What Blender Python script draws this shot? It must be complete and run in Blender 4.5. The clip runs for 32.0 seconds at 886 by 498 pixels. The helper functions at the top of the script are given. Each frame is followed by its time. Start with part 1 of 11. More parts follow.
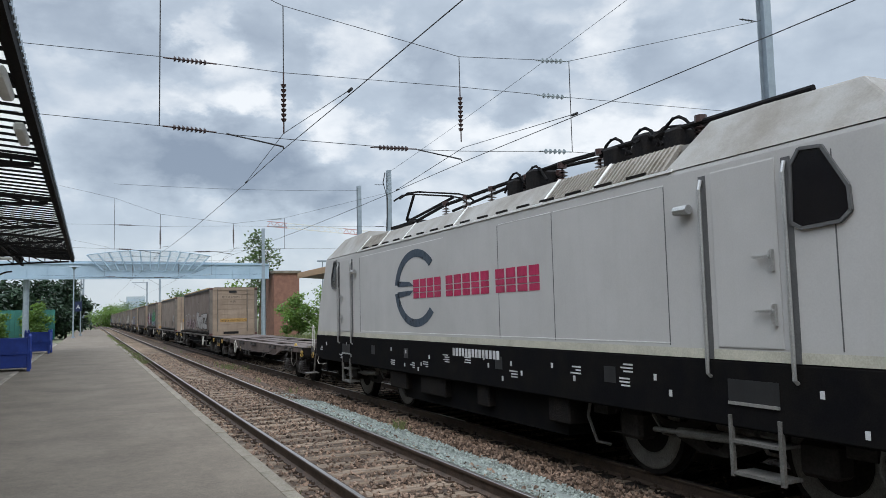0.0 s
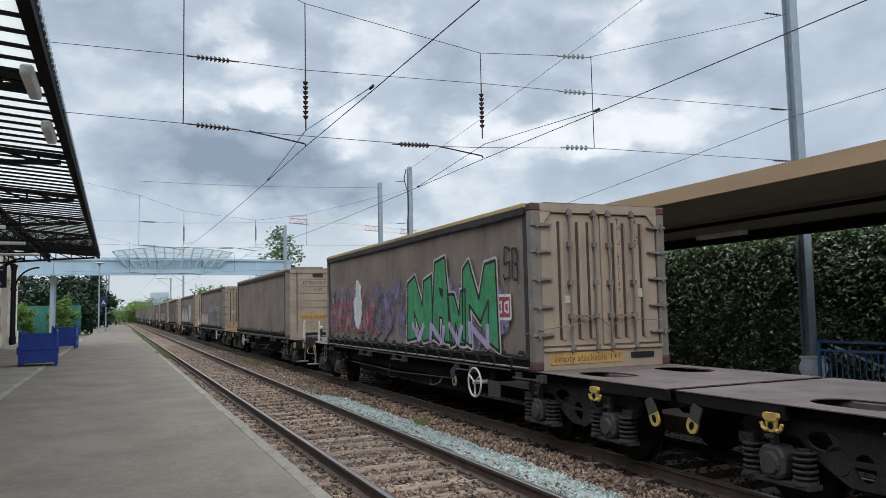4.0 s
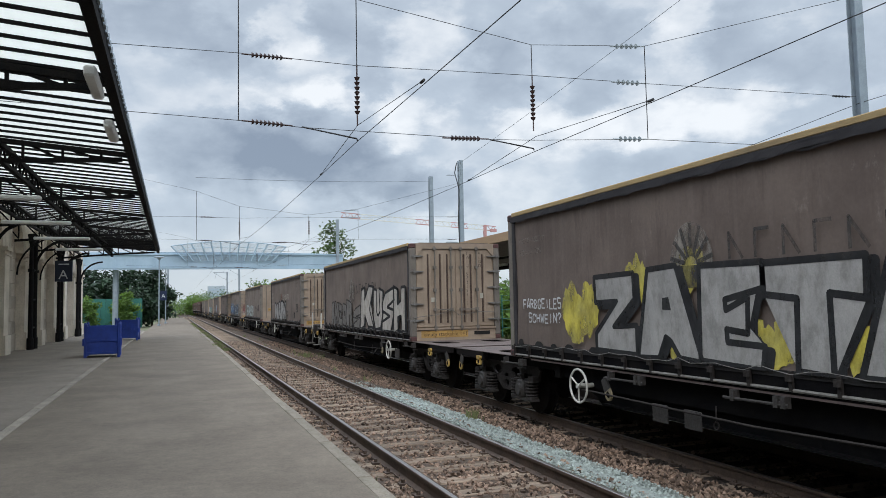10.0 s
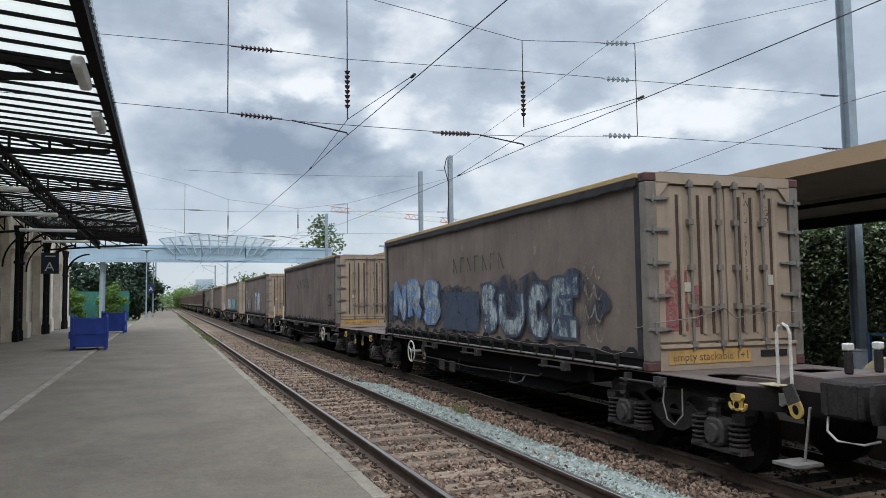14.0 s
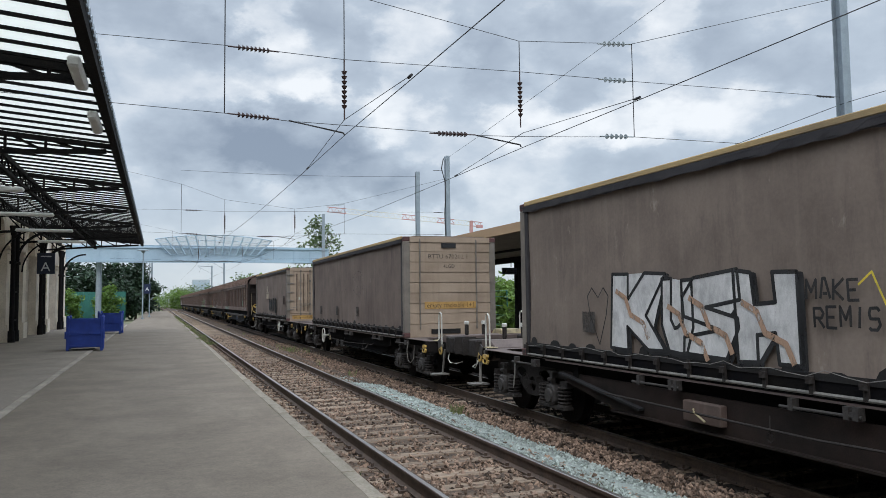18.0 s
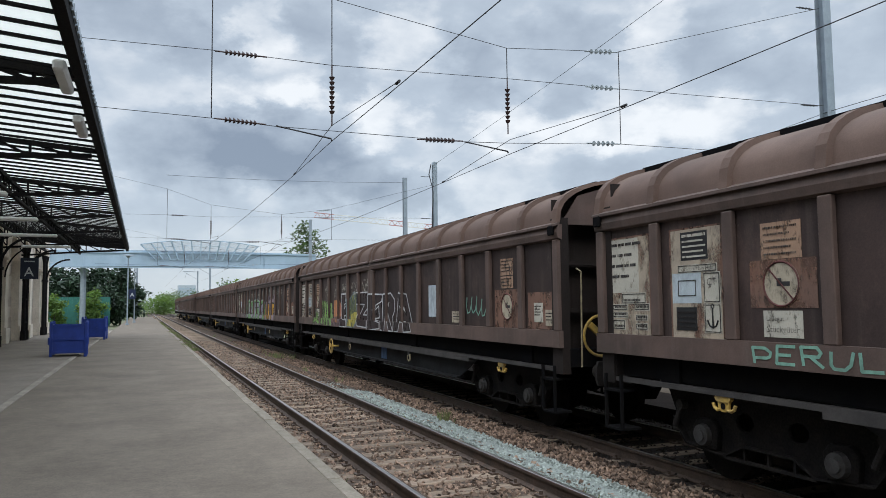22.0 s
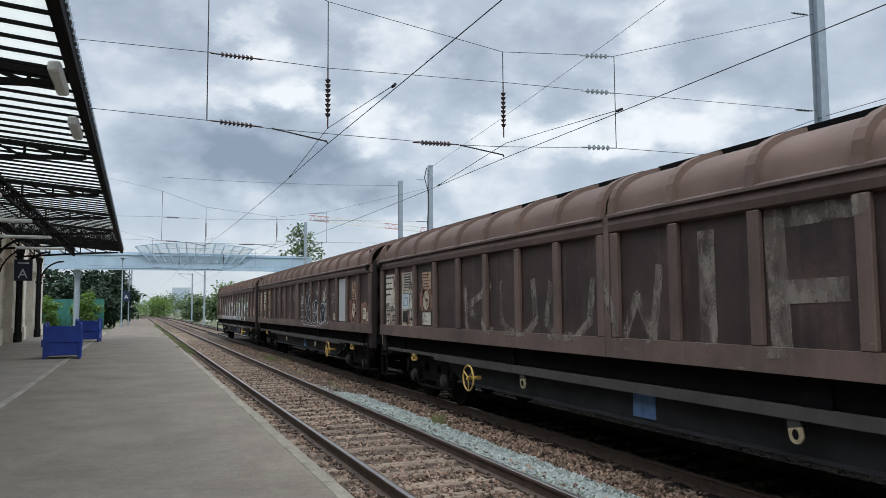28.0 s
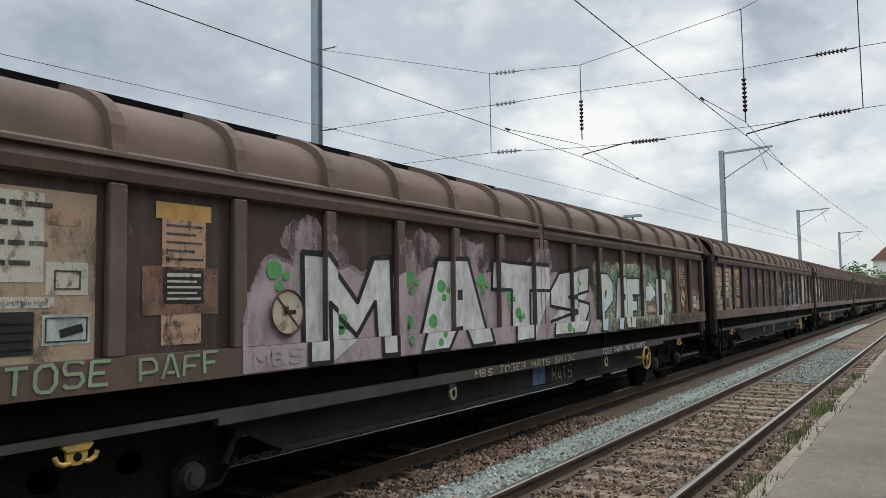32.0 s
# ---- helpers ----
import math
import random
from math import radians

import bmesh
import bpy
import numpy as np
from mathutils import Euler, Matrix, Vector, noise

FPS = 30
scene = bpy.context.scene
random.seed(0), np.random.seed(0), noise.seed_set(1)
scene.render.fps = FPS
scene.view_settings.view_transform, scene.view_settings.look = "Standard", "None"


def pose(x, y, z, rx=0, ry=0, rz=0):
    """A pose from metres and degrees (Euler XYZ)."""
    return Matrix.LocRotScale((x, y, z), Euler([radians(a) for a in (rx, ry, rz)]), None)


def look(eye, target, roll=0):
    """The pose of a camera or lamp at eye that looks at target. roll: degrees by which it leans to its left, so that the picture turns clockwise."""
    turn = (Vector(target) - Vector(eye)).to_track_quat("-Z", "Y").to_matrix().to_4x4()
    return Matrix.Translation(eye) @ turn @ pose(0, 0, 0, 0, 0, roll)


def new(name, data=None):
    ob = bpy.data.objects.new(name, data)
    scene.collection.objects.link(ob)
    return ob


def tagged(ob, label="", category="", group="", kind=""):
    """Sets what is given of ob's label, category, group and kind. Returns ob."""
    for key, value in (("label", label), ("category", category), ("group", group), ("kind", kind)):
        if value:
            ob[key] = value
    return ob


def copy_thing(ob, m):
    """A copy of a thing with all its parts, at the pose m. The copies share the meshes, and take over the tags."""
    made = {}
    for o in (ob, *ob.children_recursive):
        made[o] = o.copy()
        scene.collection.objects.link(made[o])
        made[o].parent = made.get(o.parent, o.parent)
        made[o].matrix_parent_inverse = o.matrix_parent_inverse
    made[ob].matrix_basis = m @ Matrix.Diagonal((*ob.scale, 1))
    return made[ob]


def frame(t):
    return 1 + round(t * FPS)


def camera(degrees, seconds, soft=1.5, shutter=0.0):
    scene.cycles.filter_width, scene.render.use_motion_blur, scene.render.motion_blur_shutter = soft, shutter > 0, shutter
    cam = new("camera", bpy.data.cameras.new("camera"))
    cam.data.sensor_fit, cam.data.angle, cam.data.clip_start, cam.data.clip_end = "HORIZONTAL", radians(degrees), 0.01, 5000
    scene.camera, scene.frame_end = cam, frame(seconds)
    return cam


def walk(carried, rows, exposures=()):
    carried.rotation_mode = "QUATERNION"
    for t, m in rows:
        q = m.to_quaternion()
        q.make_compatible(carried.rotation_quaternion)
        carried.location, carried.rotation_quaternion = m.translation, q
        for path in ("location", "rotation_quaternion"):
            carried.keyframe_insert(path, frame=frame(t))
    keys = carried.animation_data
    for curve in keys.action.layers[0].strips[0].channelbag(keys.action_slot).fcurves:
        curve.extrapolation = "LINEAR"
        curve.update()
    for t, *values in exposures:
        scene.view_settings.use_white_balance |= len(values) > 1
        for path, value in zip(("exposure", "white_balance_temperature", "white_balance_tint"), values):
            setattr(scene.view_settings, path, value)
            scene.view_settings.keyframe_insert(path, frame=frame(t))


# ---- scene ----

# The camera: a phone held by someone who stands on the platform
EYE = (0.0, 0.0, 1.6)


def swing(yaw):
    """Where the phone is: the arm carries it towards the train and then back as the holder turns round."""
    stops = ((-22, 0, 0), (-46, 0.14, 0), (-58, 0.24, -0.02), (-83, 0.43, -0.22), (-115, 0.53, -0.55), (-130, 0.48, -0.66), (-147, 0.385, -0.73))
    for (a, xa, ya), (b, xb, yb) in zip(stops, stops[1:]):
        if yaw > b:
            f = min(1.0, max(0.0, (a - yaw) / (a - b)))
            break
    return EYE[0] + xa + f * (xb - xa), EYE[1] + ya + f * (yb - ya)


cam = camera(60.98, 32.0, soft=0.6)
walk(cam, [(t, pose(*swing(yaw), EYE[2], 90 + pitch, roll, yaw)) for t, yaw, pitch, roll in (
    (0, -25.03, 4.79, 1.39),
    (0.5, -25.10, 4.82, 1.24),
    (1, -25.21, 4.87, 0.97),
    (1.5, -25.24, 4.95, 0.87),
    (2, -25.51, 4.91, 0.81),
    (2.5, -25.81, 4.90, 0.84),
    (3, -26.07, 4.84, 0.78),
    (3.5, -25.69, 4.67, 1.00),
    (4, -23.46, 4.57, 1.23),
    (4.5, -20.73, 4.57, 1.32),
    (6.5, -19.16, 4.30, 1.65),
    (7, -19.18, 4.22, 1.59),
    (7.5, -19.16, 4.24, 1.54),
    (8, -19.21, 4.18, 1.44),
    (8.5, -19.21, 4.20, 1.44),
    (9, -19.32, 4.23, 1.25),
    (9.5, -19.48, 4.21, 1.18),
    (10, -19.59, 4.16, 1.16),
    (10.5, -19.67, 4.15, 1.16),
    (11, -19.73, 4.13, 1.09),
    (11.5, -19.75, 4.04, 1.07),
    (12, -19.90, 3.96, 1.04),
    (12.5, -20.03, 3.91, 0.98),
    (13, -20.12, 3.85, 0.93),
    (13.5, -20.24, 3.81, 0.86),
    (14, -20.44, 3.77, 0.75),
    (14.5, -20.50, 3.75, 0.70),
    (16.5, -20.67, 3.76, 0.65),
    (17, -20.71, 3.79, 0.59),
    (17.5, -20.70, 3.80, 0.74),
    (18, -20.68, 3.80, 0.73),
    (18.5, -20.67, 3.78, 0.84),
    (19, -20.76, 3.81, 0.87),
    (19.5, -20.90, 3.83, 0.85),
    (20, -21.07, 3.89, 0.88),
    (20.5, -21.20, 3.88, 0.86),
    (21, -21.33, 4.00, 0.76),
    (21.5, -21.51, 4.14, 0.63),
    (22, -21.66, 4.25, 0.63),
    (22.5, -21.80, 4.31, 0.68),
    (23, -21.91, 4.30, 0.78),
    (23.5, -21.99, 4.30, 0.94),
    (24, -22.05, 4.27, 0.94),
    (24.5, -22.08, 4.26, 0.92),
    (25, -22.06, 4.22, 0.95),
    (25.5, -22.11, 4.25, 0.92),
    (27.5, -22.00, 4.40, 0.52),
    (28, -22.03, 4.49, 0.44),
    (28.5, -22.15, 4.47, 0.35),
    (29, -22.38, 4.42, 0.30),
    (29.5, -22.89, 4.30, 0.35),
    (30, -26.92, 3.79, 0.30),
    (30.4, -39.8, 2.90, 0.89),
    (30.5, -45.5, 2.95, 1.45),
    (30.7, -58.24, 2.46, 1.75),
    (31, -83.42, 1.93, 2.17),
    (31.2, -101.2, 1.85, 2.25),
    (31.4, -115.57, 1.85, 2.20),
    (31.6, -128.7, 2.35, 1.5),
    (31.9, -143.5, 3.6, 0.95),
    (32, -146.66, 3.92, 0.86),
)], [(0, 0.0, 6500, 10), (29.5, 0.0, 6500, 10), (30.0, 0.10, 6500, 10), (30.7, 0.45, 6500, 10), (31.1, 0.65, 6600, 10), (31.5, 0.5, 6700, 10), (32, 0.0, 6950, 10)])
# World: an overcast sky, bright at the horizon, with darker cloud bands
world = bpy.data.worlds.new("sky")
scene.world = world
world.use_nodes = True


# Cloud masses: azimuth, height, half-width, half-height in degrees, and how much lighter or darker each one is
CLOUDS = ((-1.4, 20.3, 3.5, 2.2, -0.07), (3.1, 18.9, 2.6, 2.0, -0.06), (11.6, 20.9, 3.0, 2.2, -0.06), (14.2, 17.1, 1.8, 2.2, -0.05), (4.3, 11.3, 6.0, 2.6, -0.09), (9.0, 12.0, 5.5, 2.6, -0.09),
          (14.0, 9.8, 5.0, 2.0, -0.08), (18.0, 8.4, 4.5, 1.6, -0.07), (24.0, 17.3, 2.0, 2.6, -0.05), (30.5, 19.3, 3.4, 2.0, -0.06), (31.3, 15.7, 2.0, 1.8, -0.05), (36.0, 9.5, 6.0, 1.8, -0.05), (42.5, 18.0, 3.5, 2.0, -0.05),
          (46.6, 15.0, 3.0, 1.8, -0.04), (9.5, 15.8, 3.5, 1.4, 0.06), (17.0, 14.0, 3.0, 2.0, 0.07), (18.8, 19.8, 3.0, 2.2, 0.05), (32.0, 13.0, 4.0, 1.6, 0.06), (40.2, 13.2, 4.0, 1.7, 0.06))
CLOUDS += ((7.6, 20.4, 2.2, 2.5, 0.04), (37.6, 19.5, 2.6, 2.5, 0.05), (26.5, 13.2, 2.5, 1.8, 0.06), (126.0, 18.0, 7.0, 3.0, -0.06), (132.0, 14.5, 5.0, 2.0, -0.04), (118.0, 16.0, 6.0, 4.0, -0.05), (171.0, 18.0, 3.0, 2.2, -0.07),
           (155.7, 13.0, 8.0, 2.5, 0.05), (161.0, 9.2, 6.0, 2.0, 0.05), (174.8, 8.3, 4.0, 2.0, 0.05), (164.0, 18.0, 4.0, 3.0, 0.04), (85.0, 17.0, 24.0, 5.0, -0.10))


def sky():
    nt = world.node_tree
    nt.nodes.clear()
    N, L = nt.nodes.new, nt.links.new
    out, bg = N("ShaderNodeOutputWorld"), N("ShaderNodeBackground")
    co = N("ShaderNodeTexCoord")
    nis = N("ShaderNodeTexSky")
    nis.sky_type, nis.sun_disc = "NISHITA", False
    nis.sun_elevation, nis.sun_rotation = radians(48), radians(200)
    sep = N("ShaderNodeSeparateXYZ")
    L(co.outputs["Generated"], sep.inputs[0])
    # the light of the cloud cover grows towards the zenith
    lift = N("ShaderNodeMapRange")
    L(sep.outputs[2], lift.inputs[0])
    lift.inputs[1].default_value, lift.inputs[2].default_value = 0.42, 0.85
    lift.inputs[3].default_value, lift.inputs[4].default_value = 1.0, 4.5
    def calc(op, a, b=None, c=None):
        n = N("ShaderNodeMath")
        n.operation = op
        for q, v in zip(n.inputs, (a, b, c)):
            if v is None:
                continue
            if isinstance(v, (int, float)):
                q.default_value = v
            else:
                L(v, q)
        return n.outputs[0]

    def fbm(scale, detail, rough, shift, colour=False):
        mp, n = N("ShaderNodeMapping"), N("ShaderNodeTexNoise")
        mp.inputs["Scale"].default_value, mp.inputs["Location"].default_value = (1, 1, 1.7), shift
        L(co.outputs["Generated"], mp.inputs[0])
        L(mp.outputs[0], n.inputs["Vector"])
        n.inputs["Scale"].default_value, n.inputs["Detail"].default_value, n.inputs["Roughness"].default_value = scale, detail, rough
        return n.outputs["Color" if colour else "Fac"]

    # azimuth and height in degrees, ruffled so that the cloud masses get billowing edges
    az = calc("MULTIPLY", calc("ARCTAN2", sep.outputs[0], sep.outputs[1]), 57.2958)
    el = calc("MULTIPLY", calc("ARCSINE", sep.outputs[2]), 57.2958)
    ruf = N("ShaderNodeSeparateXYZ")
    L(fbm(11.0, 7, 0.60, (4.3, 1.1, 2.2), True), ruf.inputs[0])
    az = calc("ADD", az, calc("MULTIPLY_ADD", ruf.outputs[0], 11.0, -5.5))
    el = calc("ADD", el, calc("MULTIPLY_ADD", ruf.outputs[1], 6.5, -3.25))
    total = calc("MULTIPLY_ADD", fbm(4.2, 9, 0.56, (1.3, 7.1, 0.2)), 0.17, 0.478 - 0.085)
    # round heads with creases between, from folded noise
    fold = calc("ABSOLUTE", calc("SUBTRACT", fbm(8.5, 8, 0.52, (5.0, 2.0, 8.0)), 0.5))
    total = calc("ADD", total, calc("MULTIPLY_ADD", fold, 0.22, -0.018))
    for a, h, ra, rh, amp in CLOUDS:
        d = calc("SQRT", calc("ADD", calc("POWER", calc("DIVIDE", calc("SUBTRACT", az, a), ra), 2.0), calc("POWER", calc("DIVIDE", calc("SUBTRACT", el, h), rh), 2.0)))
        g = N("ShaderNodeMapRange")
        g.interpolation_type = "SMOOTHSTEP"
        g.inputs[1].default_value, g.inputs[2].default_value, g.inputs[3].default_value, g.inputs[4].default_value = 0.35, 1.5, amp, 0.0
        L(d, g.inputs[0])
        total = calc("ADD", total, g.outputs[0])
    ramp = N("ShaderNodeValToRGB")
    e = ramp.color_ramp.elements
    e[0].position, e[0].color = 0.33, (0.245, 0.30, 0.385, 1)
    e[1].position, e[1].color = 0.545, (0.86, 0.895, 0.93, 1)
    m = ramp.color_ramp.elements.new(0.465)
    m.color = (0.485, 0.56, 0.65, 1)
    L(total, ramp.inputs[0])
    # bright haze towards the horizon
    hz = N("ShaderNodeMapRange")
    L(sep.outputs[2], hz.inputs[0])
    hz.inputs[1].default_value, hz.inputs[2].default_value = 0.02, 0.12
    hz.inputs[3].default_value, hz.inputs[4].default_value = 0.7, 0.0
    mh = N("ShaderNodeMix")
    mh.data_type = "RGBA"
    L(hz.outputs[0], mh.inputs[0])
    L(ramp.outputs[0], mh.inputs[6])
    mh.inputs[7].default_value = (0.60, 0.67, 0.73, 1)
    ms = N("ShaderNodeMix")
    ms.data_type, ms.blend_type = "RGBA", "ADD"
    ms.inputs[0].default_value = 0.012
    L(mh.outputs[2], ms.inputs[6])
    L(nis.outputs[0], ms.inputs[7])
    L(ms.outputs[2], bg.inputs[0])
    L(lift.outputs[0], bg.inputs[1])
    L(bg.outputs[0], out.inputs[0])


sky()
sun = new("sun", bpy.data.lights.new("sun", "SUN"))
sun.data.energy, sun.data.angle, sun.data.color = 1.1, radians(25), (1, 0.97, 0.92)
sun.matrix_world = look((-20, -40, 50), (0, 0, 0))
scene.view_settings.exposure = 0.0
# ---- mesh helpers ----
def part(name, bm, material, parent=None, label="", smooth=False):
    """Link a bmesh (or a ready mesh) as one object under a thing or a part."""
    if isinstance(bm, bpy.types.Mesh):
        me = bm
    else:
        me = bpy.data.meshes.new(name)
        bm.to_mesh(me)
        bm.free()
        if smooth:
            for p in me.polygons:
                p.use_smooth = True
    if material and not me.materials:
        me.materials.append(material)
    ob = new(name, me)
    if parent:
        ob.parent = parent
    if label:
        ob["label"] = label
    return ob


def empty(name, label, category, group="", kind=""):
    ob = new(name)
    ob.empty_display_size = 0.2
    return tagged(ob, label, category, group, kind)


def quad(bm, a, b, c, d):
    return bm.faces.new([bm.verts.new(p) for p in (a, b, c, d)])


def box(bm, x0, x1, y0, y1, z0, z1):
    v = [bm.verts.new((x, y, z)) for z in (z0, z1) for x, y in ((x0, y0), (x1, y0), (x1, y1), (x0, y1))]
    for f in ((3, 2, 1, 0), (4, 5, 6, 7), (0, 1, 5, 4), (1, 2, 6, 5), (2, 3, 7, 6), (3, 0, 4, 7)):
        bm.faces.new([v[i] for i in f])
    return bm


def bevel(bm, w=0.01, seg=1):
    bmesh.ops.bevel(bm, geom=bm.edges[:], offset=w, segments=seg, affect="EDGES", profile=0.7, clamp_overlap=True)
    return bm


def rod(bm, a, b, r, n=8, r2=None):
    """A capped cylinder or cone from a to b."""
    a, b = Vector(a), Vector(b)
    q = (b - a).to_track_quat("Z", "Y")
    r2 = r if r2 is None else r2
    lo = [bm.verts.new(a + q @ Vector((r * math.cos(k * 2 * math.pi / n), r * math.sin(k * 2 * math.pi / n), 0))) for k in range(n)]
    hi = [bm.verts.new(b + q @ Vector((r2 * math.cos(k * 2 * math.pi / n), r2 * math.sin(k * 2 * math.pi / n), 0))) for k in range(n)]
    for k in range(n):
        bm.faces.new((lo[k], lo[(k + 1) % n], hi[(k + 1) % n], hi[k]))
    bm.faces.new(lo[::-1]), bm.faces.new(hi)
    return bm


def pipe(bm, pts, r, n=6):
    """One continuous round bar through pts."""
    pts = [Vector(p) for p in pts]
    rings = []
    for k, p in enumerate(pts):
        d = (pts[min(k + 1, len(pts) - 1)] - pts[max(k - 1, 0)]).normalized()
        u = d.cross(Vector((0, 0, 1)) if abs(d.z) < 0.9 else Vector((1, 0, 0))).normalized()
        v = d.cross(u)
        rings.append([bm.verts.new(p + r * (math.cos(2 * math.pi * i / n) * u + math.sin(2 * math.pi * i / n) * v)) for i in range(n)])
    for a, b in zip(rings, rings[1:]):
        e = min(range(n), key=lambda q: (b[q].co - a[0].co).length)
        for i in range(n):
            bm.faces.new((a[i], a[(i + 1) % n], b[(i + 1 + e) % n], b[(i + e) % n]))
    bm.faces.new(rings[0]), bm.faces.new(rings[-1])
    return bm


def beam(bm, a, b, w, h):
    """A square bar from a to b, w wide and h high."""
    a, b = Vector(a), Vector(b)
    q = (b - a).to_track_quat("Y", "Z")
    c = ((-w / 2, -h / 2), (w / 2, -h / 2), (w / 2, h / 2), (-w / 2, h / 2))
    lo = [bm.verts.new(a + q @ Vector((x, 0, z))) for x, z in c]
    hi = [bm.verts.new(b + q @ Vector((x, 0, z))) for x, z in c]
    for k in range(4):
        bm.faces.new((lo[k], hi[k], hi[(k + 1) % 4], lo[(k + 1) % 4]))
    bm.faces.new(lo), bm.faces.new(hi[::-1])
    return bm


def prism(bm, pts, axis, a, b):
    """A polygon in the plane across axis ('x', 'y', 'z'), drawn out from a to b."""
    def at(p, s):
        return {"x": (s, p[0], p[1]), "y": (p[0], s, p[1]), "z": (p[0], p[1], s)}[axis]
    lo, hi = [bm.verts.new(at(p, a)) for p in pts], [bm.verts.new(at(p, b)) for p in pts]
    n = len(pts)
    for k in range(n):
        bm.faces.new((lo[k], lo[(k + 1) % n], hi[(k + 1) % n], hi[k]))
    bm.faces.new(lo[::-1]), bm.faces.new(hi)
    return bm


def wheel_ring(bm, c, axis, r, t, n=20, m=6):
    """A torus round the point c; axis 'x' or 'y'."""
    ring = []
    for i in range(n):
        a = 2 * math.pi * i / n
        row = []
        for j in range(m):
            b = 2 * math.pi * j / m
            u, w = (r + t * math.cos(b)), t * math.sin(b)
            p = (w, u * math.cos(a), u * math.sin(a)) if axis == "x" else (u * math.cos(a), w, u * math.sin(a))
            row.append(bm.verts.new((c[0] + p[0], c[1] + p[1], c[2] + p[2])))
        ring.append(row)
    for i in range(n):
        for j in range(m):
            bm.faces.new((ring[i][j], ring[(i + 1) % n][j], ring[(i + 1) % n][(j + 1) % m], ring[i][(j + 1) % m]))
    return bm


def B():
    return bmesh.new()


def written(name, text, size, material, parent, m, depth=0.0, label="", width=0.0):
    """Lettering as a mesh: text set from the left, on its baseline, in the local x-y plane, moved by m. width: squeeze to that length."""
    cu = bpy.data.curves.new(name, "FONT")
    cu.body, cu.size, cu.extrude, cu.resolution_u = text, size, depth, 2
    tmp = bpy.data.objects.new(name, cu)
    me = bpy.data.meshes.new_from_object(tmp)
    bpy.data.objects.remove(tmp)
    bpy.data.curves.remove(cu)
    if width and len(me.vertices):
        w = max(v.co.x for v in me.vertices)
        me.transform(Matrix.Diagonal((width / w, 1, 1, 1)))
    me.transform(m)
    me.materials.clear()
    o = part(name, me, material, parent, label)
    if len(text) > 2:
        o["kind"] = "stuff"
    return o


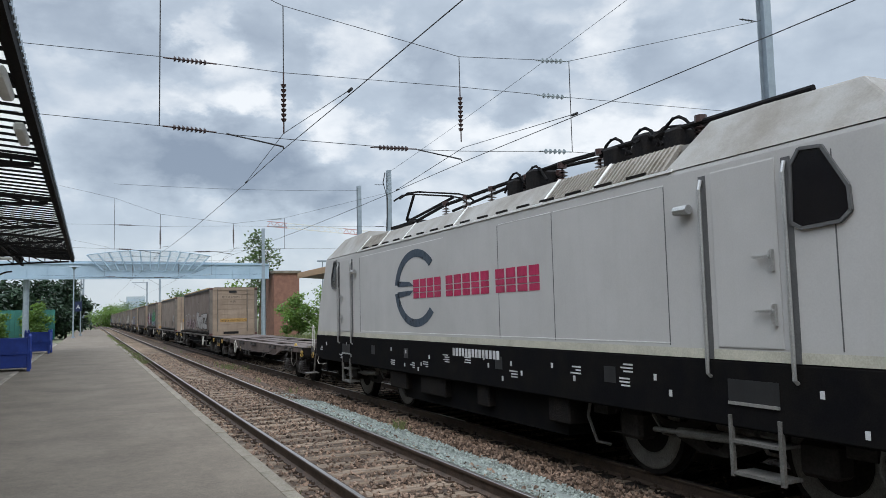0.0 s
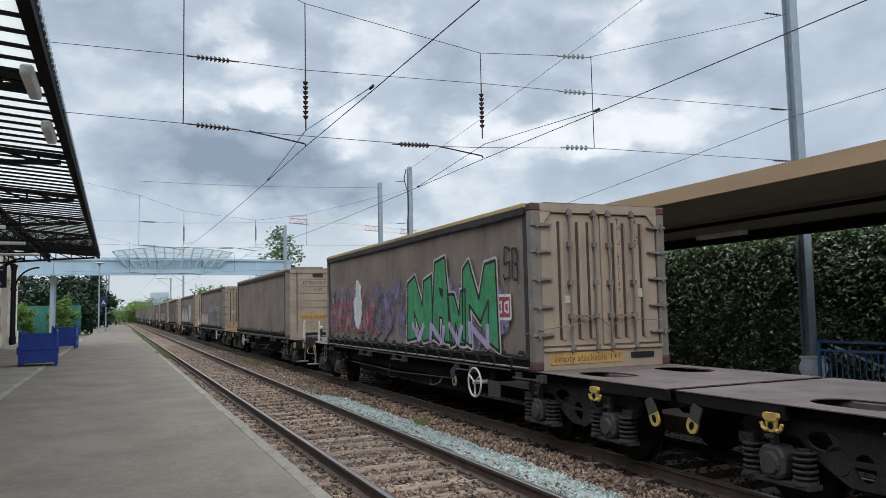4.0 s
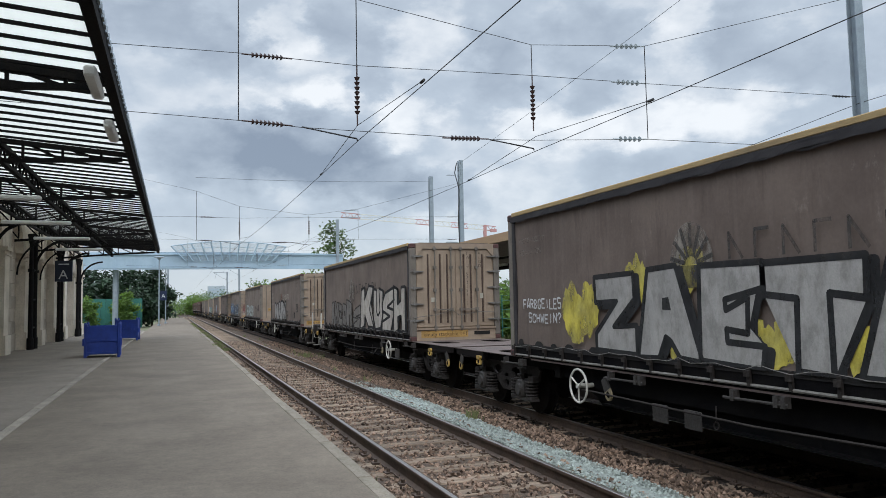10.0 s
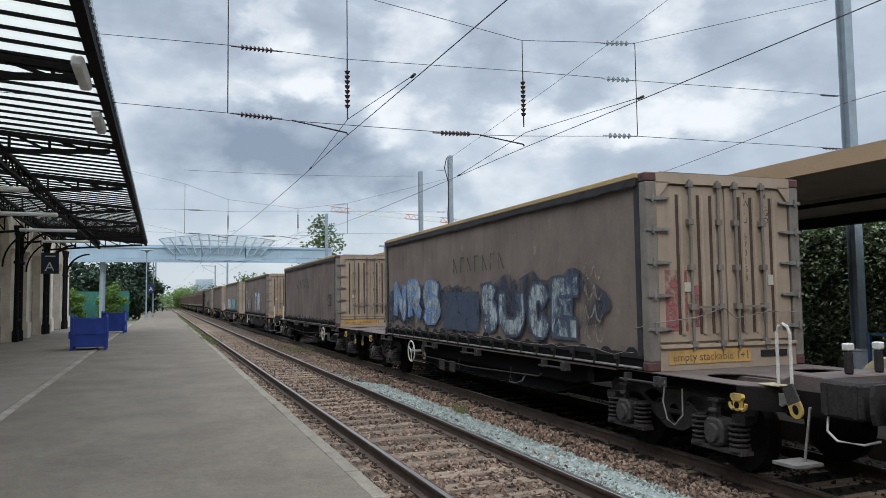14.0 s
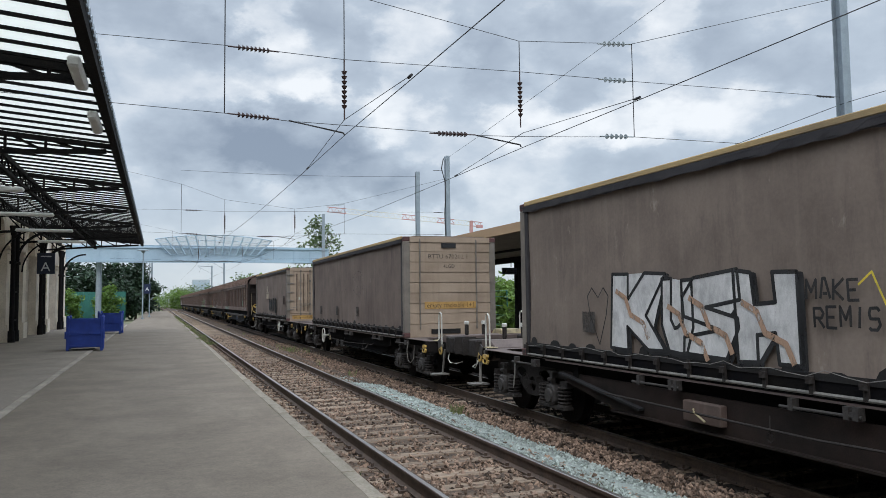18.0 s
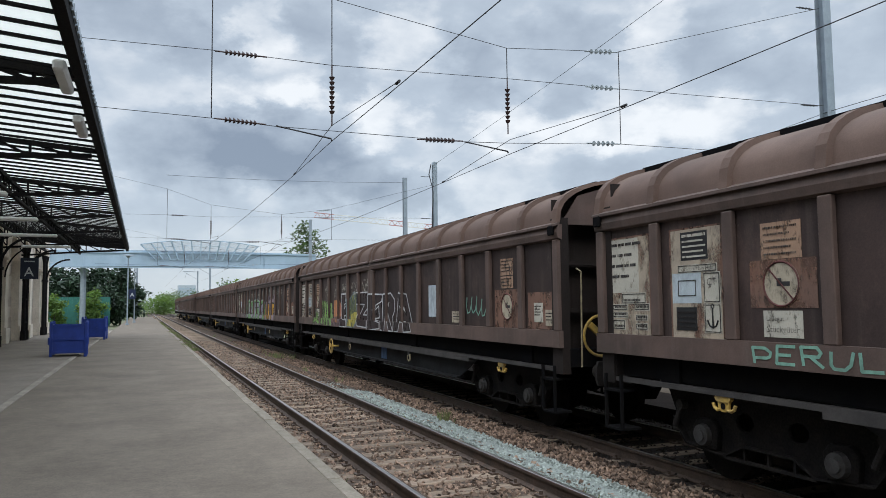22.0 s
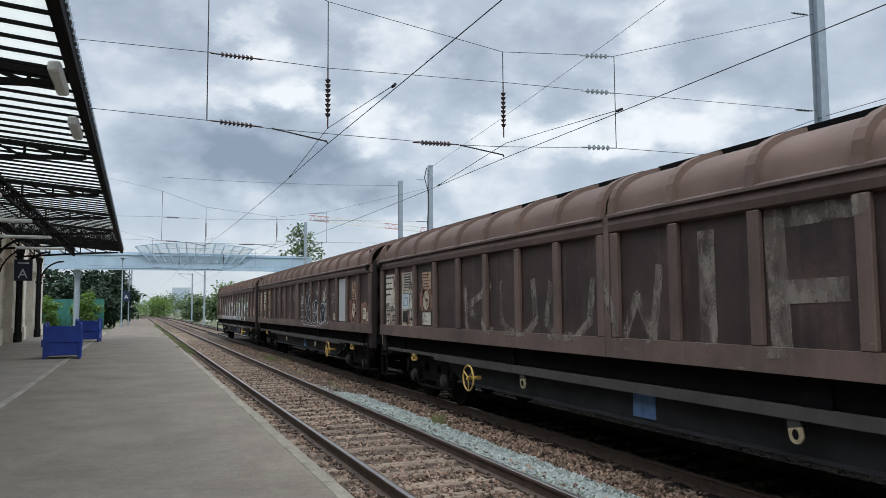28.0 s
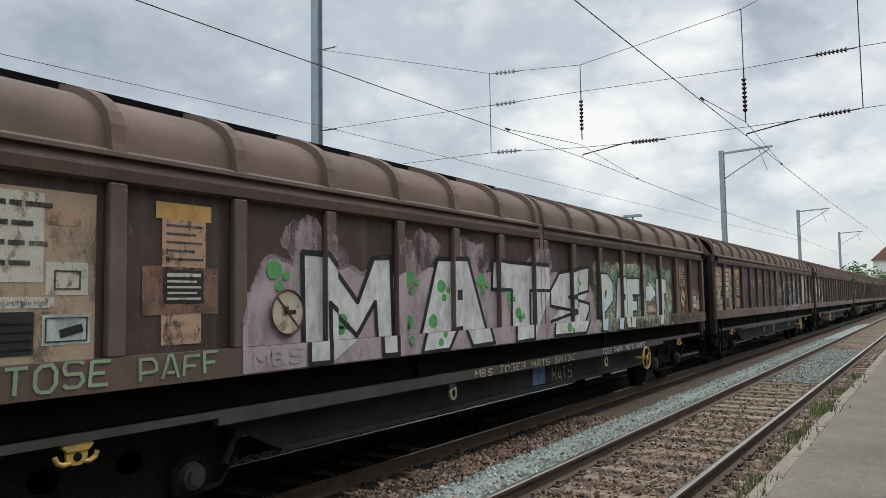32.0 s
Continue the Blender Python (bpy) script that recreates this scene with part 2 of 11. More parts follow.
# ---- materials ----
def shader(name, colour, rough=0.7, metal=0.0, dark=None, scale=3.0, amount=0.5, fine=0.12, fscale=60.0, bump=0.15, stretch=(1, 1, 1),
           island=0.0, obrand=0.0, spec=0.4, streak=None, soft_lo=0.38, soft_hi=0.66, hue=0.0, grit=None, scuff=()):
    """A surface with large stains (colour to dark), fine grain, relief, and, where given, its own tint for each object or island."""
    mt = bpy.data.materials.new(name)
    mt.use_nodes = True
    nt = mt.node_tree
    N, L = nt.nodes.new, nt.links.new
    p = nt.nodes["Principled BSDF"]
    co = N("ShaderNodeTexCoord")
    mp = N("ShaderNodeMapping")
    mp.inputs["Scale"].default_value = stretch
    L(co.outputs["Object"], mp.inputs[0])
    dark = dark or tuple(c * 0.6 for c in colour)
    st = N("ShaderNodeTexNoise")
    st.inputs["Scale"].default_value, st.inputs["Detail"].default_value, st.inputs["Roughness"].default_value = scale, 6, 0.62
    L(mp.outputs[0], st.inputs["Vector"])
    mr = N("ShaderNodeMapRange")
    mr.inputs[1].default_value, mr.inputs[2].default_value, mr.inputs[3].default_value, mr.inputs[4].default_value = soft_lo, soft_hi, 0, amount
    L(st.outputs["Fac"], mr.inputs[0])
    mix = N("ShaderNodeMix")
    mix.data_type = "RGBA"
    L(mr.outputs[0], mix.inputs[0])
    mix.inputs[6].default_value, mix.inputs[7].default_value = (*colour, 1), (*dark, 1)
    last = mix.outputs[2]
    if streak:
        # vertical runs of dirt
        mp2 = N("ShaderNodeMapping")
        mp2.inputs["Scale"].default_value = (5, 5, 0.35)
        L(co.outputs["Object"], mp2.inputs[0])
        sn = N("ShaderNodeTexNoise")
        sn.inputs["Scale"].default_value, sn.inputs["Detail"].default_value = 1.6, 4
        L(mp2.outputs[0], sn.inputs["Vector"])
        sr = N("ShaderNodeMapRange")
        sr.inputs[1].default_value, sr.inputs[2].default_value, sr.inputs[3].default_value, sr.inputs[4].default_value = 0.52, 0.75, 0, streak[3]
        L(sn.outputs["Fac"], sr.inputs[0])
        m3 = N("ShaderNodeMix")
        m3.data_type = "RGBA"
        L(sr.outputs[0], m3.inputs[0])
        L(last, m3.inputs[6])
        m3.inputs[7].default_value = (*streak[:3], 1)
        last = m3.outputs[2]
    for colour_, stretch_, lo_, hi_, most in scuff:
        # rubbed patches and runs, placed differently on each object
        oi, sh, mp3 = N("ShaderNodeObjectInfo"), N("ShaderNodeVectorMath"), N("ShaderNodeMapping")
        sh.operation = "MULTIPLY_ADD"
        L(oi.outputs["Random"], sh.inputs[0])
        sh.inputs[1].default_value = (31.0, 57.0, 43.0)
        L(co.outputs["Object"], sh.inputs[2])
        mp3.inputs["Scale"].default_value = stretch_
        L(sh.outputs[0], mp3.inputs[0])
        sn, sr, m3 = N("ShaderNodeTexNoise"), N("ShaderNodeMapRange"), N("ShaderNodeMix")
        sn.inputs["Scale"].default_value, sn.inputs["Detail"].default_value, sn.inputs["Roughness"].default_value = 1.0, 9, 0.72
        L(mp3.outputs[0], sn.inputs["Vector"])
        sr.inputs[1].default_value, sr.inputs[2].default_value, sr.inputs[3].default_value, sr.inputs[4].default_value = lo_, hi_, 0, most
        L(sn.outputs["Fac"], sr.inputs[0])
        m3.data_type = "RGBA"
        L(sr.outputs[0], m3.inputs[0])
        L(last, m3.inputs[6])
        m3.inputs[7].default_value = (*colour_, 1)
        last = m3.outputs[2]
    fn = N("ShaderNodeTexNoise")
    fn.inputs["Scale"].default_value, fn.inputs["Detail"].default_value = fscale, 3
    L(mp.outputs[0], fn.inputs["Vector"])
    hs = N("ShaderNodeHueSaturation")
    L(last, hs.inputs["Color"])
    fr = N("ShaderNodeMapRange")
    fr.inputs[1].default_value, fr.inputs[2].default_value = 0.3, 0.7
    fr.inputs[3].default_value, fr.inputs[4].default_value = 1 - fine, 1 + fine
    L(fn.outputs["Fac"], fr.inputs[0])
    val = fr.outputs[0]
    for src, k in ((("ShaderNodeNewGeometry", "Random Per Island"), island), (("ShaderNodeObjectInfo", "Random"), obrand)):
        if k:
            g = N(src[0])
            r = N("ShaderNodeMapRange")
            r.inputs[3].default_value, r.inputs[4].default_value = 1 - k, 1 + k
            L(g.outputs[src[1]], r.inputs[0])
            mu = N("ShaderNodeMath")
            mu.operation = "MULTIPLY"
            L(val, mu.inputs[0]), L(r.outputs[0], mu.inputs[1])
            val = mu.outputs[0]
    if grit:
        # single chippings, lighter and darker
        vo, vr, vm = N("ShaderNodeTexVoronoi"), N("ShaderNodeMapRange"), N("ShaderNodeMath")
        vo.inputs["Scale"].default_value = grit[0]
        L(co.outputs["Object"], vo.inputs["Vector"])
        sp = N("ShaderNodeSeparateColor")
        L(vo.outputs["Color"], sp.inputs[0])
        vr.inputs[3].default_value, vr.inputs[4].default_value = 1 - grit[1], 1 + grit[1]
        L(sp.outputs[0], vr.inputs[0])
        vm.operation = "MULTIPLY"
        L(val, vm.inputs[0]), L(vr.outputs[0], vm.inputs[1])
        val = vm.outputs[0]
    L(val, hs.inputs["Value"])
    if hue:
        g, r = N("ShaderNodeObjectInfo"), N("ShaderNodeMapRange")
        r.inputs[3].default_value, r.inputs[4].default_value = 0.5 - hue * 1.6, 0.5 + hue
        L(g.outputs["Random"], r.inputs[0]), L(r.outputs[0], hs.inputs["Hue"])
    L(hs.outputs[0], p.inputs["Base Color"])
    p.inputs["Metallic"].default_value, p.inputs["Specular IOR Level"].default_value = metal, spec
    rr = N("ShaderNodeMapRange")
    rr.inputs[3].default_value, rr.inputs[4].default_value = max(rough - 0.12, 0.05), min(rough + 0.12, 1)
    L(st.outputs["Fac"], rr.inputs[0])
    L(rr.outputs[0], p.inputs["Roughness"])
    if bump:
        bp = N("ShaderNodeBump")
        bp.inputs["Strength"].default_value, bp.inputs["Distance"].default_value = bump, 0.02
        L(fn.outputs["Fac"], bp.inputs["Height"])
        L(bp.outputs[0], p.inputs["Normal"])
    return mt


M = {}
M["asphalt"] = shader("asphalt", (0.163, 0.136, 0.108), 0.95, dark=(0.122, 0.102, 0.081), scale=0.8, amount=0.9, fine=0.07, fscale=9, bump=0.12, spec=0.15, grit=(90, 0.15), scuff=(((0.105, 0.088, 0.070), (1.6, 0.5, 1.0), 0.52, 0.75, 0.6), ((0.205, 0.175, 0.142), (0.9, 0.5, 1.0), 0.55, 0.75, 0.5)))
M["asphalt_dark"] = shader("asphalt_dark", (0.205, 0.175, 0.145), 0.9, dark=(0.15, 0.13, 0.108), scale=0.8, amount=0.8, fine=0.07, fscale=9, bump=0.12, spec=0.15, grit=(90, 0.15), scuff=(((0.13, 0.112, 0.093), (1.2, 0.5, 1.0), 0.52, 0.75, 0.6),))
M["kerb"] = shader("kerb_stone", (0.225, 0.192, 0.150), 0.9, dark=(0.115, 0.102, 0.075), scale=1.5, amount=0.9, fine=0.2, fscale=40, bump=0.5, obrand=0.12)
M["bed"] = shader("ballast_bed", (0.10, 0.072, 0.053), 0.95, dark=(0.04, 0.03, 0.024), scale=12, amount=1, fine=0.5, fscale=35, bump=1.0, spec=0.15)
M["stone_brown"] = shader("stone_brown", (0.180, 0.123, 0.090), 0.9, dark=(0.080, 0.056, 0.042), scale=1.2, amount=0.8, fine=0.2, fscale=30, bump=0.3, island=0.8, spec=0.2)
M["stone_grey"] = shader("stone_grey", (0.255, 0.285, 0.262), 0.9, dark=(0.17, 0.19, 0.175), scale=1.2, amount=0.6, fine=0.15, fscale=30, bump=0.3, island=0.4, spec=0.2)
M["sleeper"] = shader("sleeper_wood", (0.22, 0.165, 0.12), 0.9, dark=(0.10, 0.076, 0.058), scale=3, amount=0.9, fine=0.25, fscale=30, bump=0.6, stretch=(0.3, 3, 3), obrand=0.25, spec=0.2)
M["rail"] = shader("rail_rust", (0.075, 0.050, 0.036), 0.75, 0.2, dark=(0.045, 0.032, 0.026), scale=4, amount=0.8, fine=0.25, fscale=50)
M["railtop"] = shader("rail_polished", (0.42, 0.40, 0.38), 0.32, 1.0, dark=(0.26, 0.24, 0.22), scale=2, amount=0.6, fine=0.06, bump=0.02, stretch=(1, 0.1, 1))
M["galv"] = shader("galvanised_steel", (0.30, 0.35, 0.39), 0.55, 0.35, dark=(0.22, 0.26, 0.29), scale=3, amount=0.6, fine=0.08, bump=0.05)
M["iron"] = shader("dark_iron", (0.010, 0.010, 0.011), 0.75, 0.0, spec=0.06, dark=(0.020, 0.017, 0.015), scale=5, amount=0.7, fine=0.2, fscale=40, bump=0.2)
M["wire"] = shader("overhead_wire", (0.045, 0.045, 0.047), 0.6, 0.3, bump=0, fine=0.05)
M["insulator"] = shader("brown_insulator", (0.055, 0.032, 0.030), 0.35, dark=(0.04, 0.025, 0.022), bump=0, fine=0.05)
M["insulator_glass"] = shader("grey_insulator", (0.30, 0.34, 0.35), 0.3, dark=(0.2, 0.23, 0.24), bump=0, fine=0.05)
M["sheet"] = shader("canopy_sheet", (0.50, 0.51, 0.47), 0.75, dark=(0.36, 0.355, 0.31), scale=1.2, amount=0.7, fine=0.08, bump=0.08)
M["stone_wall"] = shader("station_stone", (0.66, 0.585, 0.485), 0.9, dark=(0.48, 0.42, 0.34), scale=1.2, amount=0.8, fine=0.12, fscale=25, bump=0.35, obrand=0.1)
M["plaster"] = shader("station_plaster", (0.27, 0.235, 0.19), 0.9, dark=(0.17, 0.145, 0.115), scale=0.9, amount=0.8, fine=0.1, bump=0.2)
M["bluebin"] = shader("blue_paint", (0.022, 0.055, 0.30), 0.5, dark=(0.016, 0.035, 0.19), scale=2.5, amount=0.8, fine=0.08, bump=0.08)
M["bridge"] = shader("pale_blue_paint", (0.35, 0.46, 0.55), 0.7, dark=(0.26, 0.35, 0.43), scale=0.6, amount=0.6, fine=0.05, bump=0.03)
M["fascia"] = shader("ochre_fascia", (0.36, 0.24, 0.14), 0.75, dark=(0.26, 0.175, 0.105), scale=0.8, amount=0.7, fine=0.08, bump=0.1, stretch=(1, 0.3, 1))
M["soffit"] = shader("soffit_boards", (0.30, 0.27, 0.235), 0.8, dark=(0.20, 0.18, 0.155), scale=1.5, amount=0.6, fine=0.1, bump=0.1)
M["leaf"] = shader("hedge_leaf", (0.105, 0.150, 0.066), 0.36, dark=(0.024, 0.038, 0.018), scale=0.9, amount=1, fine=0.2, island=0.6, bump=0, spec=0.6)
M["leaf_pale"] = shader("young_leaf", (0.13, 0.22, 0.05), 0.55, dark=(0.06, 0.12, 0.03), scale=0.6, amount=1, fine=0.2, island=0.5, bump=0)
M["leaf_dark"] = shader("fir_leaf", (0.022, 0.050, 0.022), 0.6, dark=(0.012, 0.028, 0.014), scale=0.6, amount=1, fine=0.2, island=0.5, bump=0)
M["bark"] = shader("bark", (0.09, 0.07, 0.05), 0.95, scale=6, fine=0.3, bump=0.8)
M["grass"] = shader("weeds", (0.105, 0.14, 0.045), 0.8, dark=(0.13, 0.115, 0.055), scale=1.5, amount=0.8, fine=0.2, island=0.4, bump=0)
M["earth"] = shader("earth", (0.13, 0.125, 0.075), 0.95, dark=(0.08, 0.10, 0.04), scale=0.25, amount=1, fine=0.3, fscale=8, bump=0.5)
M["brick"] = shader("red_brick", (0.24, 0.12, 0.085), 0.9, dark=(0.15, 0.08, 0.06), scale=2, amount=0.7, fine=0.15, bump=0.3)
M["white"] = shader("white_paint", (0.72, 0.72, 0.70), 0.6, dark=(0.5, 0.49, 0.46), scale=2, amount=0.6, fine=0.06, bump=0.05)
M["black"] = shader("black_paint", (0.015, 0.015, 0.016), 0.55, bump=0.03)
M["sign"] = shader("sign_blue_black", (0.012, 0.018, 0.035), 0.4, bump=0)
# crane red, faded so that the colour holds the haze of distance
M["craner"] = shader("crane_red_hazy", (0.50, 0.27, 0.26), 0.6, bump=0)
M["yellow"] = shader("yellow_paint", (0.46, 0.29, 0.06), 0.6, dark=(0.20, 0.15, 0.07), scale=7, amount=0.9, fine=0.1, bump=0.08)
M["fence_blue"] = shader("fence_blue", (0.055, 0.13, 0.26), 0.5, dark=(0.04, 0.09, 0.18), bump=0.05)
M["fence_green"] = shader("fence_green", (0.035, 0.16, 0.13), 0.6, bump=0.05)
M["sack"] = shader("clear_sack", (0.66, 0.69, 0.72), 0.35, dark=(0.36, 0.39, 0.42), scale=6, amount=0.7, bump=0.2)
# train
M["loco"] = shader("locomotive_grey", (0.43, 0.42, 0.405), 0.5, dark=(0.36, 0.35, 0.335), scale=0.8, amount=0.7, fine=0.03, bump=0.02, streak=(0.33, 0.31, 0.28, 0.16))
M["loco_roof"] = shader("locomotive_roof", (0.27, 0.26, 0.24), 0.75, dark=(0.17, 0.15, 0.125), scale=1.5, amount=0.9, fine=0.1, bump=0.08)
# underframe and bogie colours lowered to near black, holding the shade beneath the vehicles
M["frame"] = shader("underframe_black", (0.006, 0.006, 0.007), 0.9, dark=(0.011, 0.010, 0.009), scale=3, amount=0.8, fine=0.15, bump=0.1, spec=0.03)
M["bogie"] = shader("bogie_grime_shaded", (0.009, 0.008, 0.008), 0.85, 0.0, spec=0.08, dark=(0.018, 0.015, 0.013), scale=5, amount=0.9, fine=0.3, fscale=40, bump=0.3)
M["deck"] = shader("wagon_deck", (0.105, 0.078, 0.068), 0.8, dark=(0.055, 0.042, 0.038), scale=2, amount=0.8, fine=0.15, bump=0.15)
M["curtain"] = shader("grimy_curtain", (0.165, 0.130, 0.108), 0.8, dark=(0.108, 0.084, 0.071), scale=0.8, amount=0.9, fine=0.06, fscale=26, bump=0.06, obrand=0.16, streak=(0.205, 0.165, 0.140, 0.35), spec=0.25, hue=0.006,
                      scuff=(((0.075, 0.058, 0.050), (1.0, 2.6, 0.5), 0.55, 0.74, 0.75), ((0.31, 0.265, 0.23), (1.0, 3.2, 1.6), 0.61, 0.70, 0.5)))
M["curtain_hem"] = shader("curtain_hem", (0.007, 0.006, 0.006), 0.9, dark=(0.013, 0.012, 0.011), scale=6, amount=0.5, fine=0.2, bump=0.2)
M["panel"] = shader("container_end", (0.315, 0.243, 0.180), 0.75, dark=(0.215, 0.16, 0.115), scale=1.2, amount=0.8, fine=0.06, bump=0.06, obrand=0.08, streak=(0.22, 0.17, 0.12, 0.55))
M["corner"] = shader("corner_casting", (0.085, 0.035, 0.032), 0.7, dark=(0.05, 0.03, 0.028), scale=5, fine=0.2, bump=0.15)
M["wood"] = shader("top_batten", (0.36, 0.255, 0.115), 0.8, dark=(0.20, 0.15, 0.09), scale=3, amount=0.8, fine=0.1, bump=0.1, stretch=(1, 0.2, 1))
M["brown"] = shader("wagon_brown", (0.112, 0.074, 0.061), 0.7, dark=(0.055, 0.040, 0.034), scale=1.1, amount=0.8, fine=0.08, bump=0.08, obrand=0.1, streak=(0.13, 0.10, 0.085, 0.4), spec=0.3, scuff=(((0.045, 0.034, 0.030), (1.0, 2.0, 0.8), 0.55, 0.75, 0.6), ((0.24, 0.205, 0.18), (1.0, 1.6, 7.0), 0.66, 0.73, 0.6)))
M["brown_roof"] = shader("wagon_roof", (0.128, 0.084, 0.066), 0.8, dark=(0.082, 0.055, 0.045), scale=1.0, amount=0.85, fine=0.07, bump=0.06, obrand=0.05, spec=0.2)
M["wagon_end"] = shader("wagon_end_dark", (0.024, 0.018, 0.016), 0.8, dark=(0.013, 0.011, 0.010), scale=1.4, amount=0.8, fine=0.15, bump=0.08, spec=0.15)
M["brown_panel"] = shader("wagon_panel", (0.047, 0.031, 0.027), 0.7, dark=(0.025, 0.0175, 0.016), scale=1.1, amount=0.9, fine=0.12, bump=0.08, obrand=0.2, spec=0.25, streak=(0.085, 0.064, 0.055, 0.45), scuff=(((0.115, 0.075, 0.062), (1.0, 0.9, 0.6), 0.52, 0.72, 0.6), ((0.16, 0.13, 0.11), (1.0, 6.0, 2.0), 0.64, 0.72, 0.5)))
M["glass"] = shader("dark_glass", (0.008, 0.008, 0.01), 0.12, bump=0, fine=0.02, spec=0.5)
M["chrome"] = shader("steel_bright", (0.50, 0.50, 0.49), 0.4, 0.8, dark=(0.3, 0.3, 0.3), bump=0.02)


def let_light_through(mt, share, colour):
    """Turn a share of a thin sheet's diffuse reflection into light that passes it."""
    nt = mt.node_tree
    p, out = nt.nodes["Principled BSDF"], nt.nodes["Material Output"]
    tr, mx = nt.nodes.new("ShaderNodeBsdfTranslucent"), nt.nodes.new("ShaderNodeMixShader")
    tr.inputs[0].default_value = (*colour, 1)
    mx.inputs[0].default_value = share
    nt.links.new(p.outputs[0], mx.inputs[1])
    nt.links.new(tr.outputs[0], mx.inputs[2])
    nt.links.new(mx.outputs[0], out.inputs[0])


let_light_through(M["sheet"], 0.6, (0.68, 0.68, 0.62))
let_light_through(M["leaf"], 0.25, (0.10, 0.20, 0.03))
let_light_through(M["sack"], 0.35, (0.8, 0.82, 0.85))
let_light_through(M["leaf_pale"], 0.3, (0.2, 0.3, 0.05))


def paint(name, c, fade=0.35, thin=0.72, lo=0.36, hi=0.56, scale=5.0, dark=None, full=1.0):
    """Sprayed or stencilled paint, worn thin in places so that the ground shows; thin: the least cover."""
    mt = M[name] = shader(name, c, 0.8, dark=dark or tuple(0.6 * v + 0.03 for v in c), scale=2.2, amount=fade * 2, fine=0.08, bump=0.03, spec=0.15)
    nt = mt.node_tree
    N, L = nt.nodes.new, nt.links.new
    p, out = nt.nodes["Principled BSDF"], nt.nodes["Material Output"]
    co, ns, mr = N("ShaderNodeTexCoord"), N("ShaderNodeTexNoise"), N("ShaderNodeMapRange")
    mp = N("ShaderNodeMapping")
    mp.inputs["Scale"].default_value, mp.inputs["Rotation"].default_value = (1, 1.5, 0.75), (0.3, 0, 0)
    L(co.outputs["Object"], mp.inputs[0]), L(mp.outputs[0], ns.inputs["Vector"])
    ns.inputs["Scale"].default_value, ns.inputs["Detail"].default_value, ns.inputs["Roughness"].default_value = scale, 8, 0.66
    mr.inputs[1].default_value, mr.inputs[2].default_value, mr.inputs[3].default_value, mr.inputs[4].default_value = lo, hi, thin, full
    L(ns.outputs["Fac"], mr.inputs[0])
    tr, mx = N("ShaderNodeBsdfTransparent"), N("ShaderNodeMixShader")
    L(mr.outputs[0], mx.inputs[0]), L(tr.outputs[0], mx.inputs[1]), L(p.outputs[0], mx.inputs[2])
    L(mx.outputs[0], out.inputs[0])


for n_, c_ in dict(p_white=(0.55, 0.55, 0.55), p_silver=(0.33, 0.315, 0.30), p_green=(0.05, 0.23, 0.10), p_red=(0.33, 0.05, 0.07),
                   p_pink=(0.42, 0.28, 0.32), p_yellow=(0.62, 0.48, 0.05), p_orange=(0.62, 0.33, 0.05), p_blue=(0.12, 0.20, 0.36), p_cyan=(0.18, 0.42, 0.46), p_purple=(0.22, 0.17, 0.30),
                   p_logo_red=(0.42, 0.03, 0.09), p_logo_grey=(0.055, 0.075, 0.10), p_pale=(0.46, 0.52, 0.55), p_mint=(0.20, 0.38, 0.30), p_ochre=(0.45, 0.27, 0.09)).items():
    paint(n_, c_)

# thin, ghostly or misted coats
paint("p_faint", (0.25, 0.225, 0.195), thin=0.0, lo=0.40, hi=0.66)
paint("p_panel", (0.40, 0.33, 0.25), 0.5, 0.0, 0.38, 0.52, 2.2)
paint("p_dirt", (0.05, 0.045, 0.042), thin=0.25, lo=0.36, hi=0.6)
paint("p_cream", (0.42, 0.36, 0.27), thin=0.15, lo=0.36, hi=0.5)
paint("p_rust", (0.19, 0.105, 0.075), thin=0.1, lo=0.36, hi=0.55, scale=3.0)
paint("p_black", (0.016, 0.016, 0.017), thin=0.85)
for n_, c_, d_ in (("m_mint", (0.27, 0.36, 0.29), (0.38, 0.39, 0.30)), ("m_rose", (0.34, 0.26, 0.285), (0.20, 0.145, 0.15)), ("m_yellow", (0.55, 0.46, 0.08), (0.38, 0.33, 0.10)), ("m_purple", (0.20, 0.16, 0.26), (0.10, 0.09, 0.12)),
                   ("m_navy", (0.035, 0.045, 0.07), (0.05, 0.05, 0.055)), ("m_pink", (0.26, 0.17, 0.18), (0.13, 0.10, 0.105)), ("m_cyan", (0.14, 0.34, 0.38), (0.10, 0.17, 0.19)), ("m_orange", (0.45, 0.24, 0.06), (0.25, 0.15, 0.06))):
    paint(n_, c_, 0.5, 0.4 if n_ == "m_yellow" else 0.0, 0.38, 0.60, 2.6, d_)
paint("m_cream", (0.44, 0.43, 0.30), 0.4, 0.0, 0.35, 0.65, 4.0, None, 0.6)
paint("m_jade", (0.15, 0.28, 0.21), 0.4, 0.0, 0.35, 0.65, 4.0, None, 0.7)
paint("m_mist", (0.34, 0.44, 0.36), 0.5, 0.0, 0.35, 0.65, 4.0, (0.38, 0.40, 0.28), 0.6)
# ---- the place ----
rnd = random.Random(7)
NEAR_L, NEAR_R, NEAR_Z = 2.572, 4.079, -0.272      # rail heads of the free track
FAR_C, FAR_Z = 7.12, -0.43                         # the train's track
FAR_L, FAR_R = FAR_C - 0.7535, FAR_C + 0.7535
EDGE = 1.764                                       # platform edge
OPP_Z = -0.33


def bend(y):
    """Sideways shift of the line, which runs straight past the platforms and bends to the left far off."""
    return -((y - 240) ** 2) / 2600 if y > 240 else 0.0


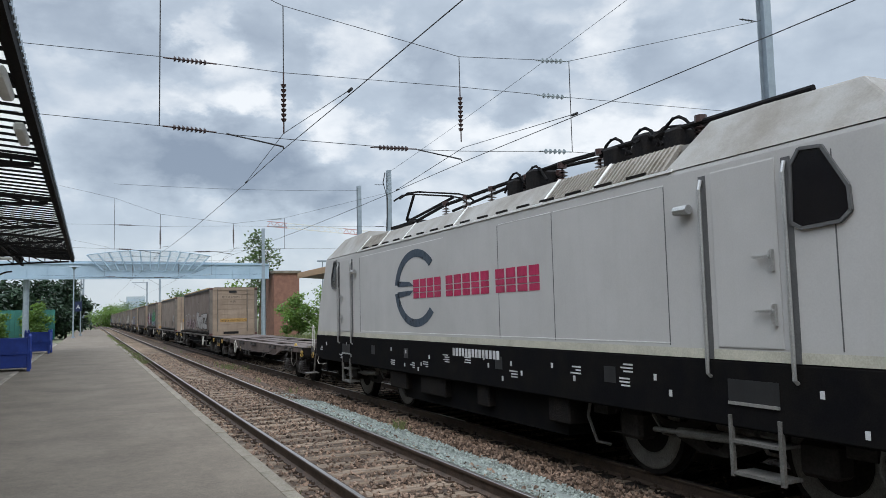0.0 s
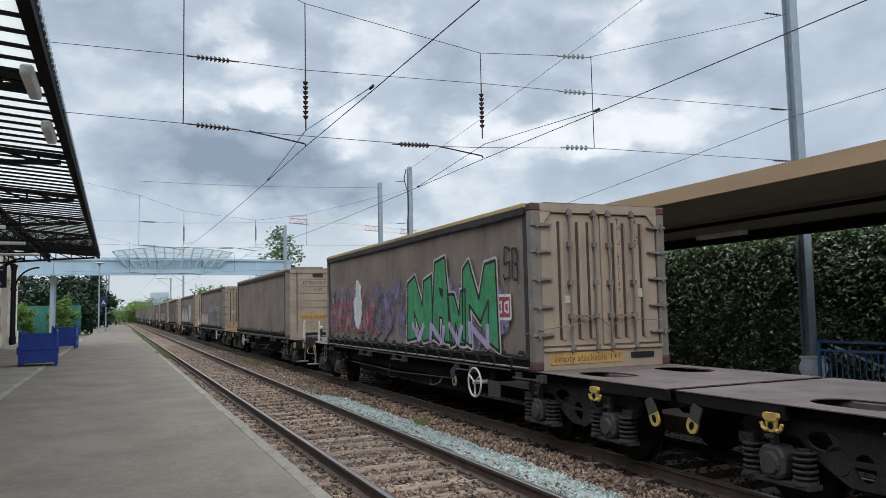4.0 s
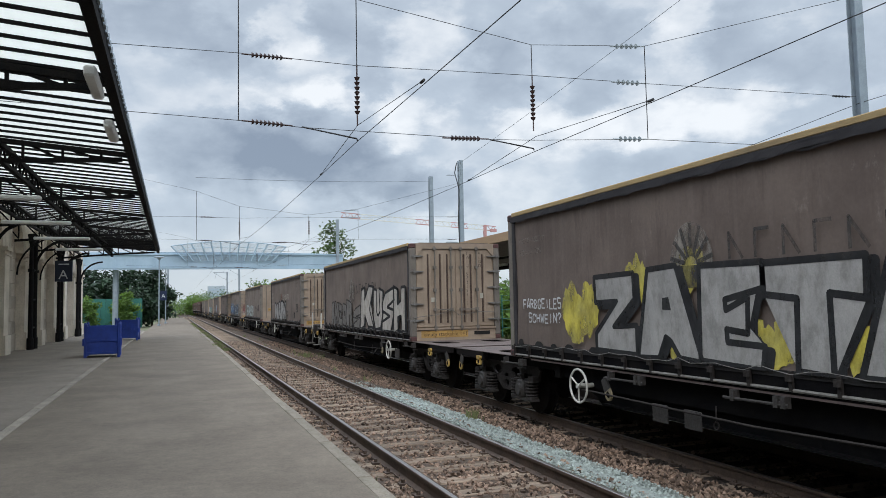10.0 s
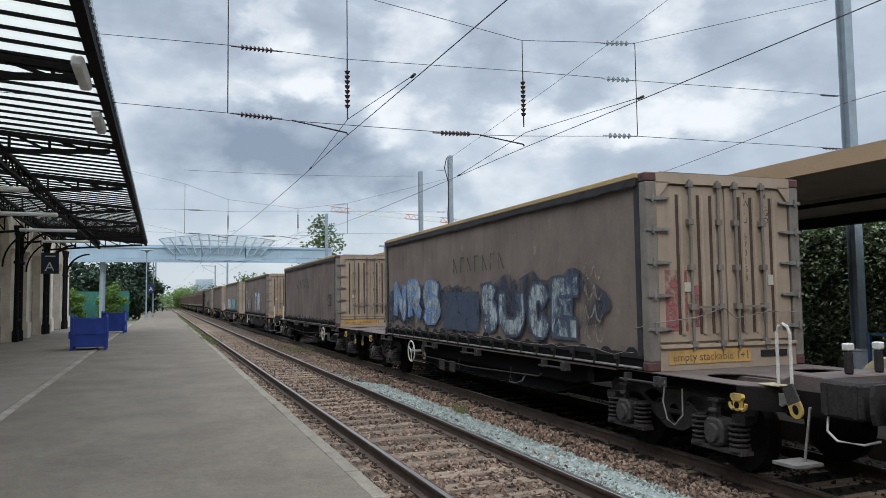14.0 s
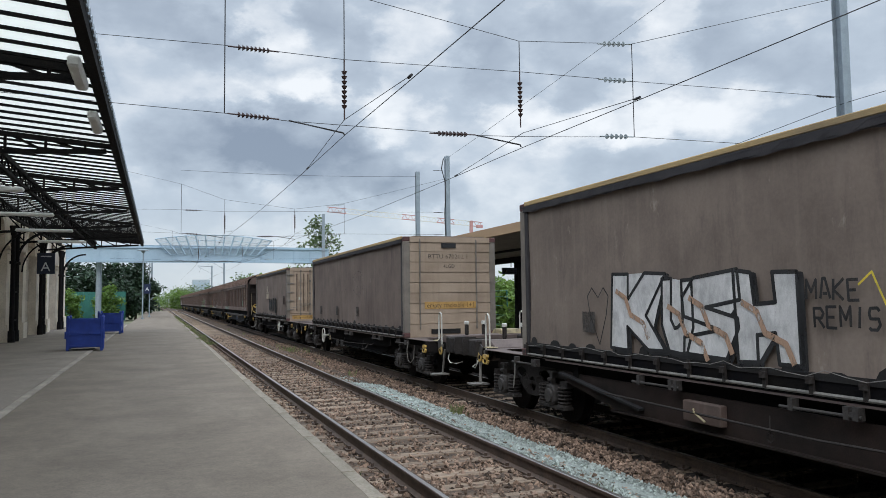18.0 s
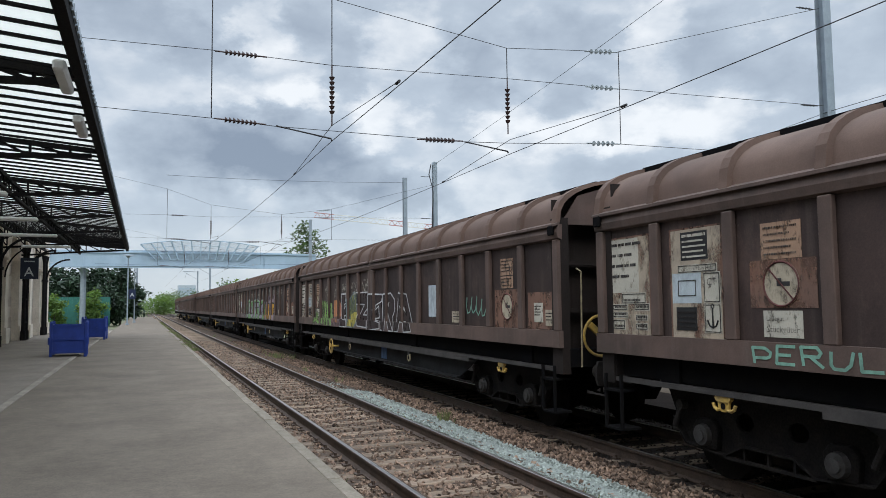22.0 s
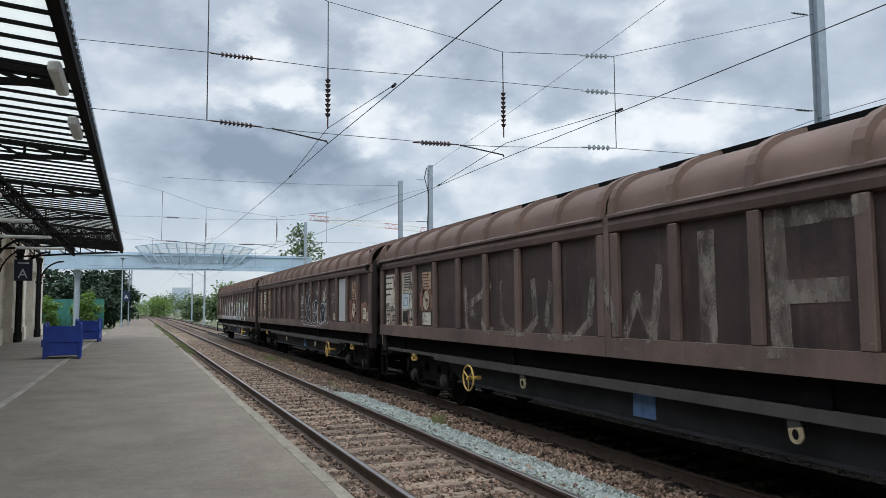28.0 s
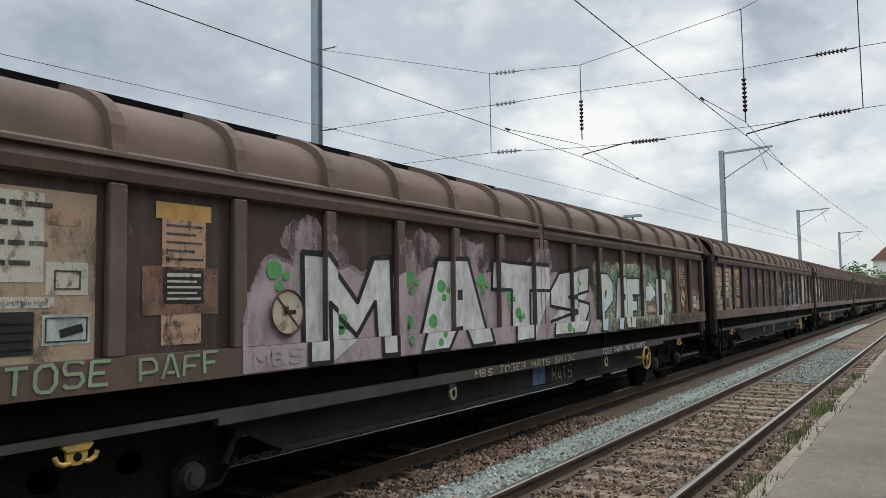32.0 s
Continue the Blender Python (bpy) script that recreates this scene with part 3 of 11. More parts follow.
# Ballast colours lowered to near black to hold the train's shade
M["bed_shaded"] = shader("oily_ballast", (0.024, 0.019, 0.016), 0.95, dark=(0.012, 0.010, 0.009), scale=12, amount=1, fine=0.5, fscale=35, bump=1.0, spec=0.1)
M["stone_shaded"] = shader("stone_shaded", (0.036, 0.028, 0.024), 0.9, dark=(0.018, 0.015, 0.013), scale=1.2, amount=0.8, fine=0.2, fscale=30, bump=0.3, island=0.5, spec=0.1)


def ground():
    bm = B()
    box(bm, -900, 900, -900, 2500, -1.6, -0.95)
    tagged(part("ground", bm, M["earth"]), "rough earth and grass beside the railway", "ground", kind="structure")
    bm = B()
    prism(bm, [(1.2, -1.0), (1.2, -0.46), (4.75, -0.46), (5.4, -0.60), (6.0, -0.61), (6.0, -1.0)], "y", -170, 240)
    tagged(part("ballast_bed", bm, M["bed"]), "brown stone ballast bed under two tracks", "ballast", kind="structure")
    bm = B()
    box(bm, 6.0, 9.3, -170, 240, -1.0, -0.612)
    tagged(part("ballast_bed", bm, M["bed_shaded"]), "ballast bed under the train with its shade in the colour", "ballast", kind="structure")
    bm = B()
    for k in range(20):
        y0, y1 = 240 + k * 10, 250 + k * 10
        a, b = bend(y0), bend(y1)
        quad(bm, (1.2 + a, y0, -0.5), (9.3 + a, y0, -0.5), (9.3 + b, y1, -0.5), (1.2 + b, y1, -0.5))
    tagged(part("ballast_bed", bm, M["bed"]), "brown ballast on the distant bend", "ballast", kind="structure")


ground()


def fresh_ballast():
    bm = B()
    prism(bm, [(4.36, -0.55), (5.22, -0.62), (5.22, -0.545), (5.0, -0.50), (4.75, -0.440), (4.40, -0.435)], "y", -60, 18.4)
    tagged(part("ballast_strip", bm, M["stone_grey"]), "strip of fresh blue-grey ballast beside the track", "ballast", kind="structure")


fresh_ballast()


def rail_profile(x, zt):
    return [(x - 0.07, zt - 0.172), (x + 0.07, zt - 0.172), (x + 0.07, zt - 0.160), (x + 0.012, zt - 0.14), (x + 0.012, zt - 0.045),
            (x + 0.035, zt - 0.035), (x + 0.035, zt - 0.004), (x - 0.035, zt - 0.004), (x - 0.035, zt - 0.035), (x - 0.012, zt - 0.045), (x - 0.012, zt - 0.14), (x - 0.07, zt - 0.160)]


def tracks():
    out = []
    for nm, xs, z, lab in (("track_near", (NEAR_L, NEAR_R), NEAR_Z, "free railway track on old wooden sleepers"), ("track_far", (FAR_L, FAR_R), FAR_Z, "railway track under the goods train")):
        tr = empty(nm, lab, "railway track", kind="structure")
        for x in xs:
            bm = B()
            prism(bm, rail_profile(x, z), "y", -170, 240)
            for k in range(16):
                y0, y1 = 240 + k * 10, 250 + k * 10
                beam(bm, (x + bend(y0), y0, z - 0.08), (x + bend(y1), y1, z - 0.08), 0.07, 0.16)
            part("rail", bm, M["rail"], tr)
            bm = B()
            prism(bm, [(x - 0.024, z - 0.0035), (x + 0.024, z - 0.0035), (x + 0.018, z), (x - 0.018, z)], "y", -170, 240)
            part("running_surface", bm, M["railtop"], tr, "polished rail head")
        out.append(tr)
    return out


TRACK_NEAR, TRACK_FAR = tracks()


M["kerb_pale"] = shader("kerb_pale", (0.28, 0.245, 0.20), 0.9, dark=(0.17, 0.148, 0.12), scale=2, amount=0.9, fine=0.2, fscale=40, bump=0.4, obrand=0.12)


def platforms():
    bm = B()
    box(bm, -2.05, EDGE - 0.155, -120, 150, -0.6, 0)
    tagged(part("platform", bm, M["asphalt"]), "worn grey asphalt platform surface with patches", "platform", kind="structure")
    bm = B()
    box(bm, -9.0, -2.19, -120, 62, -0.6, 0.02)
    tagged(part("platform_strip", bm, M["asphalt_dark"]), "darker asphalt strip along the station building", "platform", kind="structure")
    kerb = empty("platform_kerb", "pale worn stone kerb along the platform edge", "kerb", kind="structure")
    me = []
    for L in (1.0,):
        b2 = B()
        box(b2, EDGE - 0.15, EDGE, 0.004, L - 0.004, -0.42, 0.004)
        bevel(b2, 0.012)
        m_ = bpy.data.meshes.new("kerb_stone")
        b2.to_mesh(m_)
        b2.free()
        m_.materials.append(M["kerb"])
        me.append(m_)
    for y in range(-60, 120):
        o = part("kerb_stone", me[0], None, kerb)
        o.location = (rnd.uniform(-0.008, 0.008), y, rnd.uniform(-0.006, 0.004))
    kb = empty("strip_kerb", "pale low kerb line on the platform beside the station", "kerb", kind="structure")
    b2 = B()
    box(b2, -2.19, -2.05, 0.004, 1.996, -0.3, 0.024)
    bevel(b2, 0.015)
    m_ = bpy.data.meshes.new("kerb_slab")
    b2.to_mesh(m_)
    b2.free()
    m_.materials.append(M["kerb_pale"])
    for y in range(-30, 60, 2):
        o = part("kerb_slab", m_, None, kb)
        o.location = (0, y, rnd.uniform(-0.006, 0.003))
    bm = B()
    box(bm, 9.05, 16.4, -90, 46, -0.95, OPP_Z)
    # wall and added edge strip carry the shade behind the train in their colour
    tagged(part("platform_wall", box(B(), 8.9, 9.05, -90, 46, -0.95, OPP_Z + 0.01), M["stone_shaded"]), "edge wall of the opposite platform, darkened for the train's shade", "wall", kind="structure")
    tagged(part("platform_margin", box(B(), 9.051, 10.4, -90, 46, OPP_Z - 0.05, OPP_Z + 0.006), M["stone_shaded"]), "strip along the opposite platform, darkened for the train's shade", "platform", kind="structure")
    tagged(part("platform_opposite", bm, M["asphalt"]), "opposite asphalt platform behind the train", "platform", kind="structure")
    # tar seams and patches
    for x0, x1, y0, y1 in ((-1.9, 1.3, 14.0, 14.012), (-0.7, 1.46, 47, 47.15)):
        bm = B()
        box(bm, x0, x1, y0, y1, -0.02, 0.002)
        tagged(part("tar_seam", bm, M["asphalt_dark"]), "thin dark tar seam across the platform", "seam", kind="structure")


platforms()


# ---- overhead line ----
def wire(bm, a, b, r=0.008, sag=0.0, n=1):
    pts = []
    for k in range(n + 1):
        t = k / n
        p = Vector(a).lerp(Vector(b), t)
        p.z -= sag * 4 * t * (1 - t)
        pts.append(p)
    return pipe(bm, pts, r, 5)


def insulator(bm, a, b, r=0.06, discs=6):
    """A string of discs between a and b, with its two end rods."""
    a, b = Vector(a), Vector(b)
    rod(bm, a, b, 0.014, 6)
    for k in range(discs):
        t = 0.22 + 0.56 * k / (discs - 1)
        c, d = a.lerp(b, t - 0.022), a.lerp(b, t + 0.022)
        rod(bm, c, d, r, 10, r * 0.55)


M["base_dark"] = shader("grimy_concrete", (0.075, 0.068, 0.06), 0.9, dark=(0.04, 0.036, 0.032), scale=3, amount=0.8, fine=0.2, bump=0.3)


def mast(x, y, z0, z1, w=0.22, lean=0.0):
    m = empty("overhead_mast", "grey galvanised H-section mast for the overhead line", "mast", "overhead masts")
    bm = B()
    a, b, c = w / 2, w / 2 - 0.02, 0.011
    prism(bm, [(x + p, y + q) for p, q in ((-a, -a), (a, -a), (a, -b), (c, -b), (c, b), (a, b), (a, a), (-a, a), (-a, b), (-c, b), (-c, -b), (-a, -b))], "z", z0, z1)
    part("shaft", bm, M["galv"], m)
    bm = B()
    box(bm, x - 0.35, x + 0.35, y - 0.35, y + 0.35, z0 - 0.9, z0 + 0.35)
    bevel(bm, 0.03)
    part("base", bm, M["base_dark"], m, "grimy concrete base")
    return m


def headspan(y, xm, dz=0.0, far=False, over=0.0):
    """Cross wires between the mast beside the opposite platform and the station side, with droppers, insulators and arms."""
    h = empty("headspan", "cross-span of wires with insulator strings over two tracks", "overhead line", "headspans")
    XL, A1, A2, XR = 1.05 + over, 3.2 + over, 6.85 + over, 9.58 + 0.3 * over
    top = [(-3.8, 9.8), (A1, 7.37), (A2, 6.85), (XR, 7.09), (xm, 8.9)]
    tall = 8.6
    if far:
        top, tall = [(-3.8, 8.7 - dz), (XL, 7.68 - dz), (A1, 6.94 - dz), (A2, 6.56 - dz), (XR, 6.95 - dz), (xm, 8.6 - dz)], 7.68 - dz
    mid = [(-3.8, 6.06), (XL, 6.13), (A1, 6.09), (A2, 6.21), (XR, 6.26), (xm, 6.42)]
    low = [(-3.8, 5.02), (XL, 4.91), (A1 - 1.03, 4.85), (A2 - 1.0, 4.83), (A2, 4.87), (XR, 5.04), (xm, 5.11)]
    for line in (top, mid, low):
        bm = B()
        pipe(bm, [(x, y, z + dz) for x, z in line], 0.0065, 5)
        part("cross_wire", bm, M["wire"], h)
    for x, za, zb in ((XL, tall, 4.91), (XR, top[-2][1], 5.04), (A1, top[-4][1], 6.09), (A2, top[-3][1], 6.21)):
        bm = B()
        rod(bm, (x, y, za + dz), (x, y, zb + dz), 0.010, 6)
        part("dropper", bm, M["wire"], h)
    for a, b in (((A1, 6.09), (A1, 4.94)), ((A2, 6.21), (A2, 5.06)), ((XL + 0.05, 6.12), (XL + 0.95, 6.11)), ((XL + 0.05, 4.91), (XL + 0.95, 4.87)), ((A2 - 1.97, 4.81), (A2 - 1.0, 4.84))):
        bm = B()
        insulator(bm, (a[0], y, a[1] + dz), (b[0], y, b[1] + dz), 0.055, 8)
        part("insulator", bm, M["insulator"], h, "dark brown insulator string")
    for z0, z1 in ((7.0, 7.08), (6.23, 6.26), (5.0, 5.04)):
        bm = B()
        insulator(bm, (XR - 0.86, y, z0 + dz - (0.4 if far and z0 > 6.5 else 0)), (XR - 0.02, y, z1 + dz - (0.4 if far and z0 > 6.5 else 0)), 0.06, 5)
        part("insulator", bm, M["insulator_glass"], h, "grey insulator string")
    for z in (6.4, 5.1, 8.85):
        bm = B()
        insulator(bm, (xm - 0.75, y, z + dz - 0.02), (xm - 0.2, y, z + dz), 0.03, 4)
        part("tensioner", bm, M["wire"], h)
    for xa, xb, za in ((A1 - 1.03, A1, 4.86), (A2 - 0.97, A2, 4.83)):
        bm = B()
        pipe(bm, [(xa, y, za + dz), (xb - 0.02, y, 4.70 + dz), (xb, y, 4.66 + dz)], 0.016, 6)
        part("steady_arm", bm, M["wire"], h)
    return h


HS_Y = 13.55
LINE_Z = 4.655


def overhead():
    for x, y, z0, z1, w in ((15.72, HS_Y, OPP_Z, 12.3, 0.25), (15.72, -17.3, OPP_Z, 11.5, 0.25), (15.72, 40.7, OPP_Z, 9.95, 0.25), (15.72, 46.1, OPP_Z, 9.9, 0.25), (14.05, 68.0, -0.9, 9.5, 0.25)):
        mast(x, y, z0, z1, w)
    headspan(HS_Y, 15.6), headspan(-17.2, 15.6, 0.28, over=0.38), headspan(40.7, 15.6, 0.22, True), headspan(68.0, 13.9, 0.3, True)
    lines = empty("contact_wires", "contact wires strung above both tracks with bridle wires", "overhead line", kind="structure")
    stops = ((-76, 0.3, 0.0), (-46, 0.3, 0.0), (-17.2, 0.28, 0.38), (HS_Y, 0, 0), (40.7, 0.28, 0), (68.0, 0.4, 0), (100, 0.4, 0), (140, 0.4, 0))
    for xc in (3.2, 6.9):
        bm = B()
        for (ya, za, xa), (yb, zb, xb) in zip(stops, stops[1:]):
            wire(bm, (xc + xa, ya, LINE_Z + za), (xc + xb, yb, LINE_Z + zb), 0.0068, 0.10, 8)
        part("contact_wire", bm, M["wire"], lines)
        for yy, dz, dx in stops[2:6]:
            bm = B()
            xd, zd = xc + dx * 0.87, LINE_Z + dz * (0.87 if dx else 1)
            pipe(bm, [(xd, yy - 3.9, zd + 0.01), (xc + dx, yy, 4.95 + dz), (xd, yy + 3.7, zd + 0.01)], 0.0065, 5)
            for dy in (-3.9, 3.7):
                rod(bm, (xd, yy + dy - 0.07, zd + 0.005), (xd, yy + dy + 0.07, zd + 0.005), 0.022, 6)
            part("bridle_wire", bm, M["wire"], lines)
    feed = empty("feeder_wires", "thin feeder wires strung from mast to mast", "overhead line", kind="structure")
    for a, b in (((15.7, 40.7, 9.8), (15.7, HS_Y, 12.1)), ((15.7, HS_Y, 6.27), (15.7, 40.7, 4.6)), ((15.7, HS_Y, 6.27), (15.7, -17.3, 6.9)), ((15.7, -17.3, 6.9), (10.0, -76, 6.4)),
                 ((15.7, 46.1, 9.6), (1.0, 40.7, 8.4)), ((15.7, HS_Y, 12.1), (15.7, -17.3, 11.4))):
        bm = B()
        wire(bm, a, b, 0.008, 0.12, 6)
        part("feeder_wire", bm, M["wire"], feed)
    bm = B()
    pipe(bm, [(15.5, 40.7, 9.8), (15.35, 40.65, 9.2), (15.6, 40.6, 8.2), (15.5, 40.6, 6.5), (15.58, 40.6, 4)], 0.03, 6)
    part("down_lead", bm, M["wire"], feed)


overhead()


# ---- far scenery blocks ----
def footbridge():
    fb = empty("footbridge", "pale blue steel footbridge over the railway", "footbridge")
    y = 90.0
    bm = B()
    # slightly cambered box girder
    xs = [-24 + 43 * k / 16 for k in range(17)]
    ring = []
    for v in xs:
        z = 6.2 - 0.35 * ((v - 2) / 24) ** 2
        ring.append([bm.verts.new(p) for p in ((v, y - 1.2, z), (v, y + 1.2, z), (v, y + 1.2, z + 1.75), (v, y - 1.2, z + 1.75))])
    for p, q in zip(ring, ring[1:]):
        for k in range(4):
            bm.faces.new((p[k], q[k], q[(k + 1) % 4], p[(k + 1) % 4]))
    for k in range(22):
        box(bm, -23.2 + 1.9 * k, -23.12 + 1.9 * k, y - 1.3, y - 1.198, 6.1, 7.6)
    part("girder", bm, M["bridge"], fb)
    bm = B()
    box(bm, -24, 19, y - 1.32, y - 1.2, 6.0, 6.12)
    box(bm, -24, 19, y - 1.32, y - 1.2, 7.6, 7.75)
    part("flange", bm, M["bridge"], fb)
    n = 12
    for k in range(n + 1):
        t = k / n
        bm = B()
        beam(bm, (1.2 + 9.4 * t, y - 1.4, 6.9), (-0.4 + 12.6 * t, y - 1.9, 8.55 + 0.55 * (1 - (2 * t - 1) ** 2)), 0.09, 0.12)
        part("rib", bm, M["bridge"], fb)
    for z0, dz, m_ in ((8.55, 0.55, 0.12), (8.1, 0.4, 0.06), (7.5, 0.2, 0.06)):
        bm = B()
        pts = []
        for k in range(17):
            t = k / 16
            w = (z0 - 6.9) / 1.65
            pts.append((1.2 - 1.6 * w + (9.4 + 3.2 * w) * t, y - 1.4 - 0.5 * w, z0 + dz * (1 - (2 * t - 1) ** 2)))
        pipe(bm, [Vector(q) for q in pts], m_ / 2, 6)
        part("rail", bm, M["bridge"], fb)
    bm = B()
    v = []
    for k in range(17):
        t = k / 16
        v.append((bm.verts.new((1.2 + 9.4 * t, y - 1.42, 6.95)), bm.verts.new((-0.3 + 12.4 * t, y - 1.86, 8.5 + 0.5 * (1 - (2 * t - 1) ** 2)))))
    for a, b in zip(v, v[1:]):
        bm.faces.new((a[0], b[0], b[1], a[1]))
    part("screen", bm, M["screen"], fb, "fine mesh safety screen")
    for x in (-6.1, 18.6):
        bm = B()
        rod(bm, (x, y, -1), (x, y, 6.1), 0.3, 12)
        part("pier", bm, M["galv"], fb)
    tw = empty("lift_tower", "red brick tower at the end of the footbridge", "building")
    bm = B()
    box(bm, 19.4, 22.4, 88, 94, -1, 6.6)
    part("wall", bm, M["brick"], tw)
    bm = B()
    box(bm, 19.2, 22.6, 87.8, 94.2, 6.6, 6.9)
    part("parapet", bm, M["kerb"], tw)


M["screen"] = shader("mesh_screen", (0.42, 0.52, 0.58), 0.6, bump=0)
_nt = M["screen"].node_tree
_p = _nt.nodes["Principled BSDF"]
_p.inputs["Alpha"].default_value = 0.35
footbridge()


def station_canopy():
    c = empty("platform_canopy", "old iron platform canopy with pale roof sheets and lattice trusses", "canopy")
    XE, XW, ZE, ZW = -0.94, -5.9, 4.95, 5.35
    Y0, Y1 = -30.0, 46.0
    zs = lambda x: ZE + (ZW - ZE) * (XE - x) / (XE - XW)
    bm = B()
    y = Y0
    while y < Y1 - 0.1:
        # one corrugated, light-passing sheet a bay
        b3 = B()
        n = 24
        lo = [b3.verts.new((XE - (XE - XW) * k / n, y, zs(XE - (XE - XW) * k / n) + 0.012 * (k % 2))) for k in range(n + 1)]
        hi = [b3.verts.new((v.co.x, min(y + 5.43, Y1), v.co.z)) for v in lo]
        for k in range(n):
            b3.faces.new((lo[k], lo[k + 1], hi[k + 1], hi[k]))
        part("roof_sheet", b3, M["sheet"], c)
        y += 5.45
    bm.free()
    # close-set joists across, under the sheets
    b2 = B()
    beam(b2, (XE, 0, ZE - 0.026), (XW, 0, ZW - 0.026), 0.055, 0.04)
    me = bpy.data.meshes.new("joist")
    b2.to_mesh(me)
    b2.free()
    me.materials.append(M["iron"])
    y = Y0
    while y < Y1:
        o = part("joist", me, None, c)
        o.location.y = y
        y += 0.545
    # trusses
    b2 = B()
    beam(b2, (XE, 0, ZE - 0.12), (XW, 0, ZW - 0.12), 0.09, 0.10)
    pts = [(XE - 0.1, 0, ZE - 0.22), (-3.2, 0, zs(-3.2) - 0.52), (XW, 0, ZW - 0.95)]
    for a, b in zip(pts, pts[1:]):
        beam(b2, a, b, 0.09, 0.09)
    for k in range(7):
        x0 = XE - 0.5 - k * 0.72
        lo = zs(x0) - 0.22 - (0.30 * (XE - x0) / 2.26 if x0 > -3.2 else 0.30 + 0.36 * (-3.2 - x0) / 2.7)
        beam(b2, (x0, 0, zs(x0) - 0.14), (x0, 0, lo), 0.05, 0.05)
        x1 = x0 - 0.6
        beam(b2, (x0, 0, lo), (x1, 0, zs(x1) - 0.14), 0.05, 0.05)
    for k in range(8):
        a0, a1 = k * math.pi / 16, (k + 1) * math.pi / 16
        beam(b2, (XW + 0.1 + 1.5 * (1 - math.cos(a0)), 0, ZW - 2.3 + 1.5 * math.sin(a0)), (XW + 0.1 + 1.5 * (1 - math.cos(a1)), 0, ZW - 2.3 + 1.5 * math.sin(a1)), 0.06, 0.06)
    me = bpy.data.meshes.new("truss")
    b2.to_mesh(me)
    b2.free()
    me.materials.append(M["iron"])
    for k in range(14):
        o = part("truss", me, None, c)
        o.location.y = 11.4 + 5.45 * (k - 7)
    # long lattice girders
    for x in (-3.3, -5.0):
        bm = B()
        z = zs(x) - 0.16
        beam(bm, (x, Y0, z), (x, Y1, z), 0.1, 0.1)
        beam(bm, (x, Y0, z - 0.34), (x, Y1, z - 0.34), 0.1, 0.08)
        y = Y0
        while y < Y1 - 0.6:
            beam(bm, (x, y, z), (x, y + 0.4, z - 0.34), 0.04, 0.04)
            beam(bm, (x, y + 0.4, z - 0.34), (x, y + 0.8, z), 0.04, 0.04)
            y += 0.8
        part("girder", bm, M["iron"], c)
    bm = B()
    box(bm, XE - 0.02, XE + 0.12, Y0, Y1, ZE - 0.14, ZE + 0.1)
    part("gutter", bm, M["iron"], c, "dark eaves gutter")
    bm = B()
    y = Y0
    while y < Y1:
        prism(bm, [(y, ZE + 0.03), (y + 0.17, ZE + 0.03), (y + 0.17, ZE + 0.11), (y + 0.085, ZE + 0.15), (y, ZE + 0.11)], "x", XE + 0.125, XE + 0.15)
        y += 0.26
    part("valance", bm, M["galv"], c, "scalloped eaves edging")["kind"] = "stuff"
    # fluorescent lamp boxes by the eaves
    for y in (11.2, 14.2):
        bm = B()
        box(bm, XE - 0.20, XE - 0.04, y - 0.62, y + 0.62, ZE - 0.29, ZE - 0.145)
        bevel(bm, 0.03)
        part("lamp_box", bm, M["white"], c, "white lamp box, unlit")
    for y in (20.0, 25.5, 31, 36.5):
        bm = B()
        box(bm, -4.9, -3.0, y - 0.09, y + 0.09, 4.25, 4.36)
        bevel(bm, 0.03)
        part("lamp_box", bm, M["white"], c, "white lamp box, unlit")
    return c


M["stone_recess"] = shader("recessed_stone", (0.48, 0.415, 0.34), 0.9, dark=(0.32, 0.275, 0.22), scale=1.3, amount=0.8, fine=0.12, fscale=25, bump=0.3, island=0.12)


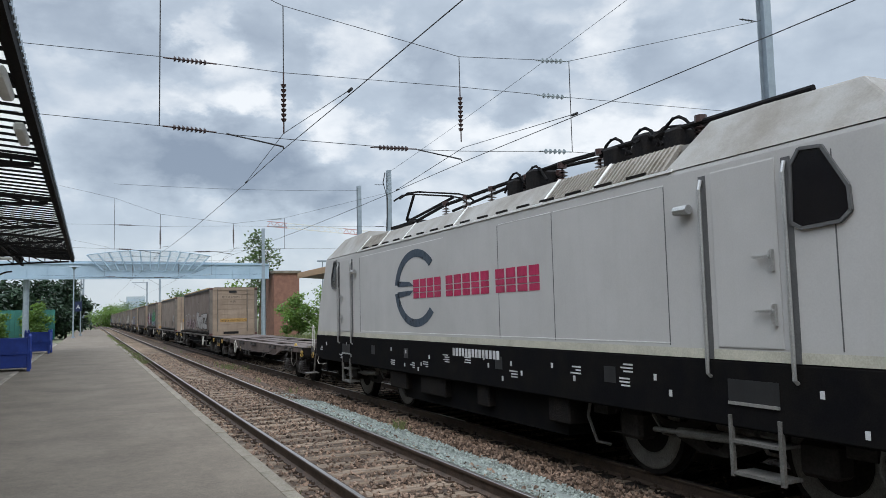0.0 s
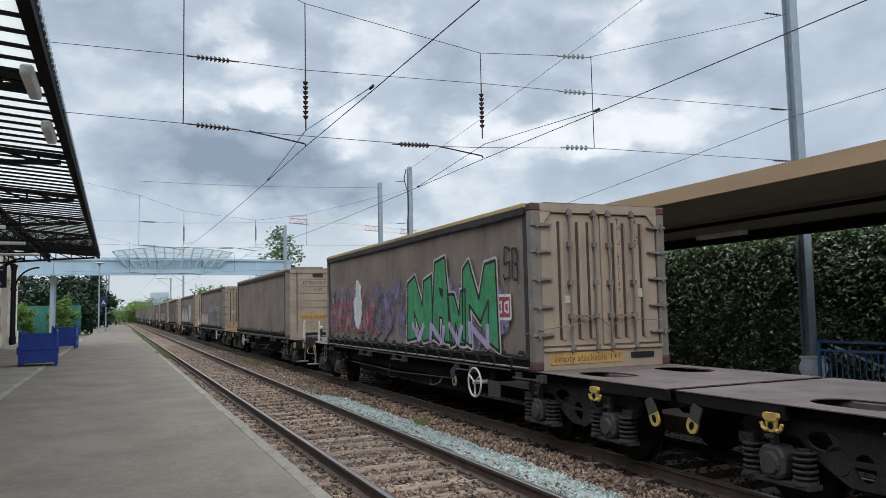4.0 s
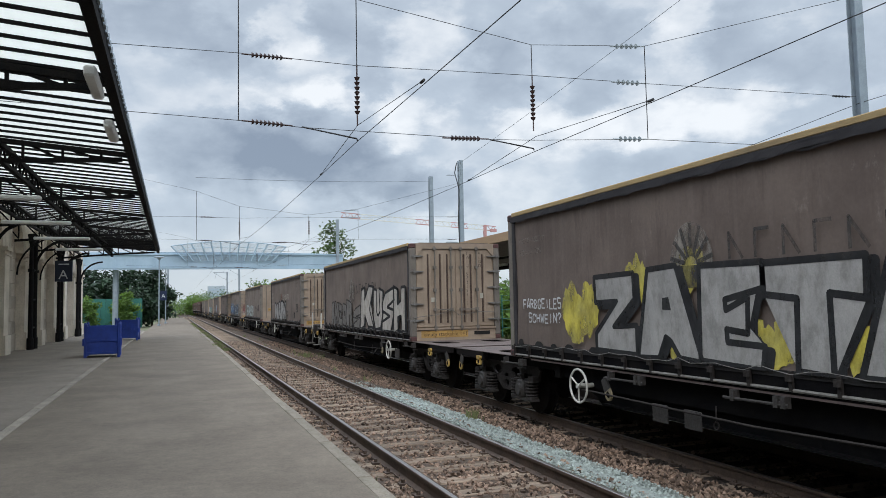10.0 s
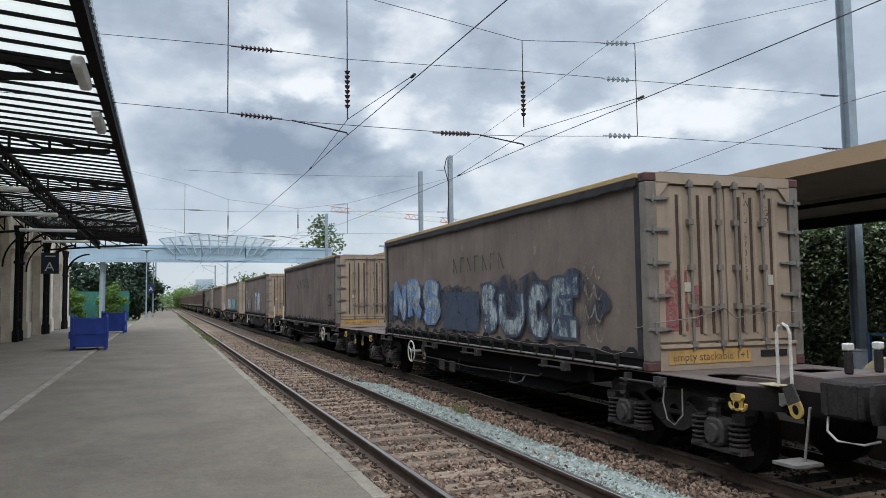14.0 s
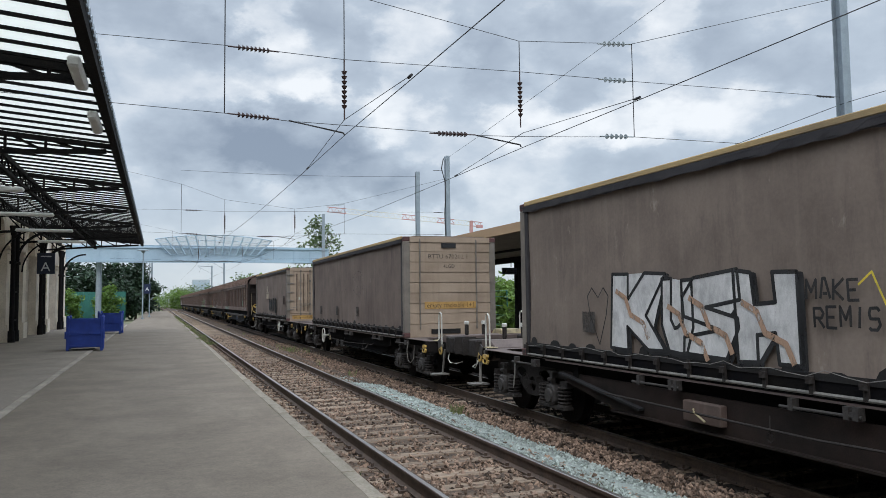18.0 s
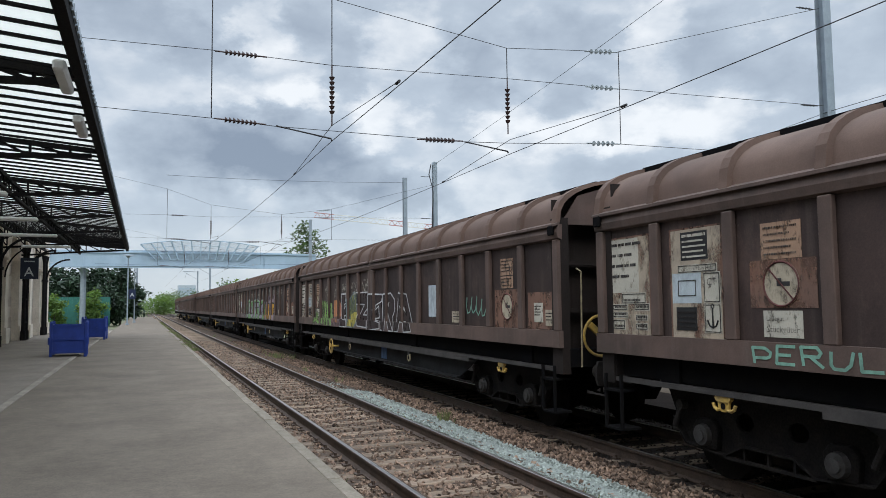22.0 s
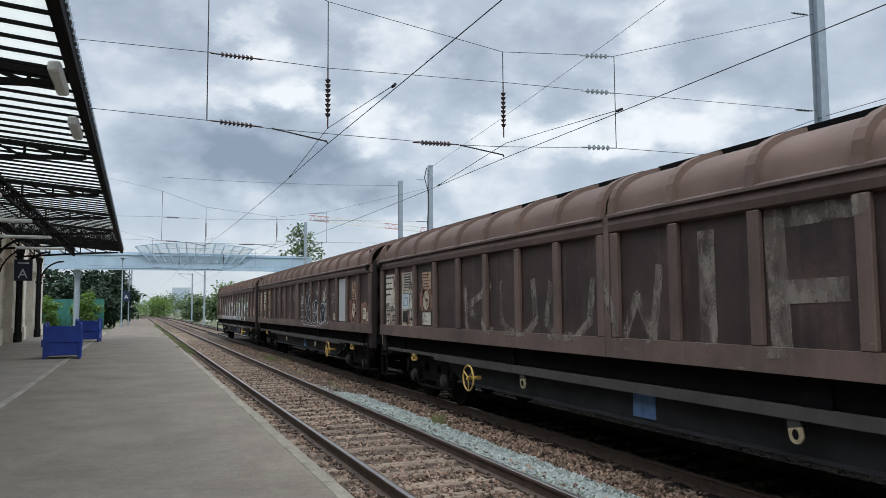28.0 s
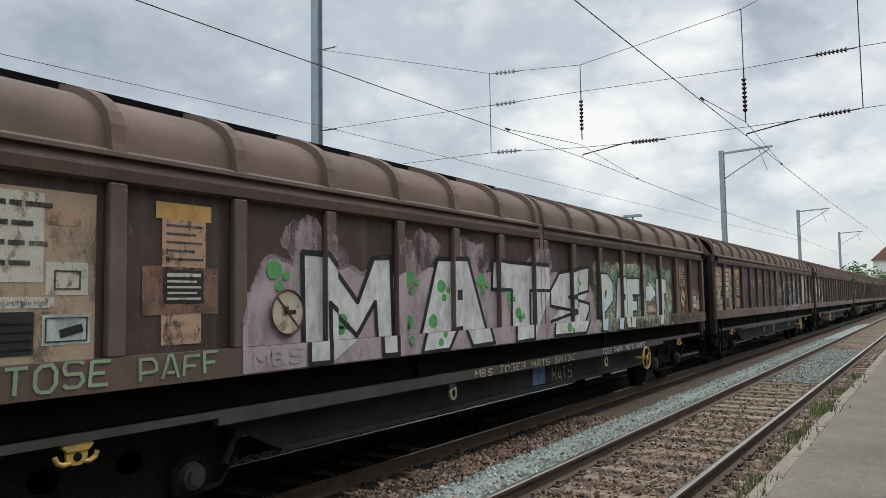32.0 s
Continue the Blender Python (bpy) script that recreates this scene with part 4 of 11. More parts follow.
def station_house():
    h = empty("station_building", "stone-faced station building with round-arched openings", "building")
    XW = -5.95
    bay = 4.08
    bm = B()
    box(bm, XW - 6, XW - 0.5, -30, 56, -0.3, 8.2)
    part("wall", bm, M["plaster"], h)
    me_p = B()
    box(me_p, XW - 0.5, XW, -0.42, 0.42, 0, 4.0)
    box(me_p, XW - 0.5, XW + 0.08, -0.5, 0.5, 0, 0.75)
    box(me_p, XW - 0.5, XW + 0.06, -0.47, 0.47, 3.74, 3.80)
    box(me_p, XW - 0.5, XW + 0.10, -0.52, 0.52, 3.92, 4.06)
    box(me_p, XW - 0.5, XW - 0.03, -0.60, 0.60, 4.06, 5.6)
    mp = bpy.data.meshes.new("pilaster")
    me_p.to_mesh(mp)
    me_p.free()
    mp.materials.append(M["stone_wall"])
    # an arch ring of separate voussoirs with spandrel
    n = 9
    stones_ = []
    for k in range(n):
        ma = B()
        a0, a1 = math.pi * k / n + 0.008, math.pi * (k + 1) / n - 0.008
        r0, r1 = 1.28, 1.62
        q = [(bay / 2 + r * math.cos(a), 4.06 + r * math.sin(a)) for r, a in ((r0, a0), (r1, a0), (r1, a1), (r0, a1))]
        prism(ma, q, "x", XW - 0.45, XW - 0.02)
        m_ = bpy.data.meshes.new("arch_stone")
        ma.to_mesh(m_)
        ma.free()
        m_.materials.append(M["stone_wall"])
        stones_.append(m_)
    md = B()
    box(md, XW - 0.60, XW - 0.30, bay / 2 - 1.62, bay / 2 + 1.62, 0.0, 0.70)
    for k in range(9):
        for j in range(4):
            y0 = bay / 2 - 1.62 + 0.86 * j - (0.43 if k % 2 else 0)
            a_, b_ = max(y0, bay / 2 - 1.62), min(y0 + 0.845, bay / 2 + 1.62)
            if b_ - a_ > 0.05:
                box(md, XW - 0.60, XW - 0.34, a_, b_, 0.72 + 0.52 * k, 1.225 + 0.52 * k)
    mdoor = bpy.data.meshes.new("opening")
    md.to_mesh(mdoor)
    md.free()
    mdoor.materials.append(M["stone_recess"])
    for k in range(-6, 13):
        y = 36.3 + (k - 7) * bay
        o = part("pilaster", mp, None, h)
        o.location.y = y
        if k < 12:
            for m_ in stones_:
                part("arch_stone", m_, None, h).location.y = y
            o = part("blind_panel", mdoor, None, h)
            o["kind"] = "stuff"
            o.location.y = y
    bm = B()
    box(bm, XW - 0.5, XW + 0.12, -30, 56, 5.75, 6.1)
    part("cornice", bm, M["stone_wall"], h)
    for k in range(9):
        c = empty("canopy_column", "pair of slender black cast-iron columns with a scrolled bracket", "column", "canopy columns")
        yc = 36.3 + 8.17 * (k - 6)
        for y in (yc - 0.48, yc + 0.48):
            bm = B()
            rod(bm, (XW + 0.24, y, 0), (XW + 0.24, y, 0.5), 0.14, 10)
            rod(bm, (XW + 0.24, y, 0.5), (XW + 0.24, y, 4.9), 0.10, 10, 0.085)
            rod(bm, (XW + 0.24, y, 3.3), (XW + 0.24, y, 3.42), 0.14, 10)
            rod(bm, (XW + 0.24, y, 4.5), (XW + 0.24, y, 4.9), 0.10, 10, 0.17)
            part("shaft", bm, M["iron"], c)
        bm = B()
        for z in (0.9, 2.1, 3.36, 4.6):
            box(bm, XW + 0.20, XW + 0.28, yc - 0.40, yc + 0.40, z, z + 0.07)
        part("tie_bar", bm, M["iron"], c)
        bm = B()
        for s in range(8):
            a0, a1 = s * math.pi / 16, (s + 1) * math.pi / 16
            beam(bm, (XW + 0.32 + 1.3 * (1 - math.cos(a0)), yc, 3.4 + 1.3 * math.sin(a0)), (XW + 0.32 + 1.3 * (1 - math.cos(a1)), yc, 3.4 + 1.3 * math.sin(a1)), 0.06, 0.10)
        part("bracket", bm, M["iron"], c)


station_canopy()
station_house()


def opposite_side():
    c = empty("opposite_canopy", "flat canopy with ochre fascia and board soffit on dark steel posts", "canopy")
    XF, XC = 10.6, 15.2
    Y0, Y1 = -14.0, 42.0
    bm = B()
    box(bm, XF, XF + 0.12, Y0, Y1, 3.70, 4.0)
    part("fascia", bm, M["fascia"], c)
    n = int((XC + 0.15 - XF - 0.12) / 0.2)
    for k in range(n):
        bm = B()
        x0 = XF + 0.125 + k * 0.2
        s = lambda x: 3.74 - 0.06 * (x - XF)
        v = [(x0, s(x0)), (x0 + 0.19, s(x0 + 0.19)), (x0 + 0.19, s(x0 + 0.19) + 0.03), (x0, s(x0) + 0.03)]
        prism(bm, v, "y", Y0, Y1)
        part("soffit_board", bm, M["soffit"], c)
    bm = B()
    prism(bm, [(XF + 0.12, 3.9), (XC + 0.2, 3.72), (XC + 0.2, 3.8), (XF + 0.12, 3.98)], "y", Y0, Y1)
    part("roof", bm, M["iron"], c)
    bm = B()
    box(bm, XC - 0.15, XC + 0.15, Y0, Y1, 3.22, 3.46)
    part("main_beam", bm, M["iron"], c)
    bm = B()
    box(bm, XC - 2.2, XC - 2.08, Y0, Y1, 3.44, 3.52)
    part("purlin", bm, M["iron"], c)
    for y in (41.5, 30.6, 19.45, 8.5, -2.5, -13.5):
        bm = B()
        box(bm, XC - 0.13, XC + 0.13, y - 0.16, y + 0.16, OPP_Z, 3.3)
        bevel(bm, 0.012)
        part("post", bm, M["iron"], c, "dark steel post")
    for y in (22.0, 26.5, 31.5, 14.5, 6.0, 0.0):
        bm = B()
        box(bm, XC - 1.3, XC - 1.15, y - 0.8, y + 0.8, 3.25, 3.36)
        part("lamp_box", bm, M["white"], c, "long white lamp housing")


opposite_side()
# ---- the goods train ----
# Every vehicle stands in its own space: y along the line from its leading end, z = 0 on the rail head, the station side at -x.
def mesh_of(bm, name, material, smooth=False):
    me = bpy.data.meshes.new(name)
    bm.to_mesh(me)
    bm.free()
    me.materials.append(material)
    if smooth:
        for p in me.polygons:
            p.use_smooth = True
    return me


def wheel_mesh(r=0.46, w=0.13):
    bm = B()
    rod(bm, (-w / 2, 0, 0), (w / 2, 0, 0), r, 28)
    rod(bm, (w / 2 - 0.002, 0, 0), (w / 2 + 0.03, 0, 0), r + 0.028, 28)
    rod(bm, (-w / 2 - 0.05, 0, 0), (-w / 2, 0, 0), 0.13, 14)
    return mesh_of(bm, "wheel", M["bogie"])


WHEEL = wheel_mesh()


def coil_mesh(h=0.29, r=0.10):
    bm = B()
    for k in range(5):
        z = (k + 0.5) * h / 5
        n, m = 10, 5
        ring = []
        for i in range(n):
            a = 2 * math.pi * i / n
            ring.append([bm.verts.new(((r + 0.021 * math.cos(b)) * math.cos(a), (r + 0.021 * math.cos(b)) * math.sin(a), z + 0.021 * math.sin(b))) for b in [2 * math.pi * j / m for j in range(m)]])
        for i in range(n):
            for j in range(m):
                bm.faces.new((ring[i][j], ring[(i + 1) % n][j], ring[(i + 1) % n][(j + 1) % m], ring[i][(j + 1) % m]))
    rod(bm, (0, 0, 0), (0, 0, h), 0.06, 8)
    return mesh_of(bm, "spring", M["bogie2"])


# Shaded copy of the deck brown for the webs under the deck
M["deck_shaded"] = shader("wagon_deck_shaded", (0.008, 0.007, 0.007), 0.85, dark=(0.016, 0.013, 0.012), scale=2, amount=0.9, fine=0.2, bump=0.15, spec=0.05)
M["tarp_edge"] = shader("tarp_edge", (0.014, 0.012, 0.014), 0.7, dark=(0.040, 0.036, 0.038), scale=4, amount=0.7, fine=0.1, bump=0.1)
M["bogie2"] = shader("bogie_dusty", (0.029, 0.025, 0.023), 0.85, 0.0, spec=0.15, dark=(0.022, 0.019, 0.018), scale=5, amount=0.9, fine=0.3, fscale=40, bump=0.3)
M["axle"] = shader("axle_box_dusty", (0.039, 0.035, 0.033), 0.7, 0.0, spec=0.3, dark=(0.03, 0.026, 0.024), scale=5, amount=0.8, fine=0.3, fscale=40, bump=0.3)
M["plate_grey"] = shader("plate_grey", (0.17, 0.16, 0.145), 0.7, dark=(0.09, 0.083, 0.075), scale=8, amount=0.8, fine=0.15)
M["hub"] = shader("axle_cover_grey", (0.046, 0.042, 0.040), 0.65, 0.2, dark=(0.026, 0.023, 0.022), scale=7, amount=0.8, fine=0.2)
COIL = coil_mesh()


def holed_plate(bm, outline, holes, x0, x1):
    """An upright plate with an outline (y, z) and oval holes (y, z, half-length, half-height) right through it."""
    loops = [outline] + [[(y + a * math.cos(k * math.pi / 8), z + b * math.sin(k * math.pi / 8)) for k in range(16)] for y, z, a, b in holes]
    edges, walls = [], []
    for lp in loops:
        v = [bm.verts.new((x0, *p)) for p in lp]
        w = [bm.verts.new((x1, *p)) for p in lp]
        for q in (v, w):
            edges.append([bm.edges.new((q[k], q[(k + 1) % len(q)])) for k in range(len(q))])
        for k in range(len(v)):
            bm.faces.new((v[k], v[(k + 1) % len(v)], w[(k + 1) % len(v)], w[k]))
    for side in (0, 1):
        bmesh.ops.triangle_fill(bm, edges=[e for lp in edges[side::2] for e in lp], use_beauty=True)
    bmesh.ops.recalc_face_normals(bm, faces=bm.faces[:])
    return bm


def bogie_frame_mesh():
    bm = B()
    box(bm, -0.975, 0.975, -0.25, 0.25, 0.5, 0.85)
    return mesh_of(bm, "bogie", M["bogie"])


def side_frame_mesh():
    bm = B()
    line = [(-1.42, 0.80), (-1.36, 0.62), (-1.16, 0.60), (-1.10, 0.72), (-0.70, 0.72), (-0.56, 0.58), (-0.34, 0.44), (-0.16, 0.35), (0.16, 0.35), (0.34, 0.44), (0.56, 0.58), (0.70, 0.72), (1.10, 0.72), (1.16, 0.60), (1.36, 0.62), (1.42, 0.80),
            (1.30, 0.90), (0.4, 0.92), (-0.4, 0.92), (-1.30, 0.90)]
    holed_plate(bm, line, ((-0.42, 0.72, 0.19, 0.09), (0.42, 0.72, 0.19, 0.09), (0.0, 0.54, 0.11, 0.13)), -1.03, -0.99)
    for y0, y1, z in ((-1.36, -1.16, 0.60), (1.16, 1.36, 0.60)):
        box(bm, -1.14, -1.031, y0, y1, z, z + 0.10)
    return mesh_of(bm, "side_frame", M["bogie2"])


def axlebox_mesh():
    """A cast axle box between its two spring seats, with the damper link above it."""
    bm = B()
    prism(bm, [(-0.15, -0.10), (-0.08, -0.16), (0.08, -0.16), (0.15, -0.10), (0.165, 0.08), (0.10, 0.17), (-0.10, 0.17), (-0.165, 0.08)], "x", -0.20, 0.02)
    bevel(bm, 0.025)
    rod(bm, (-0.235, 0, 0), (-0.195, 0, 0), 0.10, 14, 0.115)
    box(bm, -0.17, -0.0, -0.42, 0.42, -0.20, -0.155)
    for y in (-0.31, 0.31):
        rod(bm, (-0.09, y, -0.16), (-0.09, y, -0.12), 0.12, 12)
    box(bm, -0.16, -0.10, -0.035, 0.035, 0.15, 0.36)
    box(bm, -0.18, -0.08, -0.085, 0.085, 0.355, 0.385)
    rod(bm, (-0.17, -0.06, 0.25), (-0.17, 0.06, 0.25), 0.03, 8)
    return mesh_of(bm, "axle_box", M["axle"])


def cradle_mesh():
    bm = B()
    line = [(-1.66, 1.06), (-1.46, 0.66), (-1.24, 0.38), (-0.62, 0.33), (-0.34, 0.47), (0.34, 0.47), (0.62, 0.33), (1.24, 0.38), (1.46, 0.66), (1.66, 1.06)]
    holed_plate(bm, line, ((-0.36, 0.72, 0.13, 0.10), (0.36, 0.72, 0.13, 0.10)), -1.05, -1.01)
    # bottom flange and the tie bar between the axles
    for (ya, za), (yb, zb) in zip(line[1:-1], line[2:-1]):
        beam(bm, (-1.08, ya, za), (-1.08, yb, zb), 0.10, 0.022)
    beam(bm, (-1.10, -0.62, 0.315), (-1.10, 0.62, 0.315), 0.06, 0.03)
    for k in (-0.34, 0.0, 0.34):
        box(bm, -1.10, -1.06, k - 0.015, k + 0.015, 0.32, 0.46)
    return mesh_of(bm, "side_frame", M["bogie"])


BOGIE, SIDE_FRAME, CRADLE, AXLEBOX = bogie_frame_mesh(), side_frame_mesh(), cradle_mesh(), axlebox_mesh()
lug = B()
beam(lug, (-1.02, -0.4, 0.57), (-1.02, 0.4, 0.57), 0.03, 0.05)
for y0 in (-0.27, 0.27):
    wheel_ring(lug, (-1.02, y0, 0.57), "x", 0.13, 0.018, 14, 5)
LUG = mesh_of(lug, "brake_lug", M["bogie2"])


hub = B()
rod(hub, (-0.10, 0, 0), (0.0, 0, 0), 0.115, 16, 0.135)
rod(hub, (-0.125, 0, 0), (-0.095, 0, 0), 0.07, 12)
HUB = mesh_of(hub, "axle_cover", M["hub"])
plain = B()
prism(plain, [(-0.17, -0.14), (0.17, -0.14), (0.20, 0.10), (0.12, 0.20), (-0.12, 0.20), (-0.20, 0.10)], "x", -0.14, 0.0)
PLAINBOX = mesh_of(bevel(plain, 0.02), "axle_box", M["bogie"])
link = B()
rod(link, (-0.05, -0.07, 0.14), (-0.05, 0.06, -0.12), 0.035, 8)
rod(link, (-0.09, -0.07, 0.14), (0.0, -0.07, 0.14), 0.06, 10)
LINK = mesh_of(link, "link", M["bogie2"])


def bogie(parent, y, coils=True):
    b = part("bogie", BOGIE, None, parent)
    b.location.y = y
    for s in (-1, 1):
        f = part("side_frame", SIDE_FRAME if coils else CRADLE, None, b)
        f.matrix_basis = pose(0, 0, 0, 0, 0, 0 if s < 0 else 180)
        for dy in (-0.9, 0.9):
            w = part("wheel", WHEEL, None, b)
            w.matrix_basis = pose(s * 0.755, dy, 0.46, 0, 0, 0 if s < 0 else 180)
    for dy in (-0.9, 0.9):
        if coils:
            part("axle_box", AXLEBOX, None, b).location = (-1.0, dy, 0.46)
            for k in (-0.31, 0.31):
                part("spring", COIL, None, b).location = (-1.09, dy + k, 0.34)
        else:
            part("axle_box", PLAINBOX, None, b).location = (-1.0, dy, 0.50)
            part("axle_cover", HUB, None, b).location = (-1.10, dy, 0.52)
            part("link", LINK, None, b).location = (-1.10, dy * 1.48, 0.68)
    if coils:
        part("brake_rigging", LUG, None, b)
    return b


def handwheel(parent, y, z, material, r=0.25, x=-1.36):
    bm = B()
    wheel_ring(bm, (x, y, z), "x", r, 0.017, 28, 6)
    for k in range(3):
        a = 0.5 + k * 2 * math.pi / 3
        rod(bm, (x, y, z), (x, y + r * math.cos(a), z + r * math.sin(a)), 0.014, 6)
    rod(bm, (x - 0.03, y, z), (x + 0.25, y, z), 0.035, 8)
    return part("handwheel", bm, material, parent)


def tow_hook(parent, y, z, material, x=-1.3, s=1.0, wide=1.0):
    """A cast lashing hook like an anchor: a cap, a shank and two arms curled up at their ends."""
    bm = B()

    def at(*pts):
        return [(y + s * wide * a, z + s * b) for a, b in pts]
    prism(bm, at((-0.12, 0.055), (-0.10, 0.09), (0.10, 0.09), (0.12, 0.055), (0.085, 0.02), (-0.085, 0.02)), "x", x, x + 0.05)
    prism(bm, at((-0.085, 0.02), (0.085, 0.02), (0.075, -0.05), (0.03, -0.085), (-0.03, -0.085), (-0.075, -0.05)), "x", x + 0.012, x + 0.045)
    for k in (-1, 1):
        pipe(bm, [(x + 0.025, y + k * s * wide * a, z + s * b) for a, b in ((0.05, -0.06), (0.10, -0.072), (0.145, -0.05), (0.165, -0.005))], 0.020 * s, 6)
    h = part("lashing_hook", bm, material, parent)
    bm = B()
    rod(bm, (x + 0.004, y, z - 0.025 * s), (x + 0.02, y, z - 0.025 * s), 0.033 * s, 10)
    part("hook_eye", bm, M["frame"], h)
    return h


def loop_eye(parent, y, z, material, x=-1.32, tilt=0.12):
    """A pulling eye: a grey plate that hangs askew, with a bright ring about the hole in its rounded foot."""
    bm = B()
    d = Vector((tilt, 0.22)).normalized()
    n_ = Vector((-d.y, d.x))
    foot = Vector((y, z)) + 0.02 * d
    rim = [foot + 0.082 * (math.cos(a) * n_ + math.sin(a) * d) for a in [math.pi + k * math.pi / 8 for k in range(9)]]
    prism(bm, [tuple(p) for p in [foot + 0.26 * d + 0.07 * n_, foot + 0.26 * d - 0.07 * n_, foot + 0.07 * d - 0.08 * n_, foot + 0.07 * d + 0.08 * n_]], "x", x + 0.006, x + 0.03)
    plate_ = part("pulling_plate", bm, M["axle"], parent)
    bm = B()
    prism(bm, [tuple(p) for p in rim + [foot + 0.07 * d + 0.08 * n_, foot + 0.07 * d - 0.08 * n_]], "x", x + 0.004, x + 0.03)
    part("pulling_eye", bm, material, plate_, "painted rounded foot")
    bm = B()
    hole = [foot + 0.008 * d + 0.036 * math.cos(k * math.pi / 6) * n_ + 0.05 * math.sin(k * math.pi / 6) * d for k in range(12)]
    prism(bm, [tuple(p) for p in hole], "x", x + 0.0005, x + 0.005)
    part("eye_hole", bm, M["frame"], plate_)
    return plate_


def buffers(parent, y, s, material):
    for x in (-0.875, 0.875):
        bm = B()
        rod(bm, (x, y - s * 0.55, 1.03), (x, y - s * 0.12, 1.03), 0.11, 14)
        rod(bm, (x, y - s * 0.14, 1.03), (x, y - s * 0.02, 1.03), 0.085, 12)
        prism(bm, [(x - 0.22, 0.86), (x + 0.22, 0.86), (x + 0.25, 0.95), (x + 0.25, 1.11), (x + 0.22, 1.2), (x - 0.22, 1.2), (x - 0.25, 1.11), (x - 0.25, 0.95)], "y", y - 0.025, y + 0.025)
        part("buffer", bm, material, parent)
    bm = B()
    rod(bm, (0, y - s * 0.5, 1.0), (0, y + s * 0.1, 0.97), 0.045, 8)
    wheel_ring(bm, (0, y + s * 0.18, 0.88), "x", 0.12, 0.03, 14, 6)
    part("coupling", bm, M["bogie"], parent)
    return parent


M["post_grey"] = shader("container_post", (0.17, 0.148, 0.125), 0.75, dark=(0.10, 0.086, 0.074), scale=2, amount=0.8, fine=0.1, bump=0.08)
M["recess"] = shader("dark_brown_recess", (0.060, 0.036, 0.026), 0.8, dark=(0.032, 0.02, 0.016), scale=4, amount=0.8, fine=0.15)
LEN, HI = 12.19, 2.58
MIRROR = Matrix.Translation((0, LEN, 0)) @ Matrix.Diagonal((1, -1, 1, 1))
M["worn_buff"] = shader("worn_buff", (0.34, 0.28, 0.16), 0.7, dark=(0.12, 0.10, 0.075), scale=7, amount=0.9, fine=0.15)
WHITE_STEEL = shader("worn_white_enamel", (0.50, 0.49, 0.45), 0.6, dark=(0.3, 0.28, 0.25), scale=6, amount=0.7, fine=0.1)


